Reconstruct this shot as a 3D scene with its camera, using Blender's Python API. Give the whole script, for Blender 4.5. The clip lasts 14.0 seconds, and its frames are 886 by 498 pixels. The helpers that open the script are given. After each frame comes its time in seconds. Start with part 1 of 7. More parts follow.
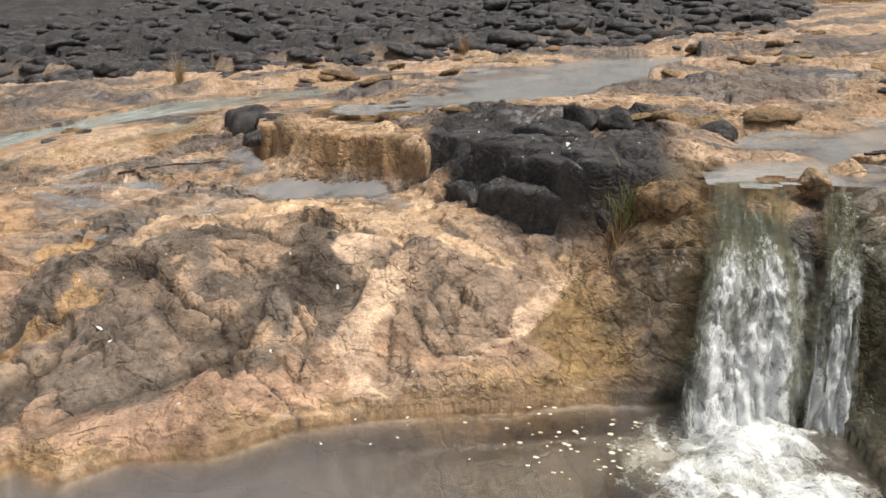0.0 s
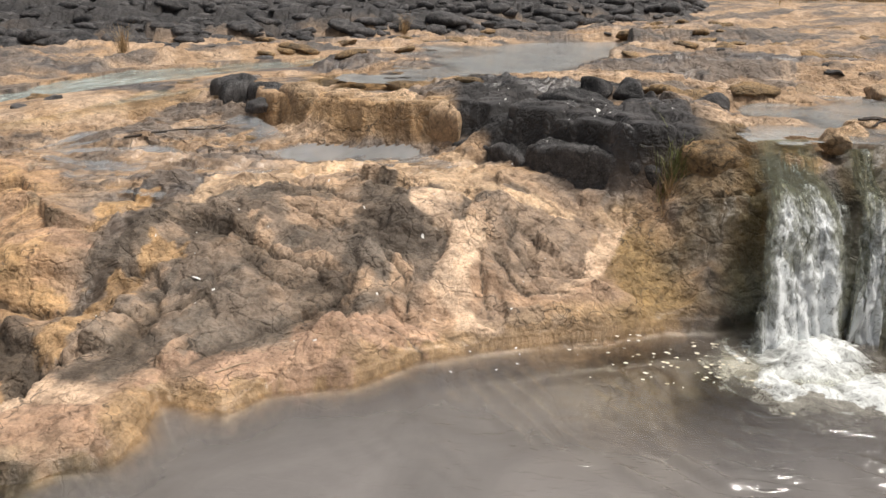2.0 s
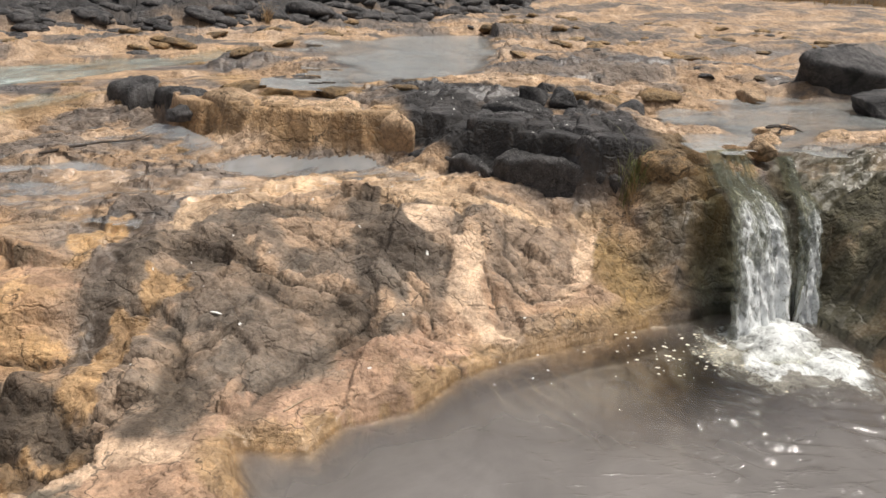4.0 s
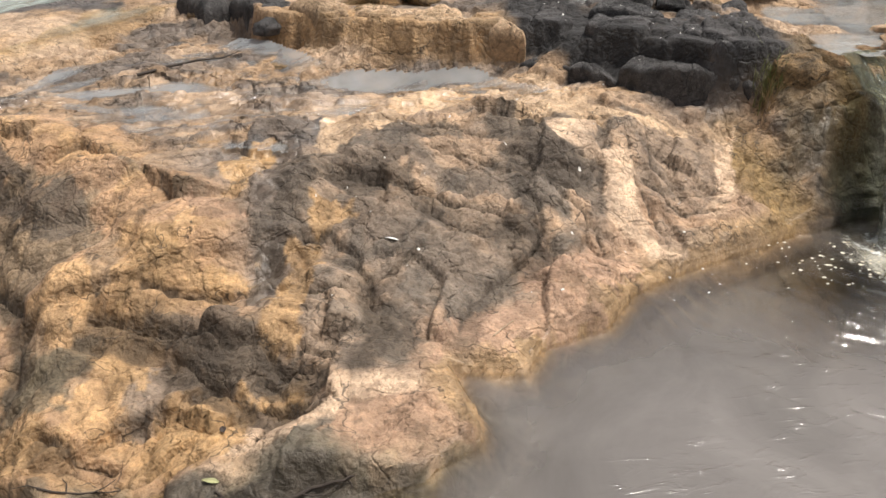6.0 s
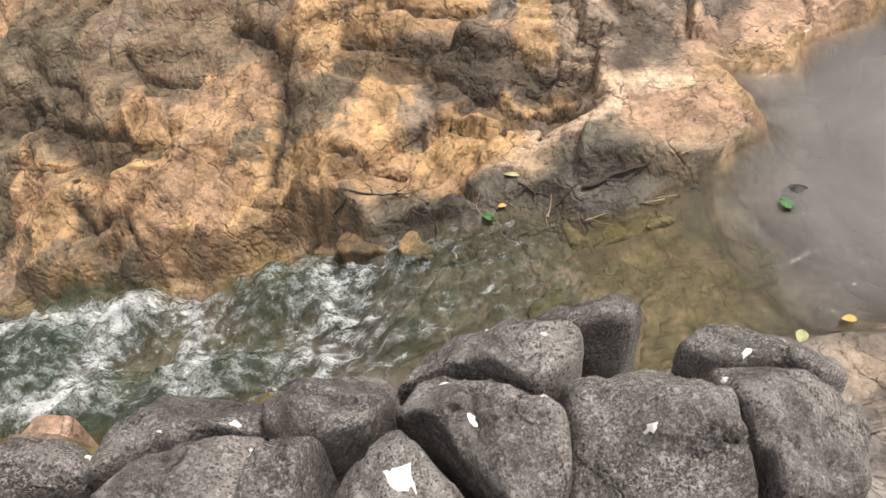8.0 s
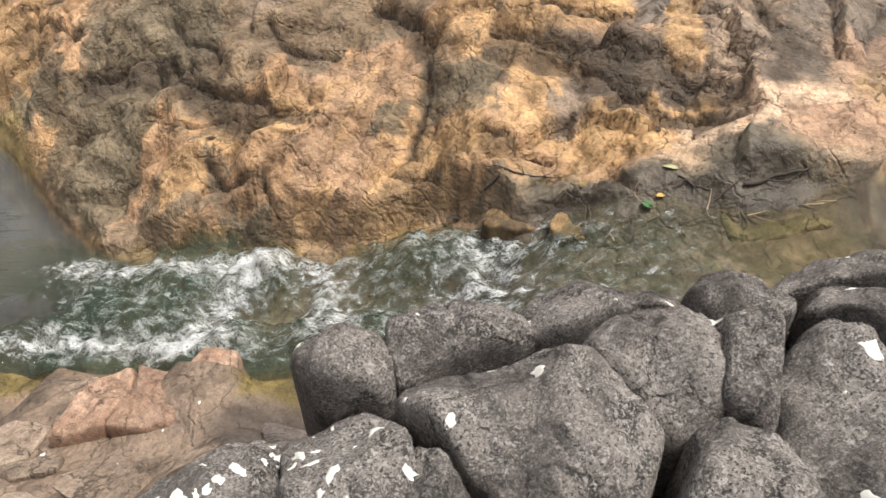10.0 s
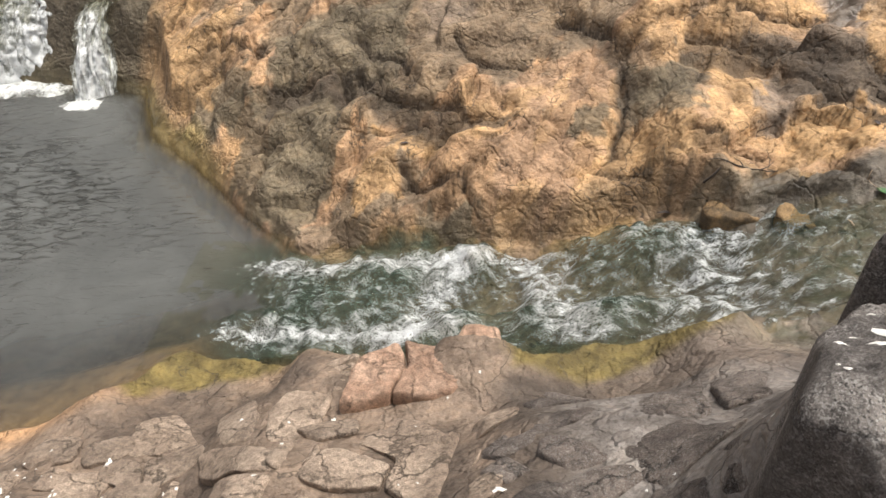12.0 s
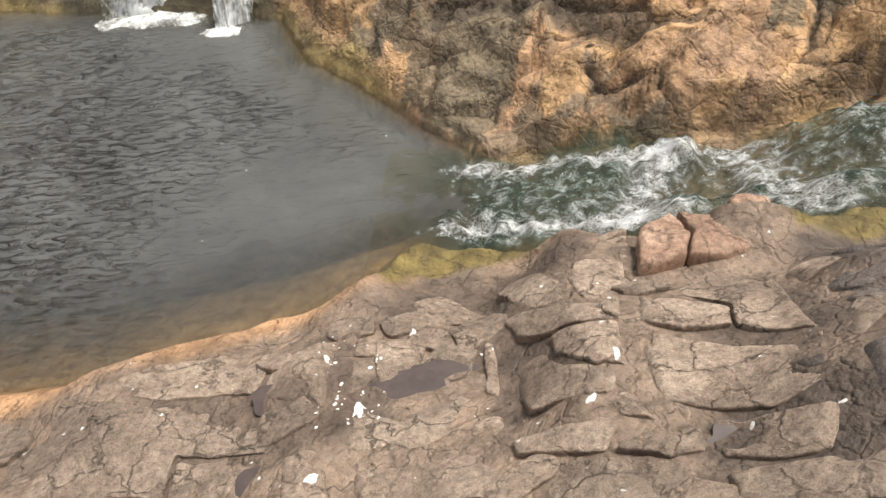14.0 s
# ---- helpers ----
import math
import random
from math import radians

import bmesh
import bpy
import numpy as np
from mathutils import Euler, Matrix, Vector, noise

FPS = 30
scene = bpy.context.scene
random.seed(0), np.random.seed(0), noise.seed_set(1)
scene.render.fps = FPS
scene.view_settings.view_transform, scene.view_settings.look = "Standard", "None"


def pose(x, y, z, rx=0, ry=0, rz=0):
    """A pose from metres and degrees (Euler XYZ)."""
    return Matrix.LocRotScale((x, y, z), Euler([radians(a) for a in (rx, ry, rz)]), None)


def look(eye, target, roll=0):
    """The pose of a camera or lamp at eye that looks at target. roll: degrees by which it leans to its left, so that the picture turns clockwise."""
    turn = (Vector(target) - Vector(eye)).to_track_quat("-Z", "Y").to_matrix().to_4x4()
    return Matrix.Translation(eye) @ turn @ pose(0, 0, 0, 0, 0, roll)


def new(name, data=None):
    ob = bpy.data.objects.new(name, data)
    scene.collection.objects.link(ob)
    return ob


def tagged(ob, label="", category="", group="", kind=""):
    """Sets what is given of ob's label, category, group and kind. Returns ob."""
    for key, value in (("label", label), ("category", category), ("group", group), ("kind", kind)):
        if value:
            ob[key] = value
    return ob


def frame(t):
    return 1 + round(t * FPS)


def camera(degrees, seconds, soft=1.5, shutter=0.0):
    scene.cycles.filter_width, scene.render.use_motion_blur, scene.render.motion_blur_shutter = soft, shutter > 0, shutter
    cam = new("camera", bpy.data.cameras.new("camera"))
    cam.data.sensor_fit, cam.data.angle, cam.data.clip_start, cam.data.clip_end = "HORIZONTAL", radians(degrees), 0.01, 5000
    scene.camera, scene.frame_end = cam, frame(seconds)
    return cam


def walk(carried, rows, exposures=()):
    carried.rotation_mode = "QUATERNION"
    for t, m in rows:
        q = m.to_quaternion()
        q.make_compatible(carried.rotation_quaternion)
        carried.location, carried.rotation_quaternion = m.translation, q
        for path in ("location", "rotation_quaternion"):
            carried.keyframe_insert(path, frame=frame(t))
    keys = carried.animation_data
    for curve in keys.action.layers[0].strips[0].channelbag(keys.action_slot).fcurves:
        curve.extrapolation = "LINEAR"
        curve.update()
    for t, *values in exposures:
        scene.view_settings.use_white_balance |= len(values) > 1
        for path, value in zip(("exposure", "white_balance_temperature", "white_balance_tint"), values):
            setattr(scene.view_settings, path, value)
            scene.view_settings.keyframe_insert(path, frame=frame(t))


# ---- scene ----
cam = camera(62.1, 14.0)
PATH = [
    (0, (0.293, 0.859, 1.781), (-0.148, 2.705, 1.147), -1.3),
    (0.5, (0.145, 0.809, 1.784), (-0.123, 2.65, 1.05), 2.3),
    (1, (-0.009, 0.709, 1.822), (-0.128, 2.589, 1.152), 6.2),
    (1.2, (-0.142, 0.59, 1.776), (-0.221, 2.501, 1.192), 6.0),
    (1.5, (-0.328, 0.473, 1.767), (-0.408, 2.386, 1.188), 4.1),
    (2, (-0.731, 0.332, 1.69), (-0.848, 2.214, 1.024), 1.2),
    (2.5, (-1.122, 0.224, 1.761), (-1.221, 2.144, 1.21), 1.1),
    (3, (-1.424, 0.155, 1.871), (-1.37, 2.061, 1.268), 1.5),
    (3.2, (-1.507, 0.192, 1.902), (-1.388, 2.083, 1.263), 1.8),
    (5.3, (-2.361, 0.451, 1.915), (-1.745, 2.193, 1.147), 5.1),
    (5.5, (-2.462, 0.504, 1.908), (-1.904, 2.244, 1.096), 3.9),
    (6, (-2.746, 0.59, 1.917), (-2.336, 2.309, 0.98), 2.1),
    (6.5, (-2.957, 0.584, 1.89), (-2.583, 2.24, 0.833), 0.6),
    (7, (-3.134, 0.541, 1.917), (-2.713, 2.08, 0.712), 0.1),
    (7.5, (-3.315, 0.497, 1.898), (-2.999, 2.001, 0.618), -1.6),
    (8, (-3.526, 0.488, 1.828), (-3.434, 1.869, 0.384), -6.7),
    (8.5, (-3.64, 0.452, 1.834), (-3.604, 1.794, 0.351), -8.2),
    (8.7, (-3.713, 0.418, 1.83), (-3.673, 1.754, 0.342), -8.8),
    (10.8, (-4.525, 0.26, 1.809), (-4.391, 1.738, 0.468), 3.4),
    (11, (-4.618, 0.213, 1.816), (-4.479, 1.699, 0.485), 2.2),
    (11.5, (-4.834, 0.145, 1.83), (-4.785, 1.663, 0.529), 0.2),
    (12, (-5.095, 0.143, 1.737), (-5.064, 1.646, 0.417), -2.3),
    (12.5, (-5.391, 0.02, 1.685), (-5.311, 1.458, 0.296), -0.9),
    (13, (-5.694, -0.07, 1.658), (-5.67, 1.334, 0.234), -3.6),
    (13.5, (-5.994, -0.087, 1.632), (-6.041, 1.332, 0.224), -4.6),
    (14, (-6.265, -0.127, 1.655), (-6.234, 1.294, 0.248), -4.3),
]
walk(cam, [(t, look(eye, target, roll)) for t, eye, target, roll in PATH],
     [(0, 0.04), (3.2, 0.04), (6, 0.14), (8.5, 0.38), (14, 0.4)])

# world and sun: bright thin overcast
world = bpy.data.worlds.new("sky")
scene.world = world
world.use_nodes = True
_wn = world.node_tree.nodes
_sky = _wn.new("ShaderNodeTexSky")
_sky.sky_type, _sky.sun_disc = "NISHITA", False
_sky.sun_elevation, _sky.sun_rotation = radians(70), radians(85)
_sky.air_density, _sky.dust_density, _sky.ozone_density = 1.0, 6.0, 0.6
_hs = _wn.new("ShaderNodeHueSaturation")
_hs.inputs["Saturation"].default_value = 0.35
world.node_tree.links.new(_sky.outputs[0], _hs.inputs["Color"])
world.node_tree.links.new(_hs.outputs[0], _wn["Background"].inputs["Color"])
_wn["Background"].inputs["Strength"].default_value = 0.1
sun = new("sun", bpy.data.lights.new("sun", "SUN"))
sun.data.energy, sun.data.angle, sun.data.color = 3.2, radians(12), (1.0, 0.94, 0.86)
sun.matrix_world = look((2.9, 0.25, 8.0), (0, 0, 0))

# ---------- numeric noise helpers ----------
def hash2(ix, iy, seed):
    h = (ix.astype(np.int64) * 374761393 + iy.astype(np.int64) * 668265263 + seed * 1442695041) & 0xFFFFFFFF
    h = ((h ^ (h >> 13)) * 1274126177) & 0xFFFFFFFF
    return ((h ^ (h >> 16)) & 0xFFFFFF) / float(0xFFFFFF)


def vnoise(x, y, seed=0):
    """Smooth value noise in -1..1."""
    ix, iy = np.floor(x), np.floor(y)
    fx, fy = x - ix, y - iy
    ux, uy = fx * fx * fx * (fx * (fx * 6 - 15) + 10), fy * fy * fy * (fy * (fy * 6 - 15) + 10)
    a, b = hash2(ix, iy, seed), hash2(ix + 1, iy, seed)
    c, d = hash2(ix, iy + 1, seed), hash2(ix + 1, iy + 1, seed)
    return 2 * (a + (b - a) * ux + (c - a) * uy + (a - b - c + d) * ux * uy) - 1


def fbm(x, y, size, octaves=4, seed=0, gain=0.5):
    out, amp, tot = 0 * x, 1.0, 0.0
    for o in range(octaves):
        k = 2.0 ** o / size
        out = out + amp * vnoise(x * k + 17.3 * o, y * k - 9.1 * o, seed + o)
        tot += amp
        amp *= gain
    return out / tot


def cells(x, y, size, seed=0, jitter=0.9):
    """Jittered cells: distance to the joint between cells, and a random number per cell."""
    gx, gy = x / size, y / size
    ix, iy = np.floor(gx), np.floor(gy)
    f1, f2, rid = np.full(x.shape, 9.0), np.full(x.shape, 9.0), np.zeros(x.shape)
    for dx in (-1, 0, 1):
        for dy in (-1, 0, 1):
            cx, cy = ix + dx, iy + dy
            px = cx + 0.5 + jitter * (hash2(cx, cy, seed) - 0.5)
            py = cy + 0.5 + jitter * (hash2(cx, cy, seed + 77) - 0.5)
            d = np.hypot(px - gx, py - gy)
            near = d < f1
            f2 = np.where(near, f1, np.minimum(f2, d))
            rid = np.where(near, hash2(cx, cy, seed + 155), rid)
            f1 = np.minimum(f1, d)
    return (f2 - f1) * size, rid


def smooth(a, b, v):
    t = np.clip((v - a) / (b - a), 0, 1)
    return t * t * (3 - 2 * t)


def line_dist(x, y, pts):
    """Distance to a polyline, and the share of its length at the nearest place."""
    best, at = np.full(x.shape, 1e9), np.zeros(x.shape)
    n = len(pts) - 1
    for k in range(n):
        (ax, ay), (bx, by) = pts[k][:2], pts[k + 1][:2]
        dx, dy = bx - ax, by - ay
        t = np.clip(((x - ax) * dx + (y - ay) * dy) / (dx * dx + dy * dy), 0, 1)
        d = np.hypot(x - ax - t * dx, y - ay - t * dy)
        near = d < best
        best, at = np.where(near, d, best), np.where(near, k + t, at)
    return best, at


def inside(x, y, pts):
    """Signed distance to a closed outline, positive inside."""
    d, _ = line_dist(x, y, list(pts) + [pts[0]])
    flag = np.zeros(x.shape, bool)
    for (ax, ay), (bx, by) in zip(pts, list(pts[1:]) + [pts[0]]):
        cross = (ay > y) != (by > y)
        xx = (bx - ax) * (y - ay) / (by - ay if by != ay else 1e-9) + ax
        flag ^= cross & (x < xx)
    return np.where(flag, d, -d)


# ---------- the plan ----------
POOL_Z, LOW_Z, UP_Z = 0.0, -1.12, 0.92
POOL = [(0.06, 3.91), (0.24, 4.0), (0.46, 4.02), (0.72, 4.1), (1.25, 4.12), (1.36, 3.6), (1.3, 2.9), (1.5, 2.0), (1.2, 1.0), (-0.6, 1.1),
        (-1.9, 1.45), (-2.25, 1.7), (-2.4, 2.1), (-2.36, 2.43), (-2.1, 2.57), (-2.06, 2.75), (-2.11, 3.0), (-1.8, 2.94), (-1.66, 3.12), (-1.31, 3.22), (-1.05, 3.5), (-0.72, 3.64), (-0.2, 3.8)]
LOWPOOL = [(-5.95, 3.5), (-6.28, 3.87), (-6.73, 4.46), (-7.08, 4.84), (-7.3, 5.45), (-8.2, 5.7), (-10, 6.1), (-14, 6.3), (-14, 2.6), (-9.2, 2.0),
           (-7.95, 1.97), (-7.63, 2.08), (-7.3, 2.19), (-6.92, 2.27), (-6.75, 2.34), (-6.45, 2.6), (-6.2, 2.75), (-5.95, 2.9)]
UPPOOL = [(-1.7, 7.1), (-1.2, 7.7), (-1.5, 9.0), (-1.3, 10.8), (-0.3, 12.4), (1.4, 13.4), (1.1, 11.4), (0.9, 10.2), (-0.05, 7.8), (-0.7, 7.4)]
UPSTREAM = [(1.0, 4.75), (1.2, 5.3), (1.35, 5.9), (1.9, 6.5), (3.2, 7.0), (5.5, 7.4), (5.5, 6.6), (3.2, 5.6), (2.2, 5.2), (1.75, 4.9), (1.5, 4.62)]
LEFTSTREAM = [(-1.9, 10.6, 0.85), (-3.2, 9.6, 0.78), (-4.4, 8.9, 0.7), (-5.6, 7.9, 0.55), (-6.8, 7.0, 0.3), (-7.7, 6.3, 0.0)]
RAPIDS = [(-2.3, 2.08, -0.03), (-2.9, 2.18, -0.1), (-3.4, 2.28, -0.24), (-3.95, 2.42, -0.46), (-4.7, 2.66, -0.78), (-5.3, 2.85, -0.98), (-6.1, 3.02, -1.11)]
LAVA_X, LAVA_Y = [-60, -30, -6.4, -1.3, 3, 6, 9, 30], [13, 10.5, 11.4, 14.4, 16.8, 26, 40, 90]

LEDGE = [(-3.5, 8.5), (-2.85, 6.8), (-2.35, 6.4), (-2.05, 6.2), (-1.75, 6.0), (-1.4, 5.9), (-1.05, 5.82), (-0.7, 5.6), (-0.43, 5.25), (-0.2, 4.95), (0.05, 4.78), (0.34, 4.78), (0.6, 4.86),
         (0.85, 5.1), (1.0, 5.8), (0.8, 7.0), (-0.5, 7.3), (-1.7, 7.05), (-3.2, 8.9)]
SLABS = []


def slabs(*rows):
    """Tilted rock slabs: x, y, height, slope along x, slope along y, reach."""
    SLABS.extend(rows)


# dome beside the pool
slabs((-0.84, 3.9, 0.15, 0, 0.45, 0.33), (-0.9, 4.5, 0.58, 0, 0.3, 0.38), (-0.95, 4.9, 0.54, 0, 0.05, 0.33), (-1.7, 3.65, 0.17, 0, 0.35, 0.38))
slabs((-1.85, 4.3, 0.36, 0, 0.2, 0.42), (-2.0, 4.9, 0.58, 0, 0.05, 0.4), (-2.3, 3.8, 0.13, 0.05, 0.3, 0.33), (-2.5, 4.45, 0.48, 0, 0.2, 0.38))
slabs((-1.35, 3.4, 0.1, 0, 0.35, 0.28), (-1.9, 3.2, 0.07, 0, 0.2, 0.28), (-2.25, 3.15, 0.12, 0, 0.2, 0.22), (-2.5, 3.45, 0.16, 0.1, 0.2, 0.28))
slabs((-2.56, 2.7, 0.04, 0.05, 0.1, 0.28), (-2.9, 3.08, -0.09, 0.1, 0.1, 0.22), (-0.3, 4.25, 0.25, 0, 0.4, 0.28), (0, 4.6, 0.32, 0.1, 0.3, 0.28))
slabs((0.35, 4.65, 0.6, 0.3, 0.5, 0.22), (0.65, 4.42, 0.54, 0.2, 0.6, 0.22), (0.3, 4.3, 0.14, 0, 0.6, 0.2), (0.7, 4.75, 0.88, 0, 0, 0.2))
# channel behind the dome and the ledge's plateau
slabs((-1.3, 5.4, 0.51, 0, 0, 0.38), (-2.05, 5.5, 0.51, 0, 0, 0.38), (-2.7, 5.4, 0.57, 0, 0, 0.4), (-0.6, 4.98, 0.49, 0, 0, 0.28), (-0.1, 4.85, 0.5, 0, 0, 0.2))
slabs((-2.1, 6.5, 0.86, 0, 0, 0.28), (-1.2, 6.25, 0.87, 0, 0, 0.33), (-0.4, 5.85, 0.95, 0, 0, 0.38), (0.3, 5.65, 0.97, 0, 0, 0.42), (0.4, 5.15, 0.93, 0, 0, 0.28))
slabs((-0.6, 6.6, 0.95, 0, 0, 0.5), (-1.6, 7.1, 0.88, 0, 0, 0.4), (0.5, 7.5, 1, 0, 0, 0.6), (0.2, 6.4, 1, 0, 0, 0.4))
# flats towards the falling ground
slabs((-2.55, 6.4, 0.53, 0, 0, 0.28), (-3.1, 5.8, 0.5, 0, 0, 0.5), (-3.75, 7.0, 0.5, 0, 0, 0.45), (-3.3, 7.75, 0.74, 0, 0, 0.33), (-3.6, 4.8, 0.44, 0, 0, 0.38))
slabs((-4.4, 5.4, 0.43, 0, 0, 0.5), (-5.2, 6.0, 0.25, 0, 0, 0.6), (-5.3, 7.2, 0.5, 0, 0, 0.7), (-2.85, 4.55, 0.51, 0, 0, 0.28), (-3.2, 4.1, 0.29, 0, 0.3, 0.28))
slabs((-3.0, 3.7, 0.11, 0, 0.2, 0.28), (-3.9, 4.3, 0.1, 0, 0.3, 0.28), (-3.8, 3.87, 0.1, 0, 0.3, 0.22), (-3.62, 3.25, -0.17, 0, 0.2, 0.28), (-4.05, 3.6, -0.27, 0.2, 0.2, 0.25))
slabs((-3.1, 2.9, -0.1, 0, 0, 0.25), (-3.45, 2.8, -0.22, 0.1, 0, 0.22), (-3.2, 2.4, -0.08, 0, 0, 0.28), (-2.9, 2.0, -0.06, 0, 0, 0.3), (-3.85, 2.75, -0.36, 0.2, 0.3, 0.2))
# orange rock wall over the rapids and the lower pool
slabs((-4.4, 3.85, -0.35, 0.2, 0.4, 0.28), (-4.5, 4.55, -0.07, 0.1, 0.4, 0.33), (-5.1, 4.3, -0.28, 0.1, 0.4, 0.28), (-4.75, 3.48, -0.5, 0.2, 0.5, 0.22), (-4.2, 3.15, -0.47, 0.3, 0.3, 0.22))
slabs((-5.35, 3.8, -0.72, 0.2, 0.5, 0.22), (-5.55, 4.45, -0.38, 0.1, 0.5, 0.28), (-5.3, 5.0, -0.07, 0.1, 0.4, 0.38), (-5.9, 4.3, -0.69, 0.2, 0.6, 0.22), (-6.15, 4.85, -0.4, 0.2, 0.4, 0.33))
slabs((-6.7, 4.75, -0.81, 0.2, 0.5, 0.25), (-6.3, 5.5, -0.25, 0.1, 0.3, 0.42), (-6.95, 5.6, -0.55, 0.3, 0.3, 0.35), (-6.35, 4.2, -0.99, 0.2, 0.6, 0.18), (-5.2, 3.35, -0.88, 0.2, 0.4, 0.2))
slabs((-5.85, 3.75, -0.97, 0.2, 0.6, 0.18), (-6.5, 6.5, 0.1, 0, 0, 0.6), (-7.8, 6.6, -0.1, 0, 0, 0.5), (-9.5, 7.2, 0, 0, 0.1, 0.9), (-9, 6.3, -0.6, 0, 0.5, 0.4))
# near bank
slabs((-4.85, 1.95, -0.34, 0, 0.1, 0.22), (-4.55, 1.85, -0.48, 0, 0, 0.2), (-5.3, 2.25, -0.73, 0, -0.5, 0.2), (-5.6, 1.95, -0.5, 0, -0.3, 0.22), (-5.3, 1.55, -0.36, 0, -0.3, 0.28))
slabs((-6.1, 2.2, -0.89, 0, -0.3, 0.22), (-6.6, 1.75, -0.65, 0, -0.4, 0.28), (-6.25, 1.4, -0.57, 0.1, -0.3, 0.28), (-7.1, 1.95, -0.88, 0, -0.3, 0.22), (-7.5, 1.7, -0.73, 0, -0.3, 0.33))
slabs((-6.55, 1.1, -0.51, 0, -0.2, 0.3), (-5.6, 1.2, -0.23, 0, -0.4, 0.28), (-5.5, 0.85, -0.11, 0, -0.4, 0.28), (-5.0, 1.12, 0, 0.2, -0.6, 0.22), (-5.0, 0.8, 0.2, 0.2, -0.4, 0.28))
slabs((-6.0, 0.6, -0.2, 0.1, -0.3, 0.35), (-7.5, 1.1, -0.7, 0, -0.2, 0.45), (-8.3, 1.5, -0.92, 0, -0.3, 0.45), (-4.55, 1.45, -0.07, 0, -0.5, 0.25), (-3.95, 1.6, -0.1, 0, -0.8, 0.25))
slabs((-3.2, 1.65, -0.1, 0, -0.6, 0.25), (-2.6, 1.5, 0, 0, -0.3, 0.28), (-4.0, 0.85, 0.8, 0, -0.1, 0.26), (-3.35, 0.9, 0.84, 0, -0.1, 0.26), (-3.0, 1.0, 0.66, 0, 0, 0.2), (-3.7, 0.3, 0.7, 0, 0, 0.3), (-2.4, 0.8, 0.4, 0, -0.2, 0.38))
slabs((-1.0, 0.1, 0.3, 0, 0, 0.6), (0.5, 0.2, 0.35, 0, 0, 0.6), (-4.5, -0.4, 0.55, 0, 0, 0.5), (-6.3, -0.4, 0.15, 0, 0, 0.5), (-5.4, -0.3, 0.35, 0, 0, 0.5), (-8.0, 0.2, -0.4, 0, 0, 0.6))
# bank beyond the fall, and the upper flats
slabs((1.5, 4.32, 0.72, 0, 0.3, 0.22), (1.8, 4.75, 0.9, 0, 0, 0.25), (1.52, 3.7, 0.3, 0.8, 0.3, 0.22), (1.95, 3.7, 0.72, 0, 0, 0.28), (1.9, 2.8, 0.55, 0, 0, 0.4), (2.4, 1.8, 0.6, 0, 0, 0.5))
slabs((1.1, 5.2, 0.84, 0, 0, 0.28), (1.5, 5.8, 0.84, 0, 0, 0.35), (2.2, 5.4, 0.9, 0, 0, 0.35), (2.6, 6.4, 0.86, 0, 0, 0.45), (1.4, 7.0, 0.96, 0, 0, 0.4), (2.6, 4.6, 0.95, 0, 0, 0.45))


def flats(x, y):
    """The wide ground round the place: gentle flats, a rising lava field, a far slope."""
    z = 0.9 + 0.016 * np.clip(y - 8, -8, 60) + 0.03 * np.clip(x + 1, -7, 8)
    z = z - 0.1 * np.clip(-8 - x, 0, 6) * smooth(8, 6, y)
    d = y - np.interp(x, LAVA_X, LAVA_Y)
    lava = smooth(-0.3, 0.8, d)
    z = z + lava * (0.16 + np.minimum(0.075 * np.clip(d, 0, None), 1.5))
    z = z + 0.03 * np.clip(y - 60, 0, 400) + 0.02 * np.clip(-y - 5, 0, 300)
    return z, lava


def height(x, y):
    """Height of the ground, and the masks that go with it."""
    base, lava = flats(x, y)
    wsum, zsum = np.full(x.shape, 0.0), 0 * x
    near = np.zeros(x.shape)
    wx = x + 0.05 * vnoise(x * 4, y * 4, 3)
    wy = y + 0.05 * vnoise(x * 4, y * 4, 4)
    for cx, cy, z, gx, gy, r in SLABS:
        dx, dy = wx - cx, wy - cy
        w = np.exp(-(dx * dx + dy * dy) / (r * r * 1.1))
        wsum += w
        zsum += w * (z + gx * np.clip(dx, -r, r) + gy * np.clip(dy, -r, r))
    w0 = 0.02 * smooth(7.0, 9.5, y) + 2e-4 + smooth(2.6, 4.5, x) * 0.05 + smooth(-7, -10, x) * 0.02
    z = (zsum + w0 * base) / (wsum + w0)
    return z, lava, base


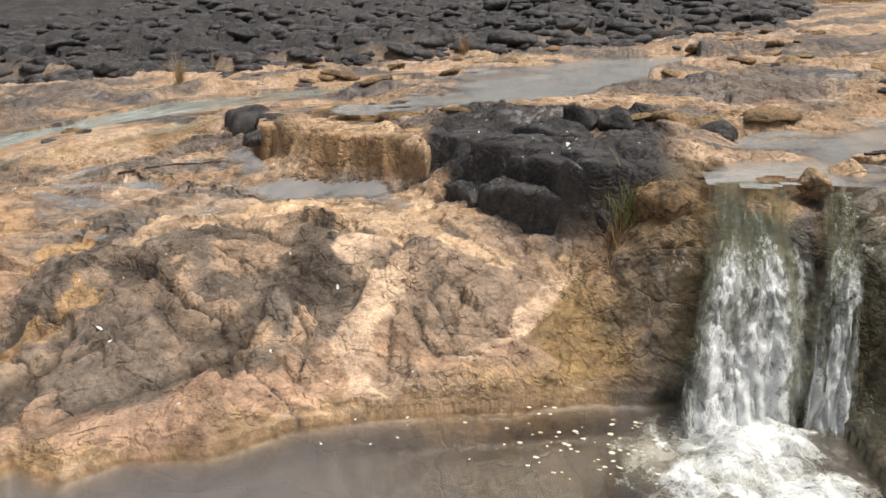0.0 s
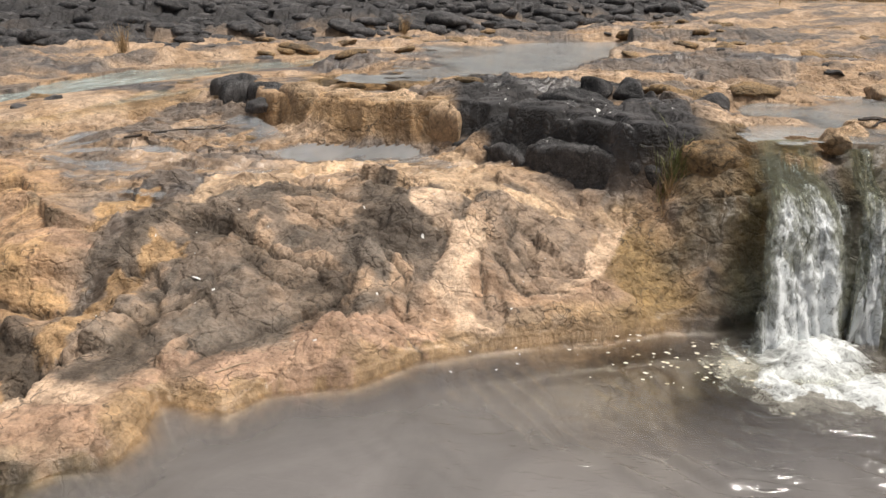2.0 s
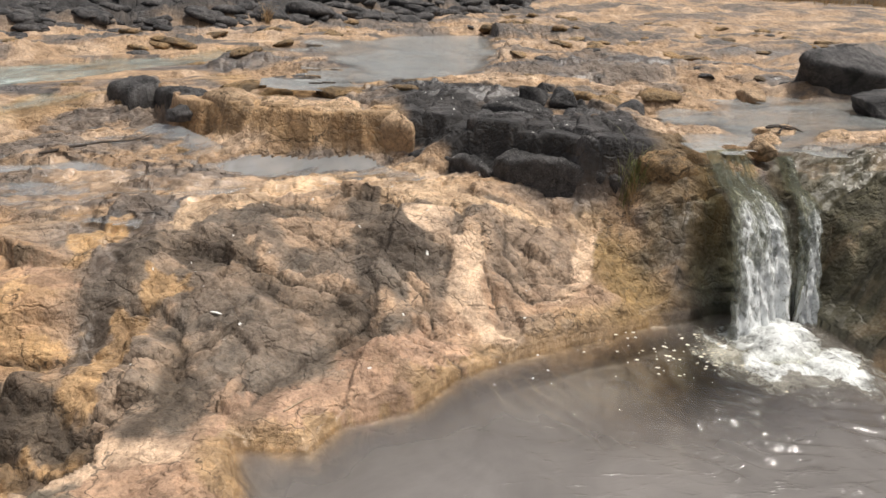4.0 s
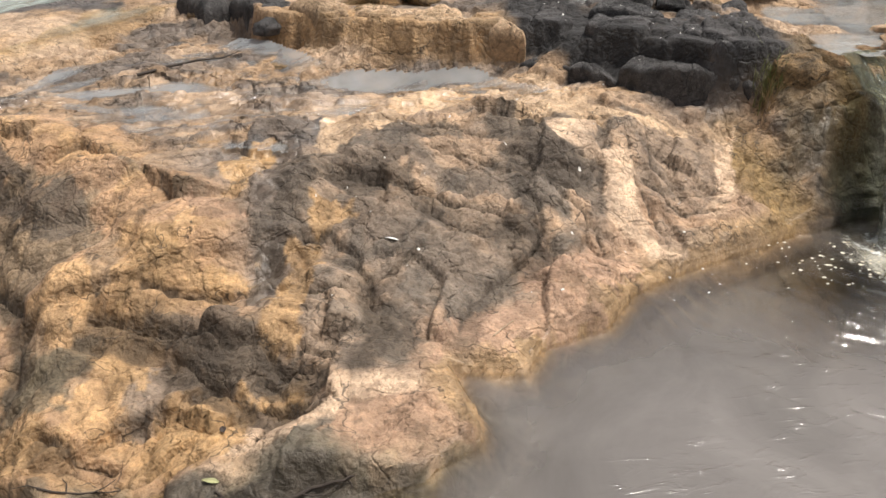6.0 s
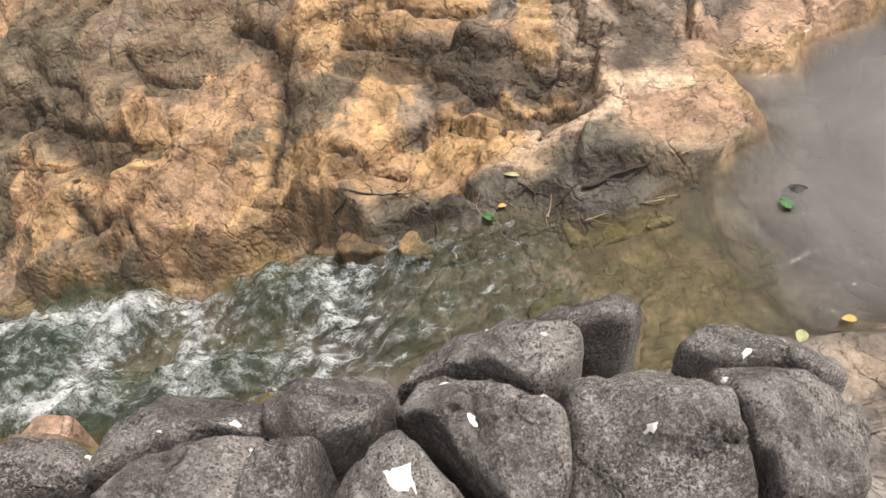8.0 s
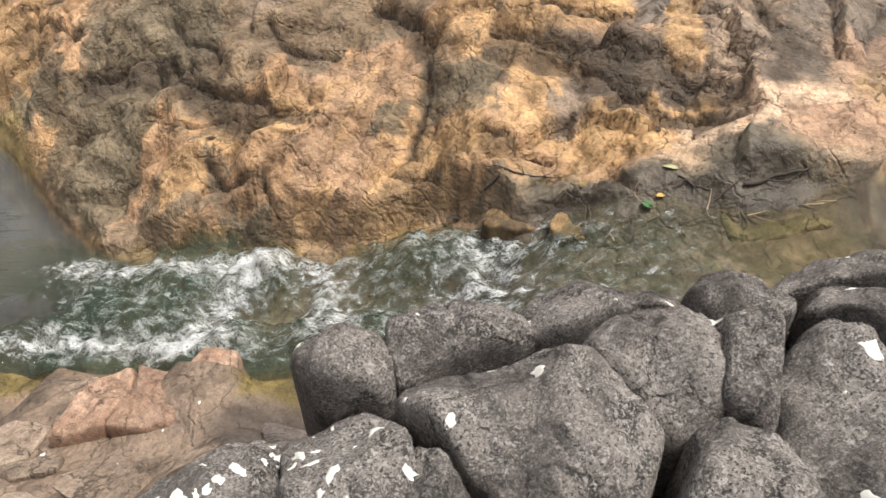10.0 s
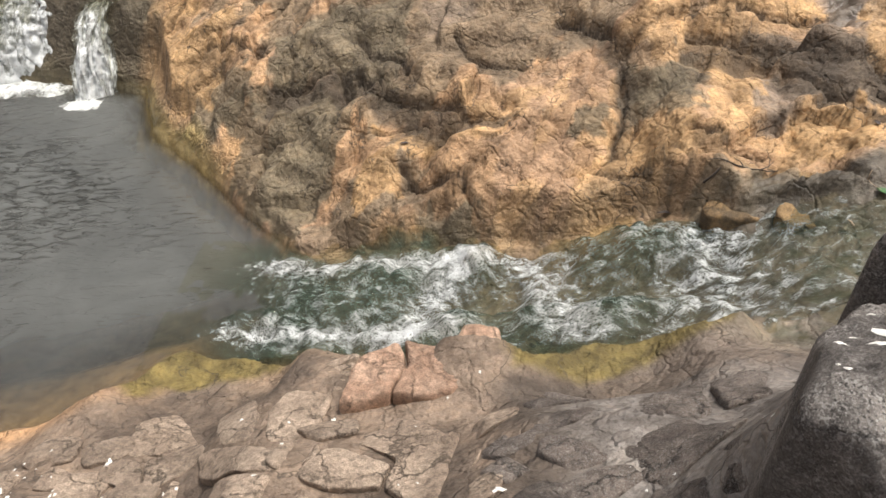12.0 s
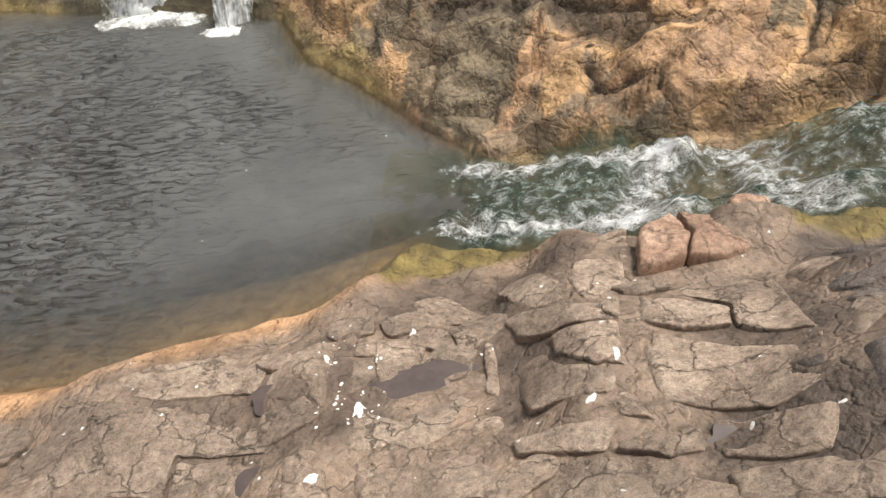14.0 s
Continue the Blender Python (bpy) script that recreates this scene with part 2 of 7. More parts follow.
def carve(x, y, z):
    """Cut the pools and channels in, and let the shores meet their water."""
    out = z
    for outline, level, depth, bank, run in ((POOL, POOL_Z, 0.45, 0.5, 0.9), (LOWPOOL, LOW_Z, 0.55, 0.7, 0.6 + 1.0 * smooth(3.3, 2.7, y))):
        d = inside(x, y, outline) + 0.03 * fbm(x, y, 0.25, 3, 8)
        out = np.where(d > 0, np.minimum(out, level - 0.02 - depth * smooth(0, run, d) - 0.09 / run * smooth(0, 0.12, d)), out)
        out = np.where((d <= 0) & (d > -0.5), np.maximum(out, level + 0.015 + np.minimum(bank * -d, 0.06)), out)
        out = np.where((d <= 0) & (d > -0.6), np.minimum(out, level + 0.03 + 1.7 * bank * -d + 1.5 * np.clip(-d - 0.15, 0, 1)), out)
    for outline, depth in ((UPPOOL, 0.12), (UPSTREAM, 0.1)):
        d = inside(x, y, outline) + 0.12 * fbm(x, y, 0.6, 3, 9)
        out = np.where(d > -0.1, np.minimum(out, UP_Z + 0.03 - depth * smooth(-0.1, 0.3, d)), out)
    for path, half, depth in ((RAPIDS, 0.3, 0.16), (LEFTSTREAM, 0.8, 0.1)):
        d, k = line_dist(x, y, path)
        level = np.interp(k, range(len(path)), [p[2] for p in path])
        d = d + (0.1 * fbm(x, y, 0.4, 3, 10) if half < 0.5 else 0.5 * fbm(x, y, 1.1, 4, 10))
        cut = level - depth * (0.35 + 0.65 * smooth(1.5, 3.5, k)) + 0.6 * np.clip(d - half + 0.12 * smooth(3.5, 2.5, k), 0, 9) + 2.2 * np.clip(d - 1.6 * half + 0.12 * smooth(3.5, 2.5, k), 0, 9)
        out = np.minimum(out, cut)
        if half > 0.4:
            out = np.where((d > 0.7 * half) & (d < half + 0.7) & (k < 4.0), np.maximum(out, level + 0.03 - 0.3 * np.clip(d - half - 0.3, 0, 9)), out)
    return out

# ---------- materials ----------
def node_mat(name):
    m = bpy.data.materials.new(name)
    m.use_nodes = True
    nt = m.node_tree
    return m, nt, nt.nodes, nt.links, nt.nodes["Principled BSDF"]


def noise_node(nt, scale, detail=6.0, rough=0.6, coord=None, distortion=0.0):
    n = nt.nodes.new("ShaderNodeTexNoise")
    n.inputs["Scale"].default_value, n.inputs["Detail"].default_value = scale, detail
    n.inputs["Roughness"].default_value, n.inputs["Distortion"].default_value = rough, distortion
    if coord is not None:
        nt.links.new(coord, n.inputs["Vector"])
    return n


def ramp(nt, fac, stops):
    r = nt.nodes.new("ShaderNodeValToRGB")
    while len(r.color_ramp.elements) < len(stops):
        r.color_ramp.elements.new(0.5)
    for e, (p, c) in zip(r.color_ramp.elements, stops):
        e.position, e.color = p, (*c, 1) if len(c) == 3 else c
    nt.links.new(fac, r.inputs["Fac"])
    return r.outputs["Color"]


def grey(v):
    return (v, v, v)


def mix(nt, fac, a, b, kind="MIX"):
    n = nt.nodes.new("ShaderNodeMix")
    n.data_type, n.blend_type = "RGBA", kind
    for value, k in ((fac, 0), (a, 6), (b, 7)):
        if isinstance(value, (int, float)):
            n.inputs[k].default_value = value
        elif isinstance(value, tuple):
            n.inputs[k].default_value = (*value, 1)
        else:
            nt.links.new(value, n.inputs[k])
    return n.outputs[2]


def maths(nt, op, a, b=0.0, c=0.0):
    n = nt.nodes.new("ShaderNodeMath")
    n.operation = op
    for k, value in enumerate((a, b, c)):
        if isinstance(value, (int, float)):
            n.inputs[k].default_value = value
        else:
            nt.links.new(value, n.inputs[k])
    return n.outputs[0]


def bump(nt, bsdf, layers):
    """Stacked bumps: (height socket, distance in metres)."""
    last = None
    for h, dist in layers:
        b = nt.nodes.new("ShaderNodeBump")
        b.inputs["Distance"].default_value, b.inputs["Strength"].default_value = dist, 1.0
        nt.links.new(h, b.inputs["Height"])
        if last is not None:
            nt.links.new(last, b.inputs["Normal"])
        last = b.outputs["Normal"]
    nt.links.new(last, bsdf.inputs["Normal"])


def attr(nt, name):
    n = nt.nodes.new("ShaderNodeAttribute")
    n.attribute_name = name
    return n


def voronoi_joint(nt, vec, scale, lo, hi):
    """0 in the joints between cells, 1 on them."""
    v = nt.nodes.new("ShaderNodeTexVoronoi")
    v.feature = "DISTANCE_TO_EDGE"
    v.inputs["Scale"].default_value = scale
    nt.links.new(vec, v.inputs["Vector"])
    return ramp(nt, v.outputs["Distance"], [(lo, grey(0)), (hi, grey(1))])


def warped(nt, pos, scale, amount):
    n = noise_node(nt, scale, 4, 0.6, pos)
    sub = nt.nodes.new("ShaderNodeVectorMath")
    sub.operation = "MULTIPLY_ADD"
    nt.links.new(n.outputs["Color"], sub.inputs[0])
    sub.inputs[1].default_value = (amount, amount, amount)
    nt.links.new(pos, sub.inputs[2])
    return sub.outputs[0]


def make_ground_mat():
    m, nt, nodes, links, bsdf = node_mat("bedrock")
    pos = nodes.new("ShaderNodeNewGeometry").outputs["Position"]
    tint = attr(nt, "tint").outputs["Color"]
    wet = attr(nt, "wet").outputs["Fac"]
    big = noise_node(nt, 3.2, 8, 0.6, pos, 0.3)
    mid = noise_node(nt, 10, 6, 0.58, pos, 0.4)
    fine = noise_node(nt, 42, 5, 0.6, pos)
    grain = noise_node(nt, 220, 3, 0.6, pos)
    wv = warped(nt, pos, 4.0, 0.22)
    j1 = voronoi_joint(nt, wv, 3.6, 0.0, 0.035)
    wf = warped(nt, pos, 9.0, 0.1)
    lump = nodes.new("ShaderNodeTexVoronoi")
    lump.feature = "F1"
    lump.inputs["Scale"].default_value = 13.0
    links.new(wf, lump.inputs["Vector"])
    chip = nodes.new("ShaderNodeTexVoronoi")
    chip.inputs["Scale"].default_value = 34.0
    links.new(wf, chip.inputs["Vector"])
    col = mix(nt, 1.0, tint, ramp(nt, big.outputs["Fac"], [(0.36, (0.82, 0.8, 0.78)), (0.5, (1, 1, 1)), (0.64, (1.16, 1.14, 1.1))]), "MULTIPLY")
    col = mix(nt, ramp(nt, mid.outputs["Fac"], [(0.525, grey(0)), (0.545, grey(0.55))]), col, mix(nt, 1.0, col, (0.6, 0.58, 0.56), "MULTIPLY"))
    col = mix(nt, ramp(nt, mid.outputs["Fac"], [(0.41, grey(0.65)), (0.43, grey(0))]), col, mix(nt, 1.0, col, (1.26, 1.23, 1.19), "MULTIPLY"))
    col = mix(nt, 1.0, col, ramp(nt, fine.outputs["Fac"], [(0.34, grey(0.78)), (0.45, grey(0.98)), (0.66, grey(1.1))]), "MULTIPLY")
    col = mix(nt, 1.0, col, ramp(nt, grain.outputs["Fac"], [(0.36, grey(0.88)), (0.5, grey(1.0)), (0.64, grey(1.12))]), "MULTIPLY")
    col = mix(nt, ramp(nt, chip.outputs["Distance"], [(0.55, grey(0)), (0.8, grey(0.3))]), col, mix(nt, 1.0, col, (0.62, 0.55, 0.48), "MULTIPLY"))
    hair = maths(nt, "MULTIPLY", maths(nt, "SUBTRACT", 1.0, voronoi_joint(nt, warped(nt, pos, 2.0, 0.9), 2.3, 0.003, 0.012)), ramp(nt, big.outputs["Fac"], [(0.46, grey(0)), (0.53, grey(0.8))]))
    col = mix(nt, maths(nt, "MULTIPLY", hair, maths(nt, "SUBTRACT", 1.0, wet)), col, (0.05, 0.038, 0.028))
    links.new(col, bsdf.inputs["Base Color"])
    rough = maths(nt, "SUBTRACT", maths(nt, "MULTIPLY_ADD", fine.outputs["Fac"], 0.25, 0.68), maths(nt, "MULTIPLY", wet, 0.66))
    links.new(rough, bsdf.inputs["Roughness"])
    dry = maths(nt, "MULTIPLY_ADD", wet, -0.8, 1.0)
    neg = lambda v: maths(nt, "MULTIPLY", maths(nt, "SUBTRACT", 1.0, v), dry)
    bump(nt, bsdf, [(maths(nt, "MULTIPLY", big.outputs["Fac"], dry), 0.05), (neg(maths(nt, "SUBTRACT", 1.0, j1)), 0.006), (neg(lump.outputs["Distance"]), 0.013), (maths(nt, "MULTIPLY", mid.outputs["Fac"], dry), 0.016),
                    (neg(chip.outputs["Distance"]), 0.007), (maths(nt, "MULTIPLY", fine.outputs["Fac"], dry), 0.008), (grain.outputs["Fac"], 0.0018)])
    return m


def make_stone_mat(name, dark, light, spots=0.0, rust=None, rough=0.8, scale=1.0):
    """Weathered stone: mottled body, pale flecks, rusty blooms, own tone per stone."""
    m, nt, nodes, links, bsdf = node_mat(name)
    pos = nodes.new("ShaderNodeNewGeometry").outputs["Position"]
    info = nodes.new("ShaderNodeObjectInfo").outputs["Random"]
    big = noise_node(nt, 5 * scale, 8, 0.65, pos, 0.4)
    fine = noise_node(nt, 38 * scale, 8, 0.72, pos)
    grain = noise_node(nt, 190 * scale, 3, 0.6, pos)
    col = ramp(nt, big.outputs["Fac"], [(0.42, dark), (0.57, light)])
    if rust:
        patch = noise_node(nt, 2.3 * scale, 5, 0.6, pos, 0.8)
        col = mix(nt, ramp(nt, patch.outputs["Fac"], [(0.47, grey(0)), (0.6, grey(0.85))]), col, rust)
    col = mix(nt, 1.0, col, ramp(nt, fine.outputs["Fac"], [(0.36, grey(0.62)), (0.49, grey(1.0)), (0.63, grey(1.32))]), "MULTIPLY")
    col = mix(nt, 1.0, col, ramp(nt, grain.outputs["Fac"], [(0.36, grey(0.78)), (0.5, grey(1.0)), (0.64, grey(1.22))]), "MULTIPLY")
    col = mix(nt, 1.0, col, ramp(nt, info, [(0.0, grey(0.8)), (1.0, grey(1.2))]), "MULTIPLY")
    joint = voronoi_joint(nt, warped(nt, pos, 5.0, 0.3), 4.5 * scale, 0.004, 0.03)
    col = mix(nt, maths(nt, "MULTIPLY", maths(nt, "SUBTRACT", 1.0, joint), ramp(nt, big.outputs["Fac"], [(0.44, grey(0)), (0.54, grey(0.8))])), col, tuple(0.3 * v for v in dark))
    if spots:
        zone = noise_node(nt, 5 * scale, 4, 0.6, pos, 0.5)
        zone = ramp(nt, zone.outputs["Fac"], [(0.4, grey(0.25 * spots)), (0.55, grey(spots))])
        for size, lo, tone in ((310, 0.53, (0.42, 0.39, 0.365)), (130, 0.58, (0.5, 0.47, 0.44))):
            sp = noise_node(nt, size * scale, 2, 0.5, pos)
            col = mix(nt, maths(nt, "MULTIPLY", ramp(nt, sp.outputs["Fac"], [(lo, grey(0)), (lo + 0.05, grey(1))]), zone), col, tone)
        pit = noise_node(nt, 210 * scale, 2, 0.5, pos)
        col = mix(nt, maths(nt, "MULTIPLY", ramp(nt, pit.outputs["Fac"], [(0.58, grey(0)), (0.63, grey(0.8))]), zone), col, (0.03, 0.027, 0.025))
    links.new(col, bsdf.inputs["Base Color"])
    links.new(maths(nt, "MULTIPLY_ADD", fine.outputs["Fac"], 0.25, rough - 0.12), bsdf.inputs["Roughness"])
    bump(nt, bsdf, [(big.outputs["Fac"], 0.06), (joint, 0.012), (fine.outputs["Fac"], 0.016), (grain.outputs["Fac"], 0.004)])
    return m


def make_water_mat(name, murk, ripple, bump_m, clear=0.0):
    """Water: glossy surface over a body coloured by silt, in the upper waters by painted sky shine; it thins towards
    the shore.
    """
    m, nt, nodes, links, bsdf = node_mat(name)
    pos = nodes.new("ShaderNodeNewGeometry").outputs["Position"]
    depth = attr(nt, "depth").outputs["Fac"]
    cloud = noise_node(nt, 1.6, 5, 0.6, pos, 0.8)
    col = mix(nt, ramp(nt, cloud.outputs["Fac"], [(0.35, grey(0)), (0.68, grey(1))]), murk, tuple(1.45 * v for v in murk))
    links.new(col, bsdf.inputs["Base Color"])
    bsdf.inputs["Roughness"].default_value = 0.1
    bsdf.inputs["IOR"].default_value = 1.33
    mapping = nodes.new("ShaderNodeMapping")
    mapping.inputs["Scale"].default_value = (1.0, 3.2, 1.0)
    mapping.inputs["Rotation"].default_value = (0, 0, radians(25))
    links.new(pos, mapping.inputs["Vector"])
    w = noise_node(nt, ripple, 3, 0.55, mapping.outputs["Vector"], 0.6)
    b = nodes.new("ShaderNodeBump")
    b.inputs["Distance"].default_value = bump_m
    calm = noise_node(nt, 0.55, 2, 0.5, pos, 0.3)
    wavelet = ramp(nt, w.outputs["Fac"], [(0.46, grey(0)), (0.56, grey(0.2)), (0.72, grey(1))])
    wavelet = maths(nt, "MULTIPLY", wavelet, depth)
    links.new(maths(nt, "MULTIPLY", wavelet, ramp(nt, calm.outputs["Fac"], [(0.4, grey(0.1)), (0.64, grey(1))])), b.inputs["Height"])
    links.new(b.outputs["Normal"], bsdf.inputs["Normal"])
    clearb = nodes.new("ShaderNodeBsdfTransparent")
    clearb.inputs["Color"].default_value = (0.97, 0.94, 0.87, 1)
    gloss = nodes.new("ShaderNodeBsdfGlossy")
    gloss.inputs["Roughness"].default_value = 0.05
    links.new(b.outputs["Normal"], gloss.inputs["Normal"])
    fres = nodes.new("ShaderNodeFresnel")
    fres.inputs["IOR"].default_value = 1.33
    links.new(b.outputs["Normal"], fres.inputs["Normal"])
    thin = nodes.new("ShaderNodeMixShader")
    links.new(fres.outputs[0], thin.inputs[0])
    links.new(clearb.outputs[0], thin.inputs[1])
    links.new(gloss.outputs[0], thin.inputs[2])
    both = nodes.new("ShaderNodeMixShader")
    links.new(depth, both.inputs[0])
    links.new(thin.outputs[0], both.inputs[1])
    links.new(bsdf.outputs[0], both.inputs[2])
    links.new(both.outputs[0], nodes["Material Output"].inputs["Surface"])
    return m


def make_foam_water_mat(name, deep, streak, lo, hi, stretch=(1, 1, 1), clear=0.0, shallow=False, relief=1.0):
    """Rushing water: green body, white froth torn into threads; clear where it is thin."""
    m, nt, nodes, links, bsdf = node_mat(name)
    uv = attr(nt, "flow").outputs["Vector"]
    froth = attr(nt, "froth").outputs["Fac"]
    mp = nodes.new("ShaderNodeMapping")
    mp.inputs["Scale"].default_value = stretch
    links.new(uv, mp.inputs["Vector"])
    n1 = noise_node(nt, streak, 6, 0.62, mp.outputs[0], 0.5)
    n2 = noise_node(nt, streak * 3.5, 6, 0.7, mp.outputs[0], 0.6)
    thread = maths(nt, "SUBTRACT", 1.0, maths(nt, "ABSOLUTE", maths(nt, "MULTIPLY_ADD", n2.outputs["Fac"], 5.0, -2.5)))
    s = maths(nt, "ADD", maths(nt, "MULTIPLY", n1.outputs["Fac"], 0.64), maths(nt, "MULTIPLY", thread, 0.22))
    s = maths(nt, "ADD", s, maths(nt, "MULTIPLY_ADD", froth, 0.5, -0.1))
    k = ramp(nt, s, [(lo, grey(0)), (hi, grey(1))])
    col = mix(nt, ramp(nt, n1.outputs["Fac"], [(0.35, grey(0)), (0.65, grey(1))]), deep, tuple(2.2 * v for v in deep))
    col = mix(nt, k, col, (0.8, 0.82, 0.82))
    links.new(col, bsdf.inputs["Base Color"])
    links.new(maths(nt, "MULTIPLY_ADD", k, 0.5, 0.07), bsdf.inputs["Roughness"])
    bsdf.inputs["IOR"].default_value = 1.33
    bump(nt, bsdf, [(n1.outputs["Fac"], 0.05 * relief), (n2.outputs["Fac"], 0.015 * relief)])
    tr = nodes.new("ShaderNodeBsdfTransparent")
    tr.inputs["Color"].default_value = (0.94, 0.93, 0.86, 1)
    ms = nodes.new("ShaderNodeMixShader")
    if clear:
        links.new(ramp(nt, s, [(lo - 0.1, grey(1 - clear)), (lo + 0.22, grey(1))]), ms.inputs[0])
    elif shallow:
        links.new(maths(nt, "MAXIMUM", k, maths(nt, "MULTIPLY", attr(nt, "depth").outputs["Fac"], 0.95)), ms.inputs[0])
    else:
        ms.inputs[0].default_value = 1.0
    links.new(tr.outputs[0], ms.inputs[1])
    links.new(bsdf.outputs[0], ms.inputs[2])
    links.new(ms.outputs[0], nodes["Material Output"].inputs["Surface"])
    return m


def make_plain_mat(name, color, rough=0.7, var=0.25, scale=40.0, sss=0.0):
    m, nt, nodes, links, bsdf = node_mat(name)
    pos = nodes.new("ShaderNodeNewGeometry").outputs["Position"]
    n = noise_node(nt, scale, 5, 0.6, pos)
    lo, hi = tuple(max(0, v * (1 - var)) for v in color), tuple(v * (1 + var) for v in color)
    links.new(ramp(nt, n.outputs["Fac"], [(0.3, lo), (0.7, hi)]), bsdf.inputs["Base Color"])
    bsdf.inputs["Roughness"].default_value = rough
    bump(nt, bsdf, [(n.outputs["Fac"], 0.002)])
    return m


GROUND_MAT = make_ground_mat()
DARK_STONE = make_stone_mat("black_basalt", (0.015, 0.014, 0.015), (0.062, 0.058, 0.058), 0.2, None, 0.7)
ORANGE_STONE = make_stone_mat("ochre_stone", (0.43, 0.285, 0.165), (0.6, 0.425, 0.275), 0.0, (0.36, 0.25, 0.15), 0.85)
BROWN_STONE = make_stone_mat("brown_stone", (0.12, 0.085, 0.05), (0.3, 0.19, 0.09), 0.0, (0.3, 0.2, 0.1), 0.85)
NEAR_STONE = make_stone_mat("speckled_basalt", (0.125, 0.11, 0.1), (0.3, 0.268, 0.243), 1.0, None, 0.75)
BANK_STONE = make_stone_mat("buff_bank_stone", (0.33, 0.25, 0.188), (0.44, 0.342, 0.262), 0.0, (0.25, 0.188, 0.142), 0.85)
BROWN_BANK = make_stone_mat("brown_bank_stone", (0.1, 0.08, 0.068), (0.21, 0.17, 0.143), 0.3, (0.1, 0.078, 0.066), 0.85)
PINK_STONE = make_stone_mat("pink_ochre_stone", (0.41, 0.258, 0.178), (0.53, 0.36, 0.26), 0.0, None, 0.8)
LAVA_STONE = make_stone_mat("lava_block", (0.022, 0.021, 0.022), (0.085, 0.078, 0.076), 0.1, None, 0.75)
# blue-grey sky shine of the film is put into its body colour
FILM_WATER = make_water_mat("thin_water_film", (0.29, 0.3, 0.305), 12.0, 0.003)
POOL_WATER = make_water_mat("silty_pool_water", (0.15, 0.138, 0.13), 6.0, 0.012)
LOW_WATER = make_water_mat("grey_green_pool_water", (0.078, 0.08, 0.076), 9.0, 0.06)
# pale body stands in for the bright sky reflected at low angles
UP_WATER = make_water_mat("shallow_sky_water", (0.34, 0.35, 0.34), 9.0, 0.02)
RAPID_WATER = make_foam_water_mat("green_white_rapids", (0.045, 0.07, 0.053), 13.0, 0.485, 0.68, (1.0, 1.6, 1), 0.0, True)
# the stream's paleness is likewise sky reflection painted into the colour
STREAM_WATER = make_foam_water_mat("pale_stream_water", (0.24, 0.27, 0.25), 3.0, 0.55, 0.85, (1.0, 2.5, 1), 0.0, True)
FALL_WATER = make_foam_water_mat("falling_white_water", (0.2, 0.21, 0.19), 9.0, 0.33, 0.56, (4.5, 2.2, 1), 0.9, False, 0.3)
SPLASH_FOAM = make_foam_water_mat("white_splash_foam", (0.45, 0.46, 0.44), 9.0, 0.34, 0.9, (1, 1, 1), 0.95, False, 0.6)
MOSS_STONE = make_stone_mat("mossy_slab", (0.12, 0.11, 0.07), (0.25, 0.22, 0.14), 0.0, (0.15, 0.14, 0.06), 0.6)

# ---------- mesh helpers ----------
def mesh_from(name, verts, faces, material, parent=None, label=""):
    me = bpy.data.meshes.new(name)
    me.from_pydata(verts, [], faces)
    me.polygons.foreach_set("use_smooth", [True] * len(me.polygons))
    me.materials.append(material)
    ob = new(name, me)
    ob.parent = parent
    if label:
        tagged(ob, label)
    return ob


def part(name, bm, material, parent, label=""):
    me = bpy.data.meshes.new(name)
    bm.to_mesh(me)
    bm.free()
    me.polygons.foreach_set("use_smooth", [True] * len(me.polygons))
    me.materials.append(material)
    ob = new(name, me)
    ob.parent = parent
    if label:
        tagged(ob, label)
    return ob


def sheet(name, X, Y, Z, material, keep=None, floats=(), colors=(), vectors=()):
    """A mesh from a grid of heights, with its attributes."""
    ny, nx = X.shape
    ids = np.arange(nx * ny).reshape(ny, nx)
    quads = np.stack([ids[:-1, :-1], ids[:-1, 1:], ids[1:, 1:], ids[1:, :-1]], -1).reshape(-1, 4)
    co = np.stack([X, Y, Z], -1).reshape(-1, 3)
    data = [("FLOAT", n, np.ravel(v), "value") for n, v in floats]
    data += [("FLOAT_COLOR", n, np.concatenate([v.reshape(-1, 3), np.ones((v.size // 3, 1))], 1), "color") for n, v in colors]
    data += [("FLOAT_VECTOR", n, v.reshape(-1, 3), "vector") for n, v in vectors]
    if keep is not None:
        quads = quads[np.ravel(keep[:-1, :-1] & keep[:-1, 1:] & keep[1:, 1:] & keep[1:, :-1])]
        used, quads = np.unique(quads, return_inverse=True)
        quads = quads.reshape(-1, 4)
        co = co[used]
        data = [(k, n, v[used], f) for k, n, v, f in data]
    me = bpy.data.meshes.new(name)
    me.vertices.add(len(co))
    me.vertices.foreach_set("co", co.astype(np.float32).ravel())
    me.loops.add(quads.size)
    me.loops.foreach_set("vertex_index", quads.astype(np.int32).ravel())
    me.polygons.add(len(quads))
    me.polygons.foreach_set("loop_start", np.arange(0, quads.size, 4, dtype=np.int32))
    me.polygons.foreach_set("use_smooth", np.ones(len(quads), bool))
    me.update(calc_edges=True)
    for kind, n, v, field in data:
        a = me.attributes.new(n, kind, "POINT")
        a.data.foreach_set(field, v.astype(np.float32).ravel())
    me.materials.append(material)
    return new(name, me)


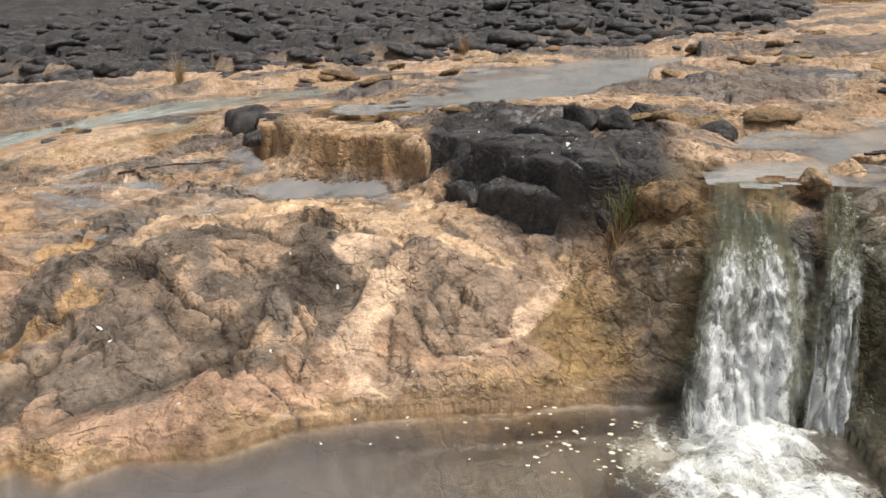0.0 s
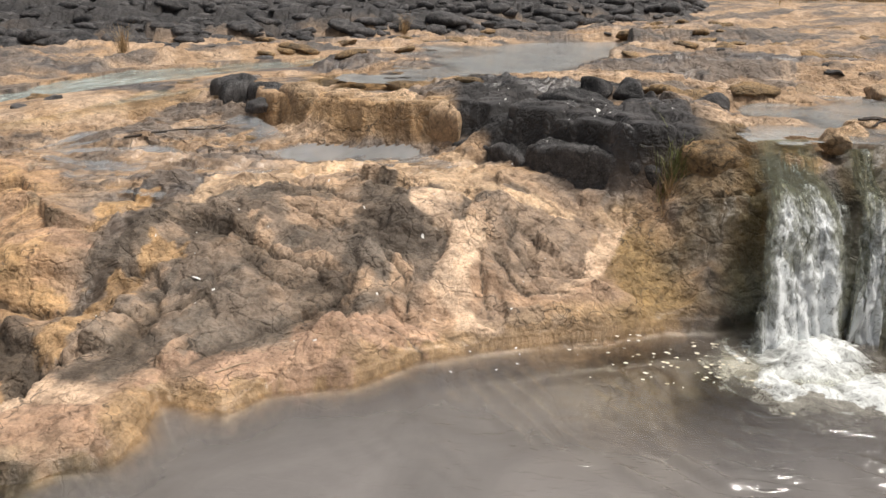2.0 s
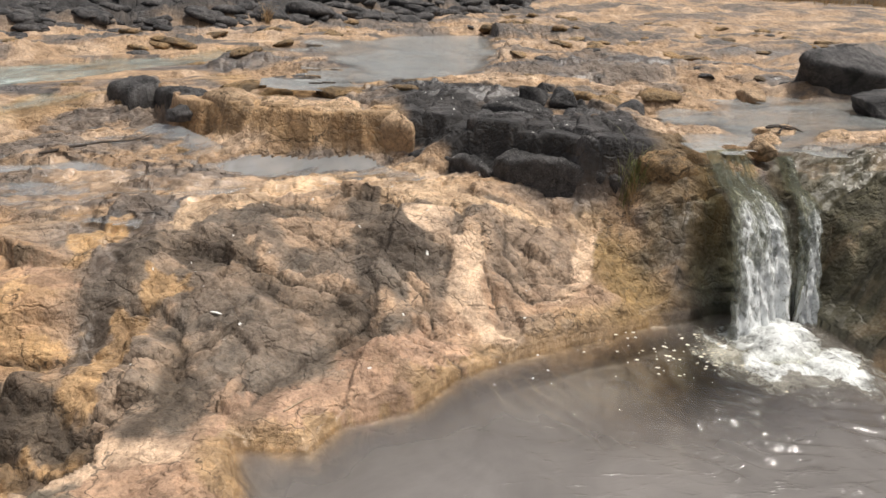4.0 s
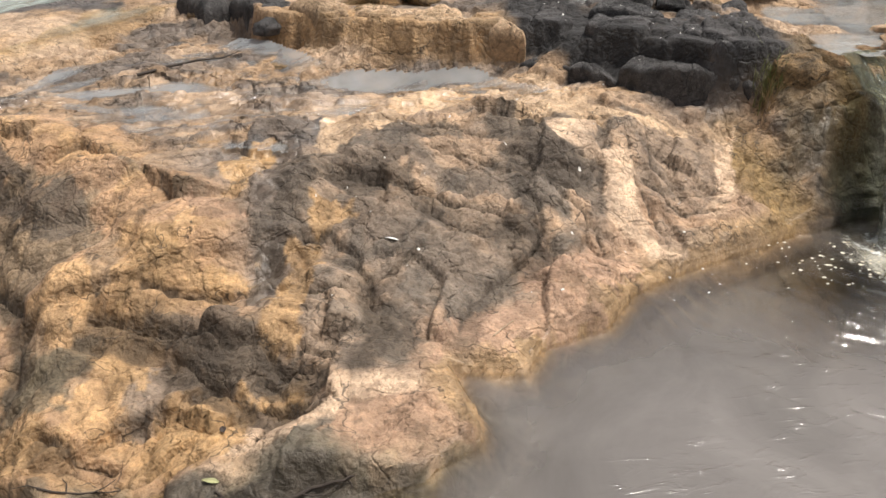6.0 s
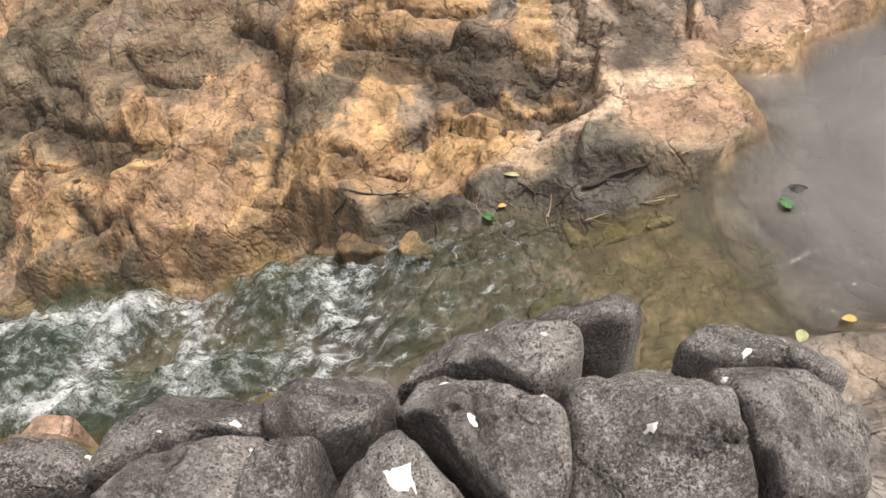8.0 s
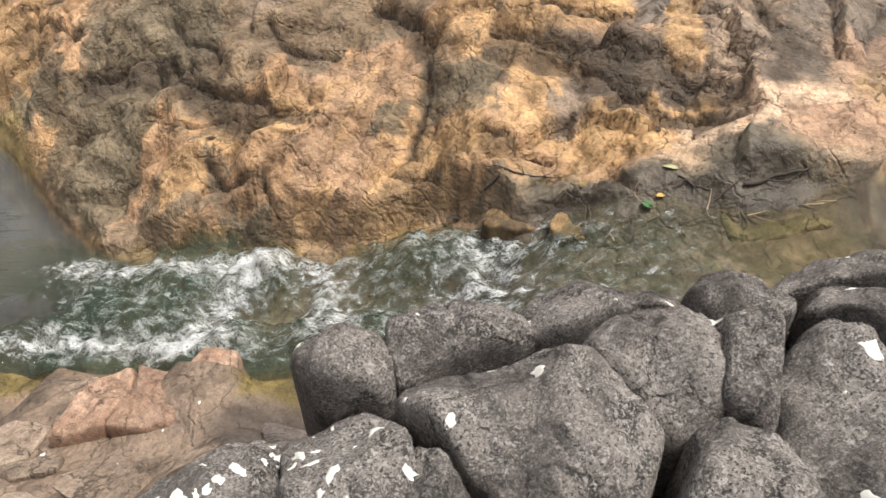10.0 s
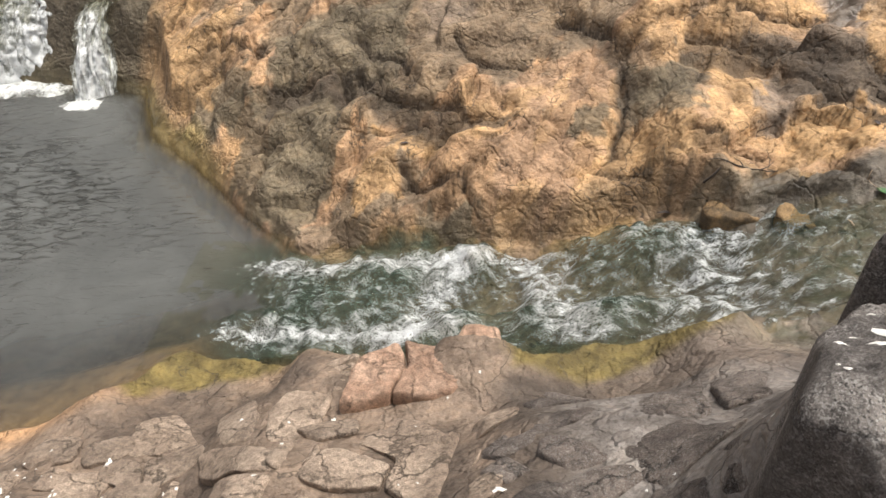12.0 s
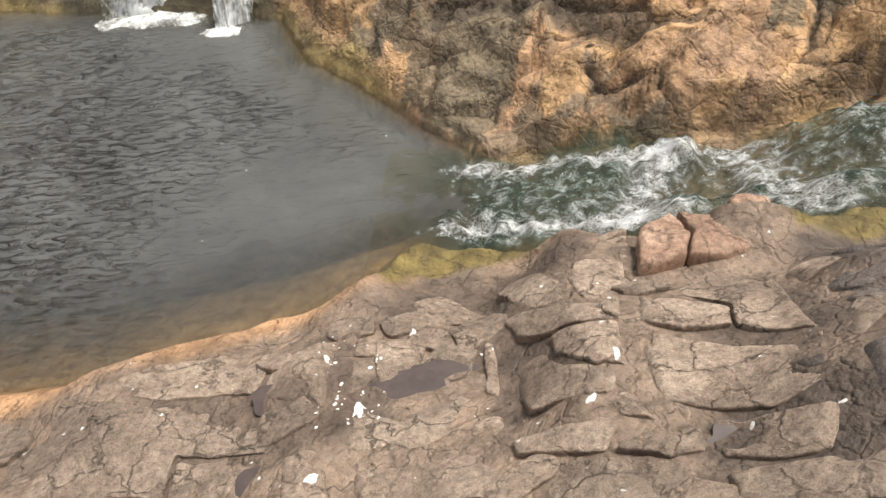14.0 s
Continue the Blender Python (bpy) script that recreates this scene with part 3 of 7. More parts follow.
def boulder_mesh(name, size, seed, planes=13, rounding=0.10, sub=4, rough=0.05, flat_top=False):
    """A worn block: an ellipsoid cut by random planes with softened arrises, then roughened."""
    rng = np.random.RandomState(seed)
    bm = bmesh.new()
    bmesh.ops.create_icosphere(bm, subdivisions=sub, radius=1)
    d = np.array([v.co[:] for v in bm.verts])
    n = rng.normal(size=(planes, 3))
    n /= np.linalg.norm(n, axis=1)[:, None]
    off = rng.uniform(0.5, 0.82, planes)
    if flat_top:
        n[0], off[0] = (rng.uniform(-.12, .12), rng.uniform(-.12, .12), 1), 0.62
    dots = d @ n.T
    r = np.where(dots > 0.05, off / np.maximum(dots, 0.05), 9.0)
    r = np.concatenate([r, np.full((len(d), 1), 1.05)], 1)
    k = rounding
    rr = -k * np.log(np.exp(-r / k).sum(1))
    p = d * rr[:, None] * np.array(size)
    ph = rng.uniform(0, 50)
    low = float(np.mean(size))
    for v, q, w in zip(bm.verts, p, d):
        s = Vector(q) / low * 1.6 + Vector((ph, ph, ph))
        a = noise.fractal(s, 1.0, 2.1, 5)
        c = noise.noise(s * 0.7 + Vector((9, 1, 4)))
        v.co = Vector(q) + Vector(w) * low * rough * (a + 0.8 * c + 0.5 * noise.fractal(s * 3.7, 1.0, 2.0, 3))
    return bm


def place_boulder(name, x, y, z, size, seed, material, label, turn=0.0, group="", tilt=(0, 0), **kw):
    ob = part(name, boulder_mesh(name, size, seed, **kw), material, None)
    ob.matrix_world = pose(x, y, z, tilt[0], tilt[1], turn)
    return tagged(ob, label, "rock", group)

# ---------- the ground ----------
def spaced(lo, hi, fine, far_lo, far_hi, k_lo, k_hi):
    mid = list(np.arange(lo, hi, fine))
    up, s = [], hi
    while s < far_hi:
        up.append(s)
        s += max(fine, k_hi * (s - hi))
    down, s = [], lo - fine
    while s > far_lo:
        down.append(s)
        s -= max(fine, k_lo * (lo - s))
    return np.array(down[::-1] + mid + up)


DOME = [(0.5, 4.1), (0.06, 3.9), (-0.7, 3.6), (-1.3, 3.15), (-1.9, 2.9), (-2.1, 2.5), (-2.9, 2.6), (-3.1, 3.1), (-2.75, 3.7), (-2.75, 4.3), (-2.3, 4.85), (-1.5, 5.05), (-0.7, 4.95), (0.1, 4.7)]
WALL = [(-3.2, 2.55), (-2.9, 3.2), (-3.0, 4.2), (-3.7, 5.2), (-5.0, 5.6), (-6.6, 6.0), (-7.4, 5.6), (-6.9, 4.6), (-6.1, 3.6), (-5.3, 3.1), (-4.0, 2.7)]
STRIP = [(-1.18, 4.64), (-1.2, 4.45), (-1.09, 4.35), (-0.94, 4.29), (-0.94, 4.18), (-1.02, 4.07), (-1.02, 3.97), (-0.96, 3.86), (-0.88, 3.77), (-0.88, 3.69), (-0.62, 3.72), (-0.79, 3.75), (-0.79, 3.85), (-0.82, 4.04), (-0.75, 4.24), (-0.74, 4.34), (-0.92, 4.34), (-0.93, 4.45), (-0.87, 4.57)]


def blocks(X, Y, size, seed, depth, lift, stretch=(1.0, 1.0), turn=0.0):
    """Jointed rock: lifted cells with recessed joints."""
    c, s = math.cos(turn), math.sin(turn)
    u, v = (X * c + Y * s) * stretch[0], (-X * s + Y * c) * stretch[1]
    u, v = u + 0.25 * size * fbm(X, Y, size * 1.2, 3, seed + 3), v + 0.25 * size * fbm(X, Y, size * 1.2, 3, seed + 5)
    e, rid = cells(u, v, size, seed)
    joint = 1 - np.exp(-e / (0.07 * size))
    return lift * (rid - 0.5) * (0.6 + 0.4 * joint) - depth * (1 - joint), joint, rid


def facets(X, Y, size, seed, lift, tilt, depth, stretch=(1.0, 1.0), turn=0.0, groove=0.012):
    """Broken rock: cells with flat tilted tops that step at their joints."""
    c, s = math.cos(turn), math.sin(turn)
    u, v = (X * c + Y * s) * stretch[0], (-X * s + Y * c) * stretch[1]
    u, v = u + 0.22 * size * fbm(X, Y, size * 0.9, 4, seed + 3), v + 0.22 * size * fbm(X, Y, size * 0.9, 4, seed + 5)
    gx, gy = u / size, v / size
    ix, iy = np.floor(gx), np.floor(gy)
    f1, f2 = np.full(X.shape, 9.0), np.full(X.shape, 9.0)
    bx, by, ox, oy = 0 * X, 0 * X, 0 * X, 0 * X
    for dx in (-1, 0, 1):
        for dy in (-1, 0, 1):
            cx, cy = ix + dx, iy + dy
            qx = gx - cx - 0.5 - 0.9 * (hash2(cx, cy, seed) - 0.5)
            qy = gy - cy - 0.5 - 0.9 * (hash2(cx, cy, seed + 77) - 0.5)
            d = np.hypot(qx, qy)
            near = d < f1
            f2 = np.where(near, f1, np.minimum(f2, d))
            bx, by, ox, oy = np.where(near, cx, bx), np.where(near, cy, by), np.where(near, qx, ox), np.where(near, qy, oy)
            f1 = np.minimum(f1, d)
    rid = hash2(bx, by, seed + 155)
    lean = (2 * hash2(bx, by, seed + 211) - 1) * ox + (2 * hash2(bx, by, seed + 283) - 1) * oy
    joint = np.exp(-(f2 - f1) * size / groove)
    return lift * (rid - 0.5) + tilt * size * lean - depth * joint, joint, rid


def terrace(z, step, offset, share):
    """Break a slope into worn ledges."""
    q = (z + offset) / step
    f = q - np.floor(q)
    return z + share * ((np.floor(q) + smooth(0.3, 0.8, f)) * step - offset - z)


def lerp(a, b, t):
    return a + (b - a) * t[..., None]


CRACKS = []


def cracks(width, depth, step, *lines):
    """Joints and clefts in the bedrock: half width, depth, drop of the lower side, then their lines in the plan."""
    CRACKS.extend((width, depth, step, line) for line in lines)


# joints of the dome
cracks(0.026, 0.085, 0.035, [(-2.66, 3.95), (-2.53, 3.95), (-2.42, 3.84), (-2.38, 3.63), (-2.37, 3.47), (-2.43, 3.21), (-2.5, 3.07)],
       [(-2.48, 4.43), (-2.25, 4.29), (-2.05, 4.21), (-1.86, 4.06), (-1.68, 4.03), (-1.54, 3.96)],
       [(-1.48, 4.16), (-1.42, 4.0), (-1.44, 3.84), (-1.63, 3.64), (-1.82, 3.51), (-1.94, 3.38), (-2.03, 3.18)])
cracks(0.018, 0.06, 0.02, [(-2.75, 3.32), (-2.62, 3.25), (-2.5, 3.17)], [(-2.42, 3.43), (-2.32, 3.39), (-2.23, 3.3), (-2.21, 3.15)], [(-2.05, 4.13), (-1.92, 3.98), (-1.76, 3.88), (-1.62, 3.87)],
       [(-1.46, 3.76), (-1.27, 3.66), (-1.11, 3.56), (-1.03, 3.5)], [(-0.68, 4.24), (-0.58, 4.1), (-0.5, 4.02), (-0.28, 4.03)], [(-2.7, 3.67), (-2.53, 3.6), (-2.38, 3.51)])
cracks(0.018, 0.05, 0.015, [(-1.69, 3.97), (-1.69, 3.8), (-1.56, 3.7)], [(-2.04, 5.0), (-1.9, 4.78), (-1.64, 4.68), (-1.44, 4.64)], [(-1.2, 4.9), (-1.1, 4.55), (-0.92, 4.52)], [(-1.9, 4.5), (-1.6, 4.4), (-1.35, 4.35), (-1.12, 4.2)],
       [(-0.72, 4.45), (-0.76, 4.23), (-0.74, 4.05), (-0.7, 3.85)], [(-0.55, 4.52), (-0.6, 4.3), (-0.45, 4.15), (-0.2, 4.2)], [(-1.0, 4.4), (-0.99, 4.17), (-0.95, 3.97), (-0.9, 3.8)], [(-1.3, 4.1), (-1.15, 3.95), (-1.1, 3.75)])
# clefts of the rock wall
cracks(0.042, 0.1, 0.05, [(-6.08, 4.48), (-5.88, 4.43), (-5.61, 4.41), (-5.57, 4.21)], [(-5.58, 4.4), (-5.31, 4.13), (-5.03, 3.93), (-4.9, 3.8), (-4.69, 3.71)],
       [(-3.68, 3.75), (-3.44, 3.65), (-3.27, 3.59), (-3.07, 3.42), (-2.9, 3.37), (-2.82, 3.25), (-2.68, 3.2)], [(-3.3, 3.46), (-3.11, 3.26), (-2.94, 3.09), (-2.72, 3.03)])
cracks(0.035, 0.08, 0.035, [(-5.47, 3.95), (-5.25, 3.93), (-4.93, 3.78)], [(-4.27, 4.29), (-4.01, 3.94)], [(-4.01, 3.93), (-4.02, 3.51), (-4.14, 3.27), (-4.25, 3.22), (-4.21, 3.19), (-4.02, 3.05)], [(-3.43, 3.8), (-2.94, 3.74)],
       [(-3.78, 3.15), (-3.67, 3.06), (-3.51, 3.0)], [(-5.23, 3.67), (-5.09, 3.47), (-4.9, 3.39)], [(-4.9, 4.35), (-4.77, 4.2), (-4.51, 4.03)], [(-5.51, 4.57), (-5.33, 4.39), (-5.17, 4.22)], [(-6.58, 5.0), (-6.15, 4.76)])
# stained ground, as outlines in the plan
MUD = [(-3.9, 2.56), (-3.6, 2.78), (-3.5, 2.8), (-3.27, 2.73), (-3.05, 2.64), (-2.9, 2.56), (-2.63, 2.5), (-2.37, 2.42), (-2.2, 2.3), (-2.2, 1.6), (-3.0, 1.6), (-3.9, 1.9)]


STAINS = []
TONES = {"dark": (0.115, 0.09, 0.068), "slate": (0.28, 0.215, 0.162), "pink": (0.46, 0.3, 0.205), "cream": (0.66, 0.48, 0.335), "gold": (0.48, 0.305, 0.15), "rust": (0.41, 0.265, 0.175), "olive": (0.18, 0.145, 0.095), "sand": (0.57, 0.405, 0.26), "shelf": (0.17, 0.13, 0.045)}


def stain(tone, *outlines):
    """Patches of differently stained rock, as outlines in the plan."""
    STAINS.extend((TONES[tone], outline) for outline in outlines)


# dome
stain("dark", [(-2.49, 4.36), (-2.26, 4.41), (-1.99, 4.34), (-2.05, 4.2), (-2.42, 4.22)],
      [(-2.22, 4.67), (-2.06, 4.83), (-1.67, 4.71), (-1.8, 4.6), (-2.14, 4.58)],
      [(-1.55, 4.76), (-1.3, 4.88), (-1.21, 4.61), (-1.1, 4.34), (-0.96, 4.24), (-1.05, 4.07), (-1.27, 4.11), (-1.5, 4.23), (-1.48, 4.51)],
      [(-1.62, 3.93), (-1.46, 3.95), (-1.51, 3.69), (-1.66, 3.7), (-1.68, 3.83)],
      [(-1.94, 3.86), (-1.82, 3.87), (-1.88, 3.73), (-1.99, 3.77)],
      [(-2.41, 3.31), (-2.25, 3.35), (-2.21, 3.17), (-2.32, 3.02), (-2.43, 3.07)])
stain("slate", [(-2.34, 4.14), (-2.06, 4.15), (-2.08, 3.79), (-2.36, 3.81)],
      [(-2.64, 3.81), (-2.41, 3.69), (-2.42, 3.45), (-2.48, 3.19), (-2.72, 3.23), (-2.76, 3.43)],
      [(-0.8, 4.56), (-0.45, 4.64), (-0.05, 4.61), (-0.21, 4.15), (-0.44, 4.01), (-0.7, 4.08), (-0.73, 4.27), (-0.7, 4.4)],
      [(-2.0, 4.17), (-1.63, 4.01), (-1.7, 3.66), (-1.94, 3.42), (-2.14, 3.48), (-2.1, 3.79)],
      [(-0.74, 3.97), (-0.59, 3.92), (-0.36, 3.86), (-0.51, 3.77), (-0.77, 3.74)])
stain("pink", [(-1.96, 3.33), (-1.72, 3.4), (-1.35, 3.32), (-1.29, 3.22), (-1.76, 3.12), (-1.89, 3.04), (-2.07, 3.13), (-2.19, 3.04), (-2.07, 3.24)],
      [(-1.58, 3.67), (-1.19, 3.72), (-0.91, 3.65), (-1.14, 3.45), (-1.48, 3.43), (-1.7, 3.47)])
stain("cream", [(-0.01, 4.6), (0.13, 4.64), (-0.11, 4.16), (-0.31, 3.96), (-0.39, 4.02), (-0.2, 4.2)],
      [(-2.75, 3.01), (-2.63, 3.01), (-2.34, 3.0), (-2.26, 2.94), (-2.29, 2.83), (-2.53, 2.84), (-2.57, 2.75), (-2.74, 2.72), (-2.92, 2.74), (-3.13, 2.8), (-3.0, 2.93)])
stain("cream", STRIP)
stain("sand", [(-2.21, 4.99), (-1.91, 5.28), (-1.57, 5.56), (-1.25, 5.66), (-0.98, 5.48), (-0.81, 5.08), (-0.6, 4.67), (0.13, 4.66), (0.11, 4.56), (-0.02, 4.67), (-0.55, 4.61), (-0.87, 4.57), (-1.18, 4.69), (-1.36, 4.92), (-1.64, 4.96), (-1.98, 4.91), (-2.22, 4.67), (-2.5, 4.54), (-2.55, 4.65), (-2.4, 4.86)])
# slope beside the dome
stain("dark", [(-2.81, 4.43), (-2.56, 4.51), (-2.57, 4.21), (-2.75, 3.9), (-2.87, 3.62), (-2.98, 3.69), (-2.91, 3.92), (-2.95, 4.12), (-2.8, 4.17)],
      [(-3.44, 3.69), (-3.05, 3.62), (-2.89, 3.38), (-2.73, 3.2), (-2.95, 3.19), (-3.19, 3.37), (-3.39, 3.6)],
      [(-4.33, 4.83), (-3.78, 4.51), (-3.71, 4.3), (-4.0, 4.32), (-4.25, 4.64)],
      [(-4.51, 5.26), (-4.29, 5.07), (-4.16, 4.78), (-4.26, 4.81), (-4.46, 4.89)])
stain("slate", [(-3.25, 4.91), (-3.08, 4.54), (-3.17, 4.29), (-3.38, 4.35), (-3.49, 4.65)],
      [(-3.45, 3.48), (-3.19, 3.33), (-2.98, 3.07), (-3.24, 3.15), (-3.42, 3.12), (-3.5, 3.19)],
      [(-3.77, 4.22), (-3.55, 4.12), (-3.47, 3.86), (-3.61, 3.78), (-3.75, 3.91)],
      [(-4.0, 3.81), (-3.74, 3.67), (-3.61, 3.4), (-3.69, 3.29), (-3.99, 3.53)])
stain("gold", [(-3.52, 3.74), (-3.45, 3.88), (-3.37, 4.05), (-3.26, 4.03), (-3.24, 3.85), (-3.39, 3.78), (-3.44, 3.69)],
      [(-3.18, 3.88), (-2.91, 3.89), (-2.95, 3.77), (-3.13, 3.76)],
      [(-3.05, 4.53), (-2.8, 4.68), (-2.79, 4.39), (-2.95, 4.21), (-3.06, 4.24)],
      [(-2.6, 4.17), (-2.37, 4.14), (-2.41, 4.03), (-2.6, 3.95), (-2.61, 4.06)],
      [(-2.9, 3.17), (-2.73, 3.18), (-2.72, 3.01), (-2.86, 3.04)],
      [(-3.4, 3.07), (-3.24, 3.15), (-3.0, 3.04), (-2.96, 2.84), (-3.13, 2.77), (-3.41, 2.95)],
      [(-4.2, 3.44), (-3.93, 3.36), (-3.66, 3.06), (-3.86, 3.03), (-4.17, 3.27)],
      [(-2.72, 3.9), (-2.6, 3.91), (-2.69, 3.56), (-2.79, 3.33), (-2.88, 3.41), (-2.82, 3.65)])
stain("rust", [(-3.26, 4.23), (-2.95, 4.21), (-2.93, 4.03), (-3.23, 4.01)],
      [(-2.54, 2.81), (-2.3, 2.8), (-2.12, 2.6), (-2.13, 2.55), (-2.36, 2.51), (-2.55, 2.58), (-2.66, 2.69)])
# wall
stain("olive", [(-6.37, 4.56), (-5.84, 4.43), (-5.56, 4.18), (-5.51, 3.94), (-5.62, 3.81), (-5.8, 3.67), (-5.96, 3.49), (-6.27, 3.84), (-6.38, 4.09), (-6.33, 4.29), (-6.55, 4.51)],
      [(-6.03, 4.78), (-5.79, 4.81), (-5.55, 4.69), (-5.33, 4.73), (-5.11, 4.77), (-5.17, 4.46), (-5.31, 4.26), (-5.17, 4.06), (-5.44, 4.08), (-5.57, 4.37), (-5.93, 4.47), (-6.12, 4.54)])
stain("olive", [(-3.91, 3.6), (-3.75, 3.72), (-3.61, 3.67), (-3.64, 3.49), (-3.79, 3.28), (-3.98, 3.48), (-4.05, 3.64)],
      [(-4.27, 3.56), (-4.12, 3.56), (-4.1, 3.45), (-4.23, 3.36), (-4.31, 3.45)],
      [(-4.83, 3.27), (-4.87, 3.18), (-5.16, 3.32), (-5.29, 3.36), (-5.09, 3.4)],
      [(-6.68, 4.87), (-6.17, 4.64), (-6.15, 4.37), (-6.49, 4.41), (-6.73, 4.7)])
stain("slate", [(-3.41, 3.45), (-3.21, 3.38), (-3.17, 3.21), (-3.38, 3.09), (-3.52, 3.19)],
      [(-5.11, 4.68), (-4.82, 4.6), (-4.75, 4.44), (-5.03, 4.4)])
stain("gold", [(-3.48, 4.0), (-3.28, 3.97), (-3.25, 3.8), (-3.44, 3.75), (-3.55, 3.72), (-3.41, 3.45), (-3.54, 3.23), (-3.62, 3.56)],
      [(-3.42, 3.06), (-3.25, 3.2), (-2.94, 3.16), (-2.95, 2.98), (-3.17, 2.8), (-3.44, 2.88)],
      [(-5.31, 3.94), (-4.96, 3.77), (-4.7, 3.61), (-4.83, 3.5), (-5.16, 3.73)],
      [(-5.51, 3.79), (-5.26, 3.78), (-5.26, 3.53), (-5.49, 3.5)],
      [(-6.84, 5.14), (-6.5, 5.24), (-6.3, 5.29), (-6.41, 4.9), (-6.58, 4.7), (-6.78, 4.7), (-6.89, 4.86)])
stain("olive", [(-4.0, 3.75), (-3.72, 3.57), (-3.71, 3.22), (-3.87, 3.25), (-4.04, 3.48)],
      [(-5.62, 4.79), (-5.25, 4.65), (-5.17, 4.37), (-5.26, 4.18), (-5.53, 4.38)],
      [(-6.09, 4.38), (-5.7, 4.22), (-5.61, 3.9), (-5.91, 3.65), (-6.19, 3.73)])
stain("slate", [(-3.4, 3.5), (-3.19, 3.29), (-3.32, 3.17), (-3.47, 3.07), (-3.58, 3.04), (-3.48, 3.35)])
stain("gold", [(-3.59, 3.68), (-3.39, 3.64), (-3.4, 3.48), (-3.57, 3.48), (-3.66, 3.6)],
      [(-3.57, 3.45), (-3.41, 3.42), (-3.49, 3.25), (-3.62, 3.14)],
      [(-3.39, 3.1), (-3.19, 3.17), (-3.03, 2.98), (-3.1, 2.88), (-3.38, 2.86)],
      [(-5.37, 3.98), (-4.91, 3.75), (-4.82, 3.54), (-5.19, 3.69)],
      [(-3.99, 3.37), (-3.82, 3.16), (-3.74, 3.02), (-3.91, 3.02), (-4.2, 3.17), (-4.21, 3.29)])


# algae shelves under the near edge of the rapids
SHELVES = [[(-6.6, 2.33), (-6.5, 2.48), (-6.43, 2.64), (-6.14, 2.64), (-5.74, 2.56), (-5.55, 2.49), (-5.69, 2.42), (-5.98, 2.36), (-6.25, 2.31), (-6.47, 2.28)], [(-4.85, 2.05), (-4.67, 2.16), (-4.32, 2.17), (-4.05, 2.14), (-3.96, 2.02), (-4.33, 1.9), (-4.52, 1.87), (-4.8, 1.9)]]


def build_ground():
    xs = spaced(-8.2, 2.2, 0.0132, -400, 400, 0.045, 0.045)
    ys = spaced(0.45, 6.6, 0.012, -60, 600, 0.1, 0.02)
    X, Y = np.meshgrid(xs, ys)
    Z, lava, base = height(X, Y)
    dome = smooth(-0.12, 0.12, inside(X, Y, DOME))
    wall = smooth(-0.15, 0.2, inside(X, Y, WALL))
    edge_noise = 0.5 * fbm(X, Y, 1.2, 4, 20)
    bank = smooth(2.7, 2.1, Y) * smooth(-4.2, -4.6, X + edge_noise * smooth(0.6, -0.5, Y))
    strip = smooth(-0.025, 0.02, inside(X, Y, STRIP) + 0.015 * fbm(X, Y, 0.12, 3, 21)) * dome
    # joints, with the rock swelling between them
    i0, i1, j0, j1 = np.searchsorted(ys, 2.2), np.searchsorted(ys, 6.0), np.searchsorted(xs, -7.3), np.searchsorted(xs, 0.8)
    x, y = X[i0:i1, j0:j1], Y[i0:i1, j0:j1]
    xw, yw = x + 0.03 * fbm(x, y, 0.12, 3, 11), y + 0.03 * fbm(x, y, 0.12, 3, 12)
    cut, gap = 0 * x, np.full(x.shape, 9.0)
    for width, depth, step, line in CRACKS:
        d, _ = line_dist(xw, yw, line)
        w = width * (0.75 + 0.5 * fbm(x, y, 0.2, 2, 13))
        cut = np.minimum(cut, -1.1 * depth * np.exp(-(d / (0.6 * w)) ** 1.5))
        d2, _ = line_dist(xw, yw + 0.09, line)
        cut = cut - 0.9 * step * smooth(0.13, 0.02, d2) * smooth(w * 0.3, w * 1.2, d)
        gap = np.minimum(gap, d)
    crack, swell = 0 * X, 0 * X
    crack[i0:i1, j0:j1] = cut
    swell[i0:i1, j0:j1] = 0.06 * (smooth(0, 0.22, gap) - 0.6) * smooth(0.9, 0.4, gap)
    b1, j1c, r1 = facets(X, Y, 0.44, 31, 0.055, 0.13, 0.02, (1.0, 1.25), 0.5)
    b2, j2, r2 = facets(X, Y, 0.19, 32, 0.02, 0.13, 0.012, (1.0, 1.5), -0.3, 0.009)
    b3, _, r3 = facets(X, Y, 0.085, 36, 0.012, 0.17, 0.005, (0.9, 1.5), 0.2, 0.007)
    Z = Z + dome * (1 - strip) * (b1 + b2 + b3 + 0.6 * swell + 0.02 * fbm(X, Y, 0.3, 4, 33) + 0.006 * fbm(X, Y, 0.06, 3, 35)) - strip * 0.012 + strip * 0.012 * fbm(X, Y, 0.1, 3, 34)
    st = fbm(X * 0.7, Y * 1.3, 0.6, 5, 41)
    c1, k1, q1 = facets(X, Y, 0.46, 43, 0.11, 0.22, 0.04, (0.75, 1.3), 0.25, 0.02)
    c3, k3, q3 = facets(X, Y, 0.21, 49, 0.05, 0.2, 0.02, (0.75, 1.4), 0.7, 0.012)
    c2, k2, q2 = facets(X, Y, 0.085, 45, 0.014, 0.16, 0.006, (0.8, 1.4), 0.4, 0.008)
    calm = smooth(-0.15, 0.25, fbm(X, Y, 0.7, 3, 48))
    Z = Z + wall * (0.05 * st + 0.8 * c1 + (0.3 + 0.7 * calm) * (c3 + c2) + 0.025 * fbm(X, Y, 0.22, 4, 44) + 0.5 * swell)
    Z = terrace(Z, 0.15, 0.09 * fbm(X, Y, 0.5, 4, 46), 0.3 * wall)
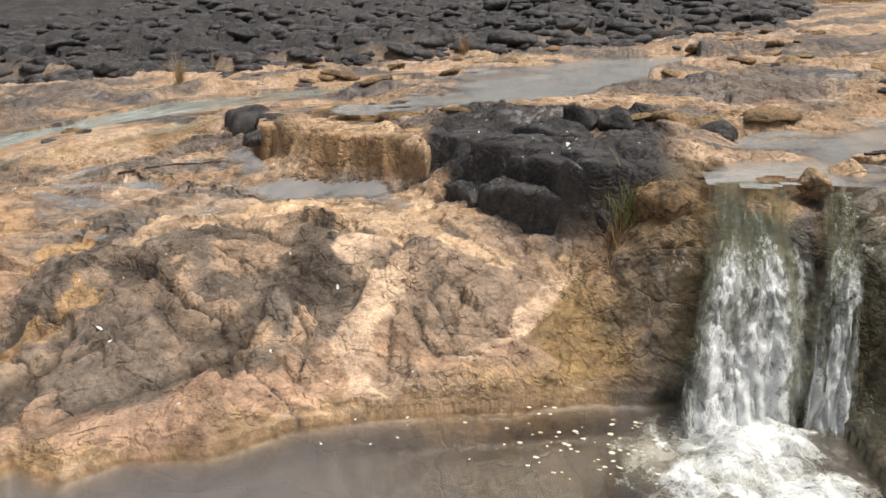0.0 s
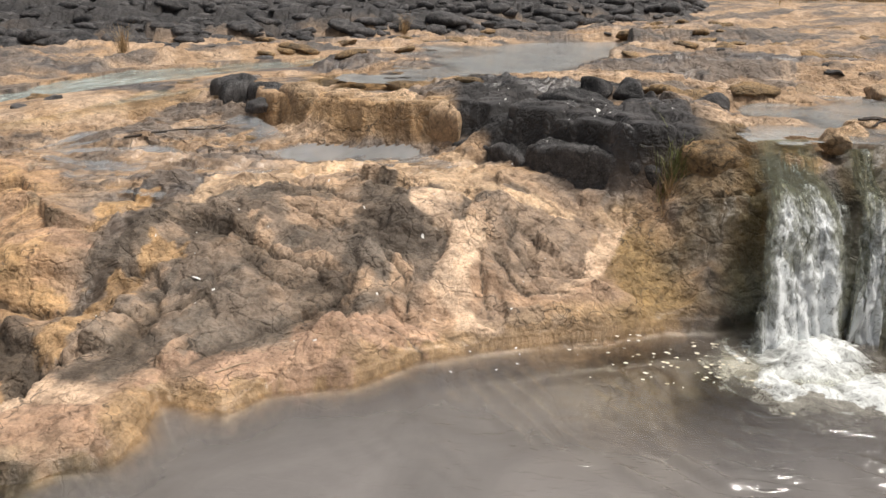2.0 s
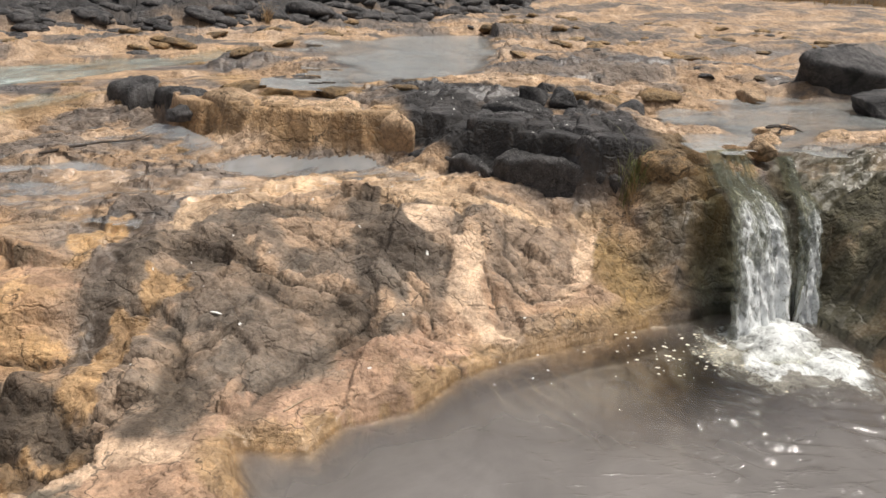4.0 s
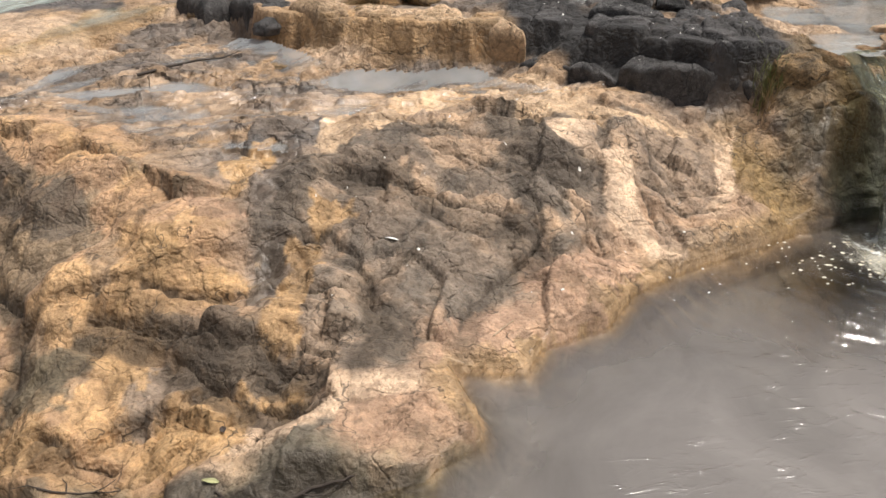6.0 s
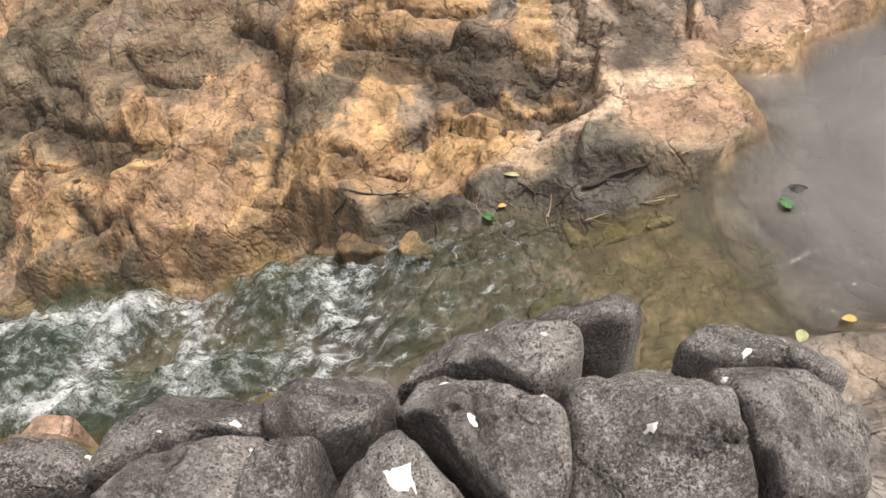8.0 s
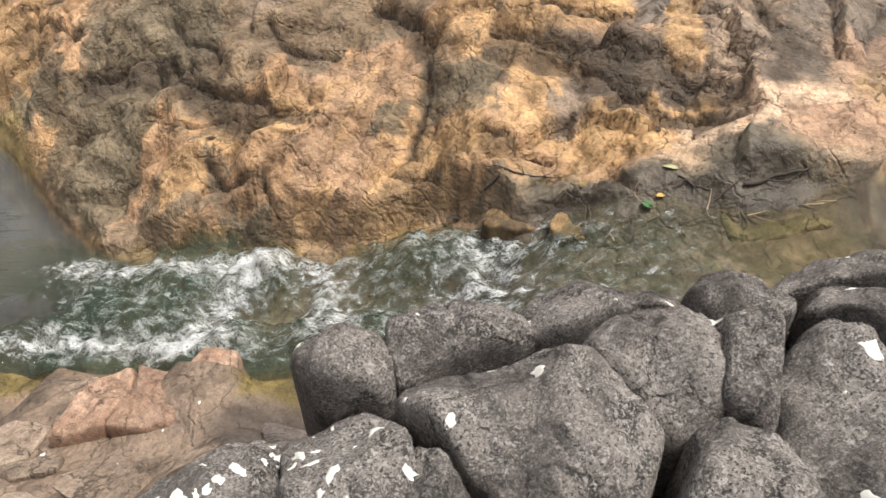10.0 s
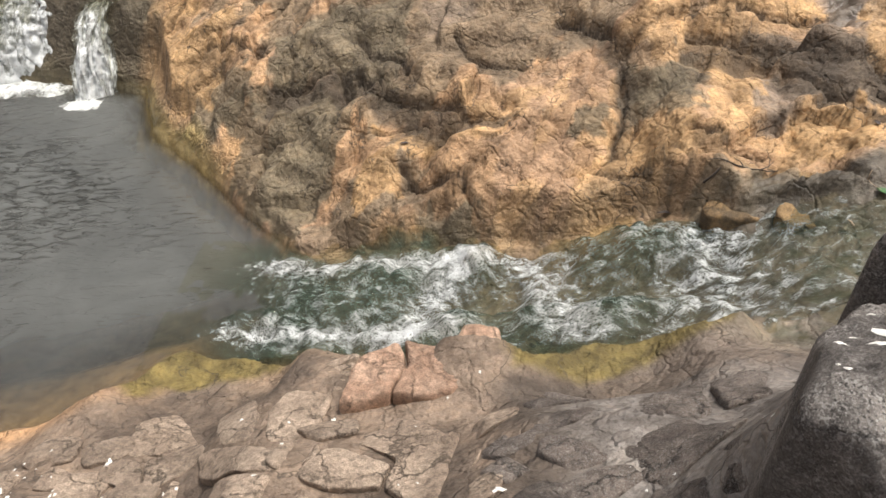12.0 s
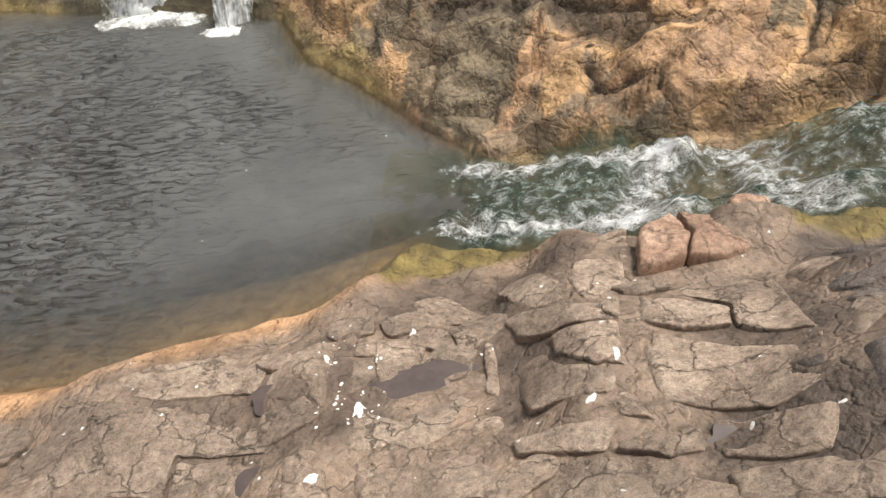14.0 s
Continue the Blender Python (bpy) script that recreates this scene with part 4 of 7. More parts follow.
    Z = terrace(Z, 0.07, 0.04 * fbm(X, Y, 0.4, 4, 47), 0.15 * dome * (1 - strip))
    Z = Z + crack * np.maximum(0.75 * dome, wall) * (1 - strip)
    # flats in low broken terraces
    flat = np.clip(1 - dome - wall, 0, 1) * smooth(2.6, 3.2, Y)
    t1 = fbm(X * 0.6 + 0.2 * Y, Y * 1.5, 0.8, 5, 51)
    terr = np.floor(t1 * 9) / 9 + smooth(0.8, 1, (t1 * 9) % 1) / 9
    f4, _, f4r = facets(X, Y, 0.24, 53, 0.035, 0.1, 0.015, (0.6, 1.5), 0.1, 0.012)
    f6, _, _ = facets(X, Y, 0.1, 54, 0.014, 0.14, 0.005, (0.6, 1.5), -0.1, 0.008)
    Z = Z + flat * (1 - lava) * (0.2 * terr + f4 + f6 + 0.02 * fbm(X, Y, 0.2, 4, 52))
    l1, _, lr = facets(X, Y, 0.55, 61, 0.2, 0.3, 0.08, (0.6, 1.3), 0.2, 0.05)
    l2, _, _ = facets(X, Y, 0.24, 64, 0.1, 0.3, 0.03, (0.6, 1.3), -0.2, 0.03)
    Z = Z + lava * (l1 + l2 + 0.25 * fbm(X, Y, 1.8, 5, 62) + 0.06 * fbm(X, Y, 0.25, 3, 63))
    Z = Z + bank * (0.012 * fbm(X, Y, 0.3, 4, 72) - 0.035)
    led = inside(X, Y, LEDGE) + 0.05 * fbm(X, Y, 0.3, 4, 74) + 0.02 * fbm(X, Y, 0.08, 3, 75)
    zl = np.interp(X, [-3.5, -2.6, -2, -1.2, -0.6, -0.1, 0.6], [0.76, 0.82, 0.86, 0.88, 0.9, 0.95, 0.9])
    g1, _, gr = blocks(X, Y, 0.26, 76, 0.07, 0.16, (1.0, 1.1), 0.4)
    basalt = smooth(-1.1, -0.95, X) * smooth(-0.05, 0.03, led) * smooth(0.95, 0.6, led + 0.2 * fbm(X, Y, 0.4, 3, 77)) * smooth(0.75, 0.5, X)
    Z = Z + smooth(-0.03, 0.06, led) * (np.maximum(zl - Z, 0) + g1 * (0.3 + 0.25 * basalt))
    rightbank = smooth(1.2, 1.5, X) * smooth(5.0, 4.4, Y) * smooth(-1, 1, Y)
    Z = Z + rightbank * (0.08 * fbm(X, Y, 0.3, 5, 73))
    Z = carve(X, Y, Z)
    mud = smooth(-0.06, 0.08, inside(X, Y, MUD))
    floor = np.interp(X, [-3.9, -3.58, -2.9, -2.4, -2.1], [-0.4, -0.29, -0.12, -0.13, -0.2]) + 0.08 * smooth(0.34, 0.05, inside(X, Y, MUD)) * smooth(2.2, 2.45, Y) + 0.03 * fbm(X, Y, 0.3, 4, 78) + 0.008 * fbm(X, Y, 0.05, 3, 80)
    Z = Z + mud * (np.minimum(Z, floor) - Z) * smooth(1.5, 1.8, Y)
    rap, _ = line_dist(X, Y, RAPIDS)
    shore = smooth(0.26, 0.4, rap) * smooth(1.0, 0.6, rap) * smooth(2.2, 2.6, Y) * smooth(-6.3, -5.9, X)
    Z = Z + shore * (0.035 * fbm(X, Y, 0.25, 4, 79) + 0.3 * c3)
    # rock colours and stains
    f1, f2, f3 = fbm(X, Y, 0.9, 5, 81), fbm(X, Y, 0.35, 5, 82), fbm(X, Y, 0.13, 4, 83)
    full = lambda c: np.broadcast_to(np.array(c), X.shape + (3,))
    ochre, cream = np.array((0.44, 0.295, 0.165)), np.array((0.66, 0.49, 0.35))
    pink, dark, moss = np.array((0.46, 0.305, 0.2)), np.array((0.05, 0.047, 0.047)), np.array((0.27, 0.235, 0.16))
    streak = fbm(X * 0.35, Y, 0.4, 5, 84)
    col = lerp(full((0.42, 0.285, 0.175)), np.array((0.2, 0.16, 0.13)), smooth(-0.15, 0.15, f1 * 0.5 + 0.8 * streak + 0.3 * (f4r - 0.5)))
    col = lerp(col, cream * 0.85, smooth(0.3, 0.5, f2 - streak) * 0.6)
    col = lerp(col, np.array((0.09, 0.082, 0.078)), smooth(0.2, 0.42, streak + 0.4 * f3 + 0.25 * (f4r - 0.5)) * 0.8)
    pool_d, low_d = inside(X, Y, POOL), inside(X, Y, LOWPOOL)
    tone = 0.5 * (r1 - 0.5) + 0.5 * (r2 - 0.5)
    f5 = fbm(X, Y, 0.05, 3, 85)
    dcol = lerp(full((0.235, 0.18, 0.135)), np.array((0.37, 0.26, 0.175)), smooth(-0.12, 0.15, f2 + 0.6 * tone))
    dcol = lerp(dcol, np.array((0.13, 0.11, 0.09)), smooth(0.1, 0.3, -f2 + 0.5 * tone + 0.3 * f3) * 0.7)
    dcol = dcol * (0.58 + 0.34 * r1 + 0.36 * r2 + 0.24 * r3)[..., None]
    dcol = lerp(dcol, pink, smooth(-0.5, -0.2, pool_d + 0.4 * f2 + 0.2 * tone) * 0.8)
    dcol = lerp(dcol, ochre, smooth(-0.16, -0.06, pool_d + 0.1 * f2))
    dcol = lerp(dcol, lerp(full((0.31, 0.205, 0.09)), np.array((0.14, 0.1, 0.055)), smooth(0.35, 0.65, X + 0.4 * f2)), smooth(-0.05, 0.2, X + 0.3 * f2))
    col = lerp(col, dcol, dome)
    wcol = lerp(full((0.51, 0.322, 0.182)), np.array((0.42, 0.27, 0.165)), smooth(-0.1, 0.15, f2 + 0.4 * (q1 - 0.5) + 0.4 * (q3 - 0.5)))
    wcol = lerp(wcol, np.array((0.19, 0.15, 0.1)), smooth(0.08, 0.22, -f1 + 0.7 * f2 + 0.4 * (q3 - 0.5) + 0.3 * f3) * 0.75)
    wcol = lerp(wcol, np.array((0.52, 0.33, 0.16)), smooth(0.18, 0.34, f1 - 0.6 * f2 + 0.3 * (q3 - 0.5)) * 0.6)
    wcol = wcol * (0.72 + 0.26 * q3 + 0.2 * q2 + 0.14 * q1)[..., None]
    col = lerp(col, wcol, wall)
    for tint, outline in STAINS:
        px, py = [p[0] for p in outline], [p[1] for p in outline]
        w = np.s_[np.searchsorted(ys, min(py) - 0.2):np.searchsorted(ys, max(py) + 0.2), np.searchsorted(xs, min(px) - 0.2):np.searchsorted(xs, max(px) + 0.2)]
        rag = 0.45 if tint[0] > 0.6 else 1.0
        k = smooth(-0.012, 0.012, inside(X[w], Y[w], outline) + rag * (0.05 * f2[w] + 0.06 * f3[w] + 0.05 * f5[w]))
        col[w] = lerp(col[w], np.array(tint) * (0.8 + 0.35 * f2[w] + 0.3 * f3[w] + 0.2 * q3[w] + 0.2 * q2[w])[..., None], (0.55 if tint[0] == 0.28 else 0.84) * k)
    # shade of the joints and clefts, painted dark into the colour
    joint_shade = np.clip(np.maximum(dome * (0.5 * j1c + 0.35 * j2), wall * (0.6 * k1 + 0.5 * k3 * calm + 0.25 * k2)) * (0.7 + f3), 0, 0.75)
    joint_shade = np.maximum(joint_shade, np.maximum(dome, wall) * smooth(-0.012, -0.05, crack) * 0.85)
    col = lerp(col, np.array((0.07, 0.052, 0.036)), joint_shade * (1 - strip))
    col = lerp(col, np.array((0.46, 0.36, 0.13)), smooth(-0.16, -0.03, low_d + 0.1 * f2) * smooth(3.3, 4.0, Y) * smooth(-6.3, -6.6, X) * 0.6)
    col = lerp(col, np.array((0.07, 0.068, 0.052)), smooth(-0.1, 0.1, inside(X, Y, [(-9.5, 6.6), (-9.2, 5.5), (-7.4, 5.2), (-7.05, 5.6), (-7.2, 6.4)]) + 0.2 * f2) * 0.85)
    rap, _ = line_dist(X, Y, RAPIDS)
    mossy = smooth(0.5, 0.3, rap + 0.2 * f2) * smooth(-4.4, -3.6, X)
    mossy = np.maximum(mossy, smooth(-0.05, 0.06, inside(X, Y, MUD) + 0.08 * f2 + 0.05 * f3))
    col = lerp(col, lerp(full((0.14, 0.12, 0.094)), np.array((0.225, 0.19, 0.148)), smooth(-0.1, 0.2, f3 + 0.6 * f2)), mossy * 0.95)
    col = lerp(col, np.array((0.095, 0.094, 0.062)), mossy * smooth(-0.02, 0.18, f5 + 0.6 * f3 - 0.3 * f2) * 0.75)
    col = lerp(col, np.array((0.085, 0.07, 0.052)) * (1 + 0.6 * f3)[..., None], mossy * smooth(0.32, 0.12, inside(X, Y, MUD) + 0.1 * f2) * smooth(2.2, 2.4, Y) * 0.9)
    col = lerp(col, moss * 0.8, smooth(0.6, 0.3, rap + 0.15 * f2) * (1 - bank) * (1 - mossy) * 0.7)
    green = smooth(0.55, 0.75, X + 0.1 * f2) * smooth(4.5, 4.2, Y) * smooth(3.4, 3.9, Y)
    col = lerp(col, np.array((0.085, 0.1, 0.07)), np.clip(green * (1 - 0.5 * f2), 0, 1) * 0.85)
    lip = smooth(0.2, 0.4, X + 0.15 * f2) * smooth(0.95, 0.8, X) * smooth(4.2, 4.4, Y + 0.1 * f3) * smooth(5.15, 4.95, Y)
    col = lerp(col, lerp(full((0.2, 0.14, 0.075)), np.array((0.1, 0.078, 0.045)), smooth(-0.2, 0.2, f3 + 0.5 * f2)), lip * 0.85)
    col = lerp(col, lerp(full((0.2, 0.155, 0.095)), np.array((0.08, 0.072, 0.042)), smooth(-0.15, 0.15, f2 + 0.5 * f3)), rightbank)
    bcol = lerp(full((0.25, 0.187, 0.14)), np.array((0.14, 0.105, 0.08)), smooth(-0.2, 0.25, f2))
    bcol = lerp(bcol, np.array((0.1, 0.078, 0.062)), np.maximum(smooth(-5.1, -4.8, X + 0.2 * f2) * smooth(1.95, 1.8, Y), smooth(-5.6, -5.3, X + 0.2 * f2) * smooth(1.1, 0.9, Y)))
    bcol = lerp(bcol, np.array((0.5, 0.3, 0.16)), smooth(-0.32, -0.08, low_d + 0.12 * f2) * smooth(-6.0, -6.4, X))
    bcol = lerp(bcol, np.array((0.25, 0.195, 0.085)), smooth(0.62, 0.42, rap + 0.1 * f2))
    col = lerp(col, bcol, bank)
    for outline in SHELVES:
        col = lerp(col, np.array(TONES["shelf"]) * (1 + 0.4 * f3 + 0.4 * f5)[..., None], smooth(-0.04, 0.03, inside(X, Y, outline) + 0.05 * f3))
    col = lerp(col, lerp(full(dark), dark * 1.6, smooth(-0.3, 0.5, f1 + lr - 0.5)) * 0.7, lava)
    col = lerp(col, lerp(full((0.028, 0.026, 0.026)), np.array((0.06, 0.056, 0.056)), smooth(0.2, 0.8, gr + f3)), basalt)
    col = lerp(col, np.array((0.032, 0.03, 0.03)), smooth(-0.05, 0.04, inside(X, Y, [(-1.02, 5.8), (-0.75, 5.35), (-0.45, 5.05), (-0.2, 5.1), (-0.5, 5.7)]) + 0.1 * f2))
    ochreface = smooth(-0.06, 0.0, led) * smooth(0.4, 0.2, led) * smooth(-0.98, -1.1, X) * smooth(-2.9, -2.5, X)
    col = lerp(col, lerp(full((0.46, 0.3, 0.16)), np.array((0.3, 0.2, 0.11)), smooth(0, 0.4, f3 + f2)), ochreface)
    nearrock = smooth(1.75, 1.5, Y) * smooth(-4.85, -4.6, X) * smooth(-2.3, -2.6, X) * smooth(-0.4, 0.2, Y + edge_noise)
    col = lerp(col, lerp(full((0.17, 0.15, 0.136)), np.array((0.28, 0.25, 0.226)), smooth(-0.2, 0.3, f2 + 0.5 * f3)), nearrock)
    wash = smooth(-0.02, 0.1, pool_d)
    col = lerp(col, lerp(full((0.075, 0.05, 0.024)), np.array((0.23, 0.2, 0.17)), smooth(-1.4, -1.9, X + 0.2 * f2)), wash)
    col = lerp(col, np.array((0.3, 0.215, 0.12)), smooth(-0.02, 0.1, low_d) * smooth(4.2, 3.2, Y))
    chan = inside(X, Y, [(-0.9, 5.2), (-1.3, 5.7), (-2.3, 6.0), (-3.6, 6.4), (-4.8, 5.6), (-3.3, 4.9), (-2.7, 4.4), (-2.2, 5.1)])
    film = smooth(-0.1, 0.3, chan + 0.5 * f2) * smooth(-0.15, 0.2, f2 + 0.5 * f3)
    wet = np.maximum(film, smooth(-0.1, 0.0, np.maximum(pool_d, low_d)))
    wet = np.maximum(wet, 0.4 * mossy)
    wet = np.maximum(wet, 0.8 * flat * smooth(0.15, 0.35, streak) * smooth(12, 8, Y))
    far = smooth(22, 34, Y - 0.3 * np.abs(X)) * (1 - lava)
    col = lerp(col, np.array((0.33, 0.235, 0.13)), far)
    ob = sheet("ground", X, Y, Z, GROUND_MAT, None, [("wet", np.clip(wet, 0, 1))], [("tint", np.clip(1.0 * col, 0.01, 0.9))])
    tagged(ob, "ochre and grey water-worn bedrock with pools and channels", "ground", kind="structure")
    return ob, xs, ys, Z


GROUND, GX, GY, GZ = build_ground()


def ground_z(x, y):
    """Height of the built ground at a place."""
    i, j = np.clip(np.searchsorted(GX, x) - 1, 0, len(GX) - 2), np.clip(np.searchsorted(GY, y) - 1, 0, len(GY) - 2)
    u, v = np.clip((x - GX[i]) / (GX[i + 1] - GX[i]), 0, 1), np.clip((y - GY[j]) / (GY[j + 1] - GY[j]), 0, 1)
    return (GZ[j, i] * (1 - u) + GZ[j, i + 1] * u) * (1 - v) + (GZ[j + 1, i] * (1 - u) + GZ[j + 1, i + 1] * u) * v


# ---------- water ----------
def still_water(name, label, outline, level, material, step, murk, wave=0.0, grow=0.25):
    px, py = [p[0] for p in outline], [p[1] for p in outline]
    X, Y = np.meshgrid(np.arange(min(px) - grow, max(px) + grow, step), np.arange(min(py) - grow, max(py) + grow, step))
    g = ground_z(X, Y)
    d = inside(X, Y, outline)
    Z = level + wave * fbm(X * 1.2 + 0.4 * Y, 2.2 * Y - X * 0.5, 0.28, 3, 91) * smooth(0, 0.5, d)
    if name == "water_pool":
        r = np.hypot(X - 0.95, 1.15 * (Y - 3.7)) + 0.1 * fbm(X, Y, 0.5, 3, 97)
        Z = Z + 0.014 * np.sin(52 * r + 3 * fbm(X, Y, 0.35, 3, 99)) * smooth(-0.2, 0.3, fbm(X, Y, 0.3, 3, 98) + 0.1) * smooth(2.9, 1.0, r) * smooth(0.1, 0.4, r) * smooth(0, 0.2, d)
    drop = 0.1 * smooth(-2.15, -2.85, X) if name == "water_pool" else 0 * X
    Z = Z - drop
    keep = (d > -grow) & (g < Z + 0.06) & ((g > level - 0.11) | (level < 0.5)) & (X > -2.95 if name == "water_pool" else True)
    depth = 1 - np.exp(-np.clip(Z - g, 0, None) * murk)
    if name == "water_pool":
        depth = depth * smooth(-2.7, -2.1, X) * (1 - 0.95 * np.exp(-((X - 0.1) / 0.85) ** 2 - ((Y - 3.42) / 0.6) ** 2))
    ob = sheet(name, X, Y, Z, material, keep, [("depth", depth)])
    return tagged(ob, label, "water", kind="structure")


still_water("water_pool", "silty grey-brown still pool water with soft ripples", POOL, POOL_Z, POOL_WATER, 0.018, 6.0, 0.002, 0.7)
still_water("water_lower_pool", "grey-green rippled water of the lower pool", LOWPOOL, LOW_Z, LOW_WATER, 0.035, 5.5, 0.02)
still_water("water_upper_pool", "shallow pool, the sky's pale reflection put into its colour", UPPOOL, UP_Z, UP_WATER, 0.06, 14.0, 0.003, 0.5)
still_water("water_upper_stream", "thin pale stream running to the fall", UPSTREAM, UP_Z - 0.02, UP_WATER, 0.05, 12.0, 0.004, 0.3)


def film_water():
    """Thin water lying in the hollows of the flat behind the dome."""
    X, Y = np.meshgrid(np.arange(-4.9, -0.8, 0.025), np.arange(4.4, 7.0, 0.025))
    g = ground_z(X, Y)
    Z = sum(ground_z(X + dx, Y + dy) for dx in (-0.3, -0.15, 0, 0.15, 0.3) for dy in (-0.2, -0.1, 0, 0.1, 0.2)) / 25 + 0.02 * fbm(X, Y, 0.6, 3, 93) + 0.001
    near = inside(X, Y, [(-0.9, 5.2), (-1.3, 5.75), (-2.3, 6.1), (-3.0, 6.9), (-4.3, 6.6), (-4.9, 5.6), (-3.4, 4.8), (-2.7, 4.5), (-2.2, 5.1)])
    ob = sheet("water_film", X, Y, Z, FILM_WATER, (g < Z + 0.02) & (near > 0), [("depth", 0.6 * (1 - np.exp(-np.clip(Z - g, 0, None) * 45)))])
    return tagged(ob, "thin sheet of still water on the flat rock, sky shine in its colour", "water", kind="structure")


film_water()


def running_water(name, label, path, half, material, step, wave, froth, murk):
    """Running water along a path, with waves and froth, thin at its edges."""
    P = np.array(path)
    seg = np.hypot(*np.diff(P[:, :2], axis=0).T)
    s = np.r_[0, np.cumsum(seg)]
    S, V = np.meshgrid(np.arange(0, s[-1], step), np.arange(-half, half + step, step))
    cx, cy, cz = (np.interp(S, s, P[:, k]) for k in range(3))
    k = np.ones(25) / 25
    soft = lambda a: np.array([np.convolve(np.pad(r, 12, mode="edge"), k, "valid") for r in a])
    cx, cy, cz = soft(cx), soft(cy), soft(cz)
    tx, ty = np.gradient(cx, axis=1), np.gradient(cy, axis=1)
    ln = np.hypot(tx, ty) + 1e-9
    X, Y = cx - ty / ln * V, cy + tx / ln * V
    w = fbm(S * 1.0, V * 1.6, 0.4, 4, 95) + 0.6 * np.abs(fbm(S, V, 0.18, 3, 96)) - 0.2
    Z = cz + wave(S, V, s[-1]) * w
    g = ground_z(X, Y)
    depth = (1 - np.exp(-np.clip(Z - g, 0, None) * murk)) * smooth(0.3, 1.6, S) * smooth(0.1, 0.9, s[-1] - S) * smooth(half, 0.78 * half, np.abs(V))
    flow = np.stack([S, V, 0 * S], -1)
    ob = sheet(name, X, Y, Z, material, Z > g - 0.03, [("froth", froth(S, V, s[-1])), ("depth", depth)], (), [("flow", flow)])
    return tagged(ob, label, "water", kind="structure")


def rapids_froth(s, v, n):
    crest = np.exp(-((s - 2.9 - 0.3 * v) / 0.12) ** 2) + np.exp(-((s - 2.3 + 0.5 * v) / 0.14) ** 2) + 0.8 * np.exp(-((s - 1.6) / 0.25) ** 2)
    side = np.exp(-((np.abs(v) - 0.26) / 0.07) ** 2) * smooth(2.4, 2.9, s)
    return 0.02 + 0.17 * smooth(0.5, 1.0, s) - 0.5 * smooth(n - 0.6, n - 0.1, s) + 0.26 * crest + 0.27 * side - 0.6 * smooth(0.33, 0.46, np.abs(v)) - 0.5 * smooth(0.75, 0.35, s)


running_water("water_rapids", "green rapids torn with white foam", RAPIDS + [(-6.6, 3.1, -1.115)], 0.5, RAPID_WATER, 0.016,
              lambda s, v, n: 0.025 + 0.125 * smooth(0.6, 1.6, s) * smooth(n, n - 0.7, s), rapids_froth, 7.0)
running_water("water_side_stream", "shallow pale stream sliding over flat rock", LEFTSTREAM, 1.5, STREAM_WATER, 0.06,
              lambda s, v, n: 0.02 + 0 * s, lambda s, v, n: 0.0 * s - 0.05, 20.0)


def waterfall(name, label, lip, foot, spread, count, seed):
    """Falling water in strands: each slides over the lip, then drops, widening and tearing."""
    rng = random.Random(seed)
    top = tagged(new(name), label, "waterfall", kind="structure")
    side = np.array((0.95, 0.26))
    for k in range(count):
        U, T = np.meshgrid(np.linspace(-0.5, 0.5, 40), np.linspace(0, 1, 130))
        o = rng.uniform(-0.14, 0.14)
        w = spread * rng.uniform(0.75, 1.05)
        drop = np.clip((T - 0.22) / 0.78, 0, 1)
        z = lip[2] - 0.16 * np.clip(T / 0.22, 0, 1) ** 1.3 - (lip[2] - 0.16 - foot[2]) * drop ** 1.5
        out = 0.3 * np.clip(T / 0.22, 0, 1) + 0.7 * np.sqrt(drop) * (0.78 + 0.24 * k / count)
        wob = 0.07 * fbm(U * 2 + k, T * 1.2, 0.3, 4, seed + k) + 0.03 * fbm(U * 5 + k, T * 4, 0.3, 3, seed + 9 + k)
        across = o * spread + U * w * (0.8 + 0.45 * T) + 0.03 * fbm(T * 2 + k, U, 0.4, 3, seed + 30)
        X = lip[0] + (foot[0] - lip[0]) * out + side[0] * across
        Y = lip[1] + (foot[1] - lip[1]) * out + side[1] * across - wob
        gaps = fbm(U * w * 6 + 3 * k, T * 1.1, 0.5, 4, seed + 50 + k)
        froth = -0.42 + 0.54 * smooth(0.22, 0.45, T) + 0.3 * smooth(0.5, 0.95, T) + 0.45 * gaps - 0.6 * smooth(0.32, 0.5, np.abs(U) + 0.12 * gaps)
        ob = sheet("strand", X, Y, z + 0.25 * wob, FALL_WATER, None, [("froth", froth)], (), [("flow", np.stack([U * w + k * 0.7, T * 1.0, 0 * U + k], -1))])
        ob.parent = top
    return top


waterfall("waterfall_main", "white waterfall dropping over a rock lip into the pool", (0.97, 4.72, 0.9), (0.9, 3.78, -0.02), 0.42, 6, 101)
waterfall("waterfall_side", "thin white side strand of the waterfall", (1.36, 4.62, 0.88), (1.24, 3.88, -0.03), 0.2, 4, 141)


def foam_mound(name, label, x, y, z, rx, ry, rz, seed):
    U, V = np.meshgrid(np.linspace(-1, 1, 90), np.linspace(-1, 1, 90))
    r = np.hypot(U, V)
    X, Y = x + U * rx, y + V * ry
    edge = r + 0.25 * fbm(X, Y, 0.25, 4, seed)
    Z = z - 0.02 + rz * smooth(1.0, 0.1, edge) * (0.7 + 0.5 * fbm(X, Y, 0.16, 4, seed + 1)) + 0.012 * fbm(X, Y, 0.05, 3, seed + 2)
    ob = sheet(name, X, Y, Z, SPLASH_FOAM, edge < 0.95, [("froth", smooth(1.0, 0.0, edge) * 0.75 - 0.28)], (), [("flow", np.stack([X, Y, 0 * X], -1))])
    return tagged(ob, label, "foam") if label else ob


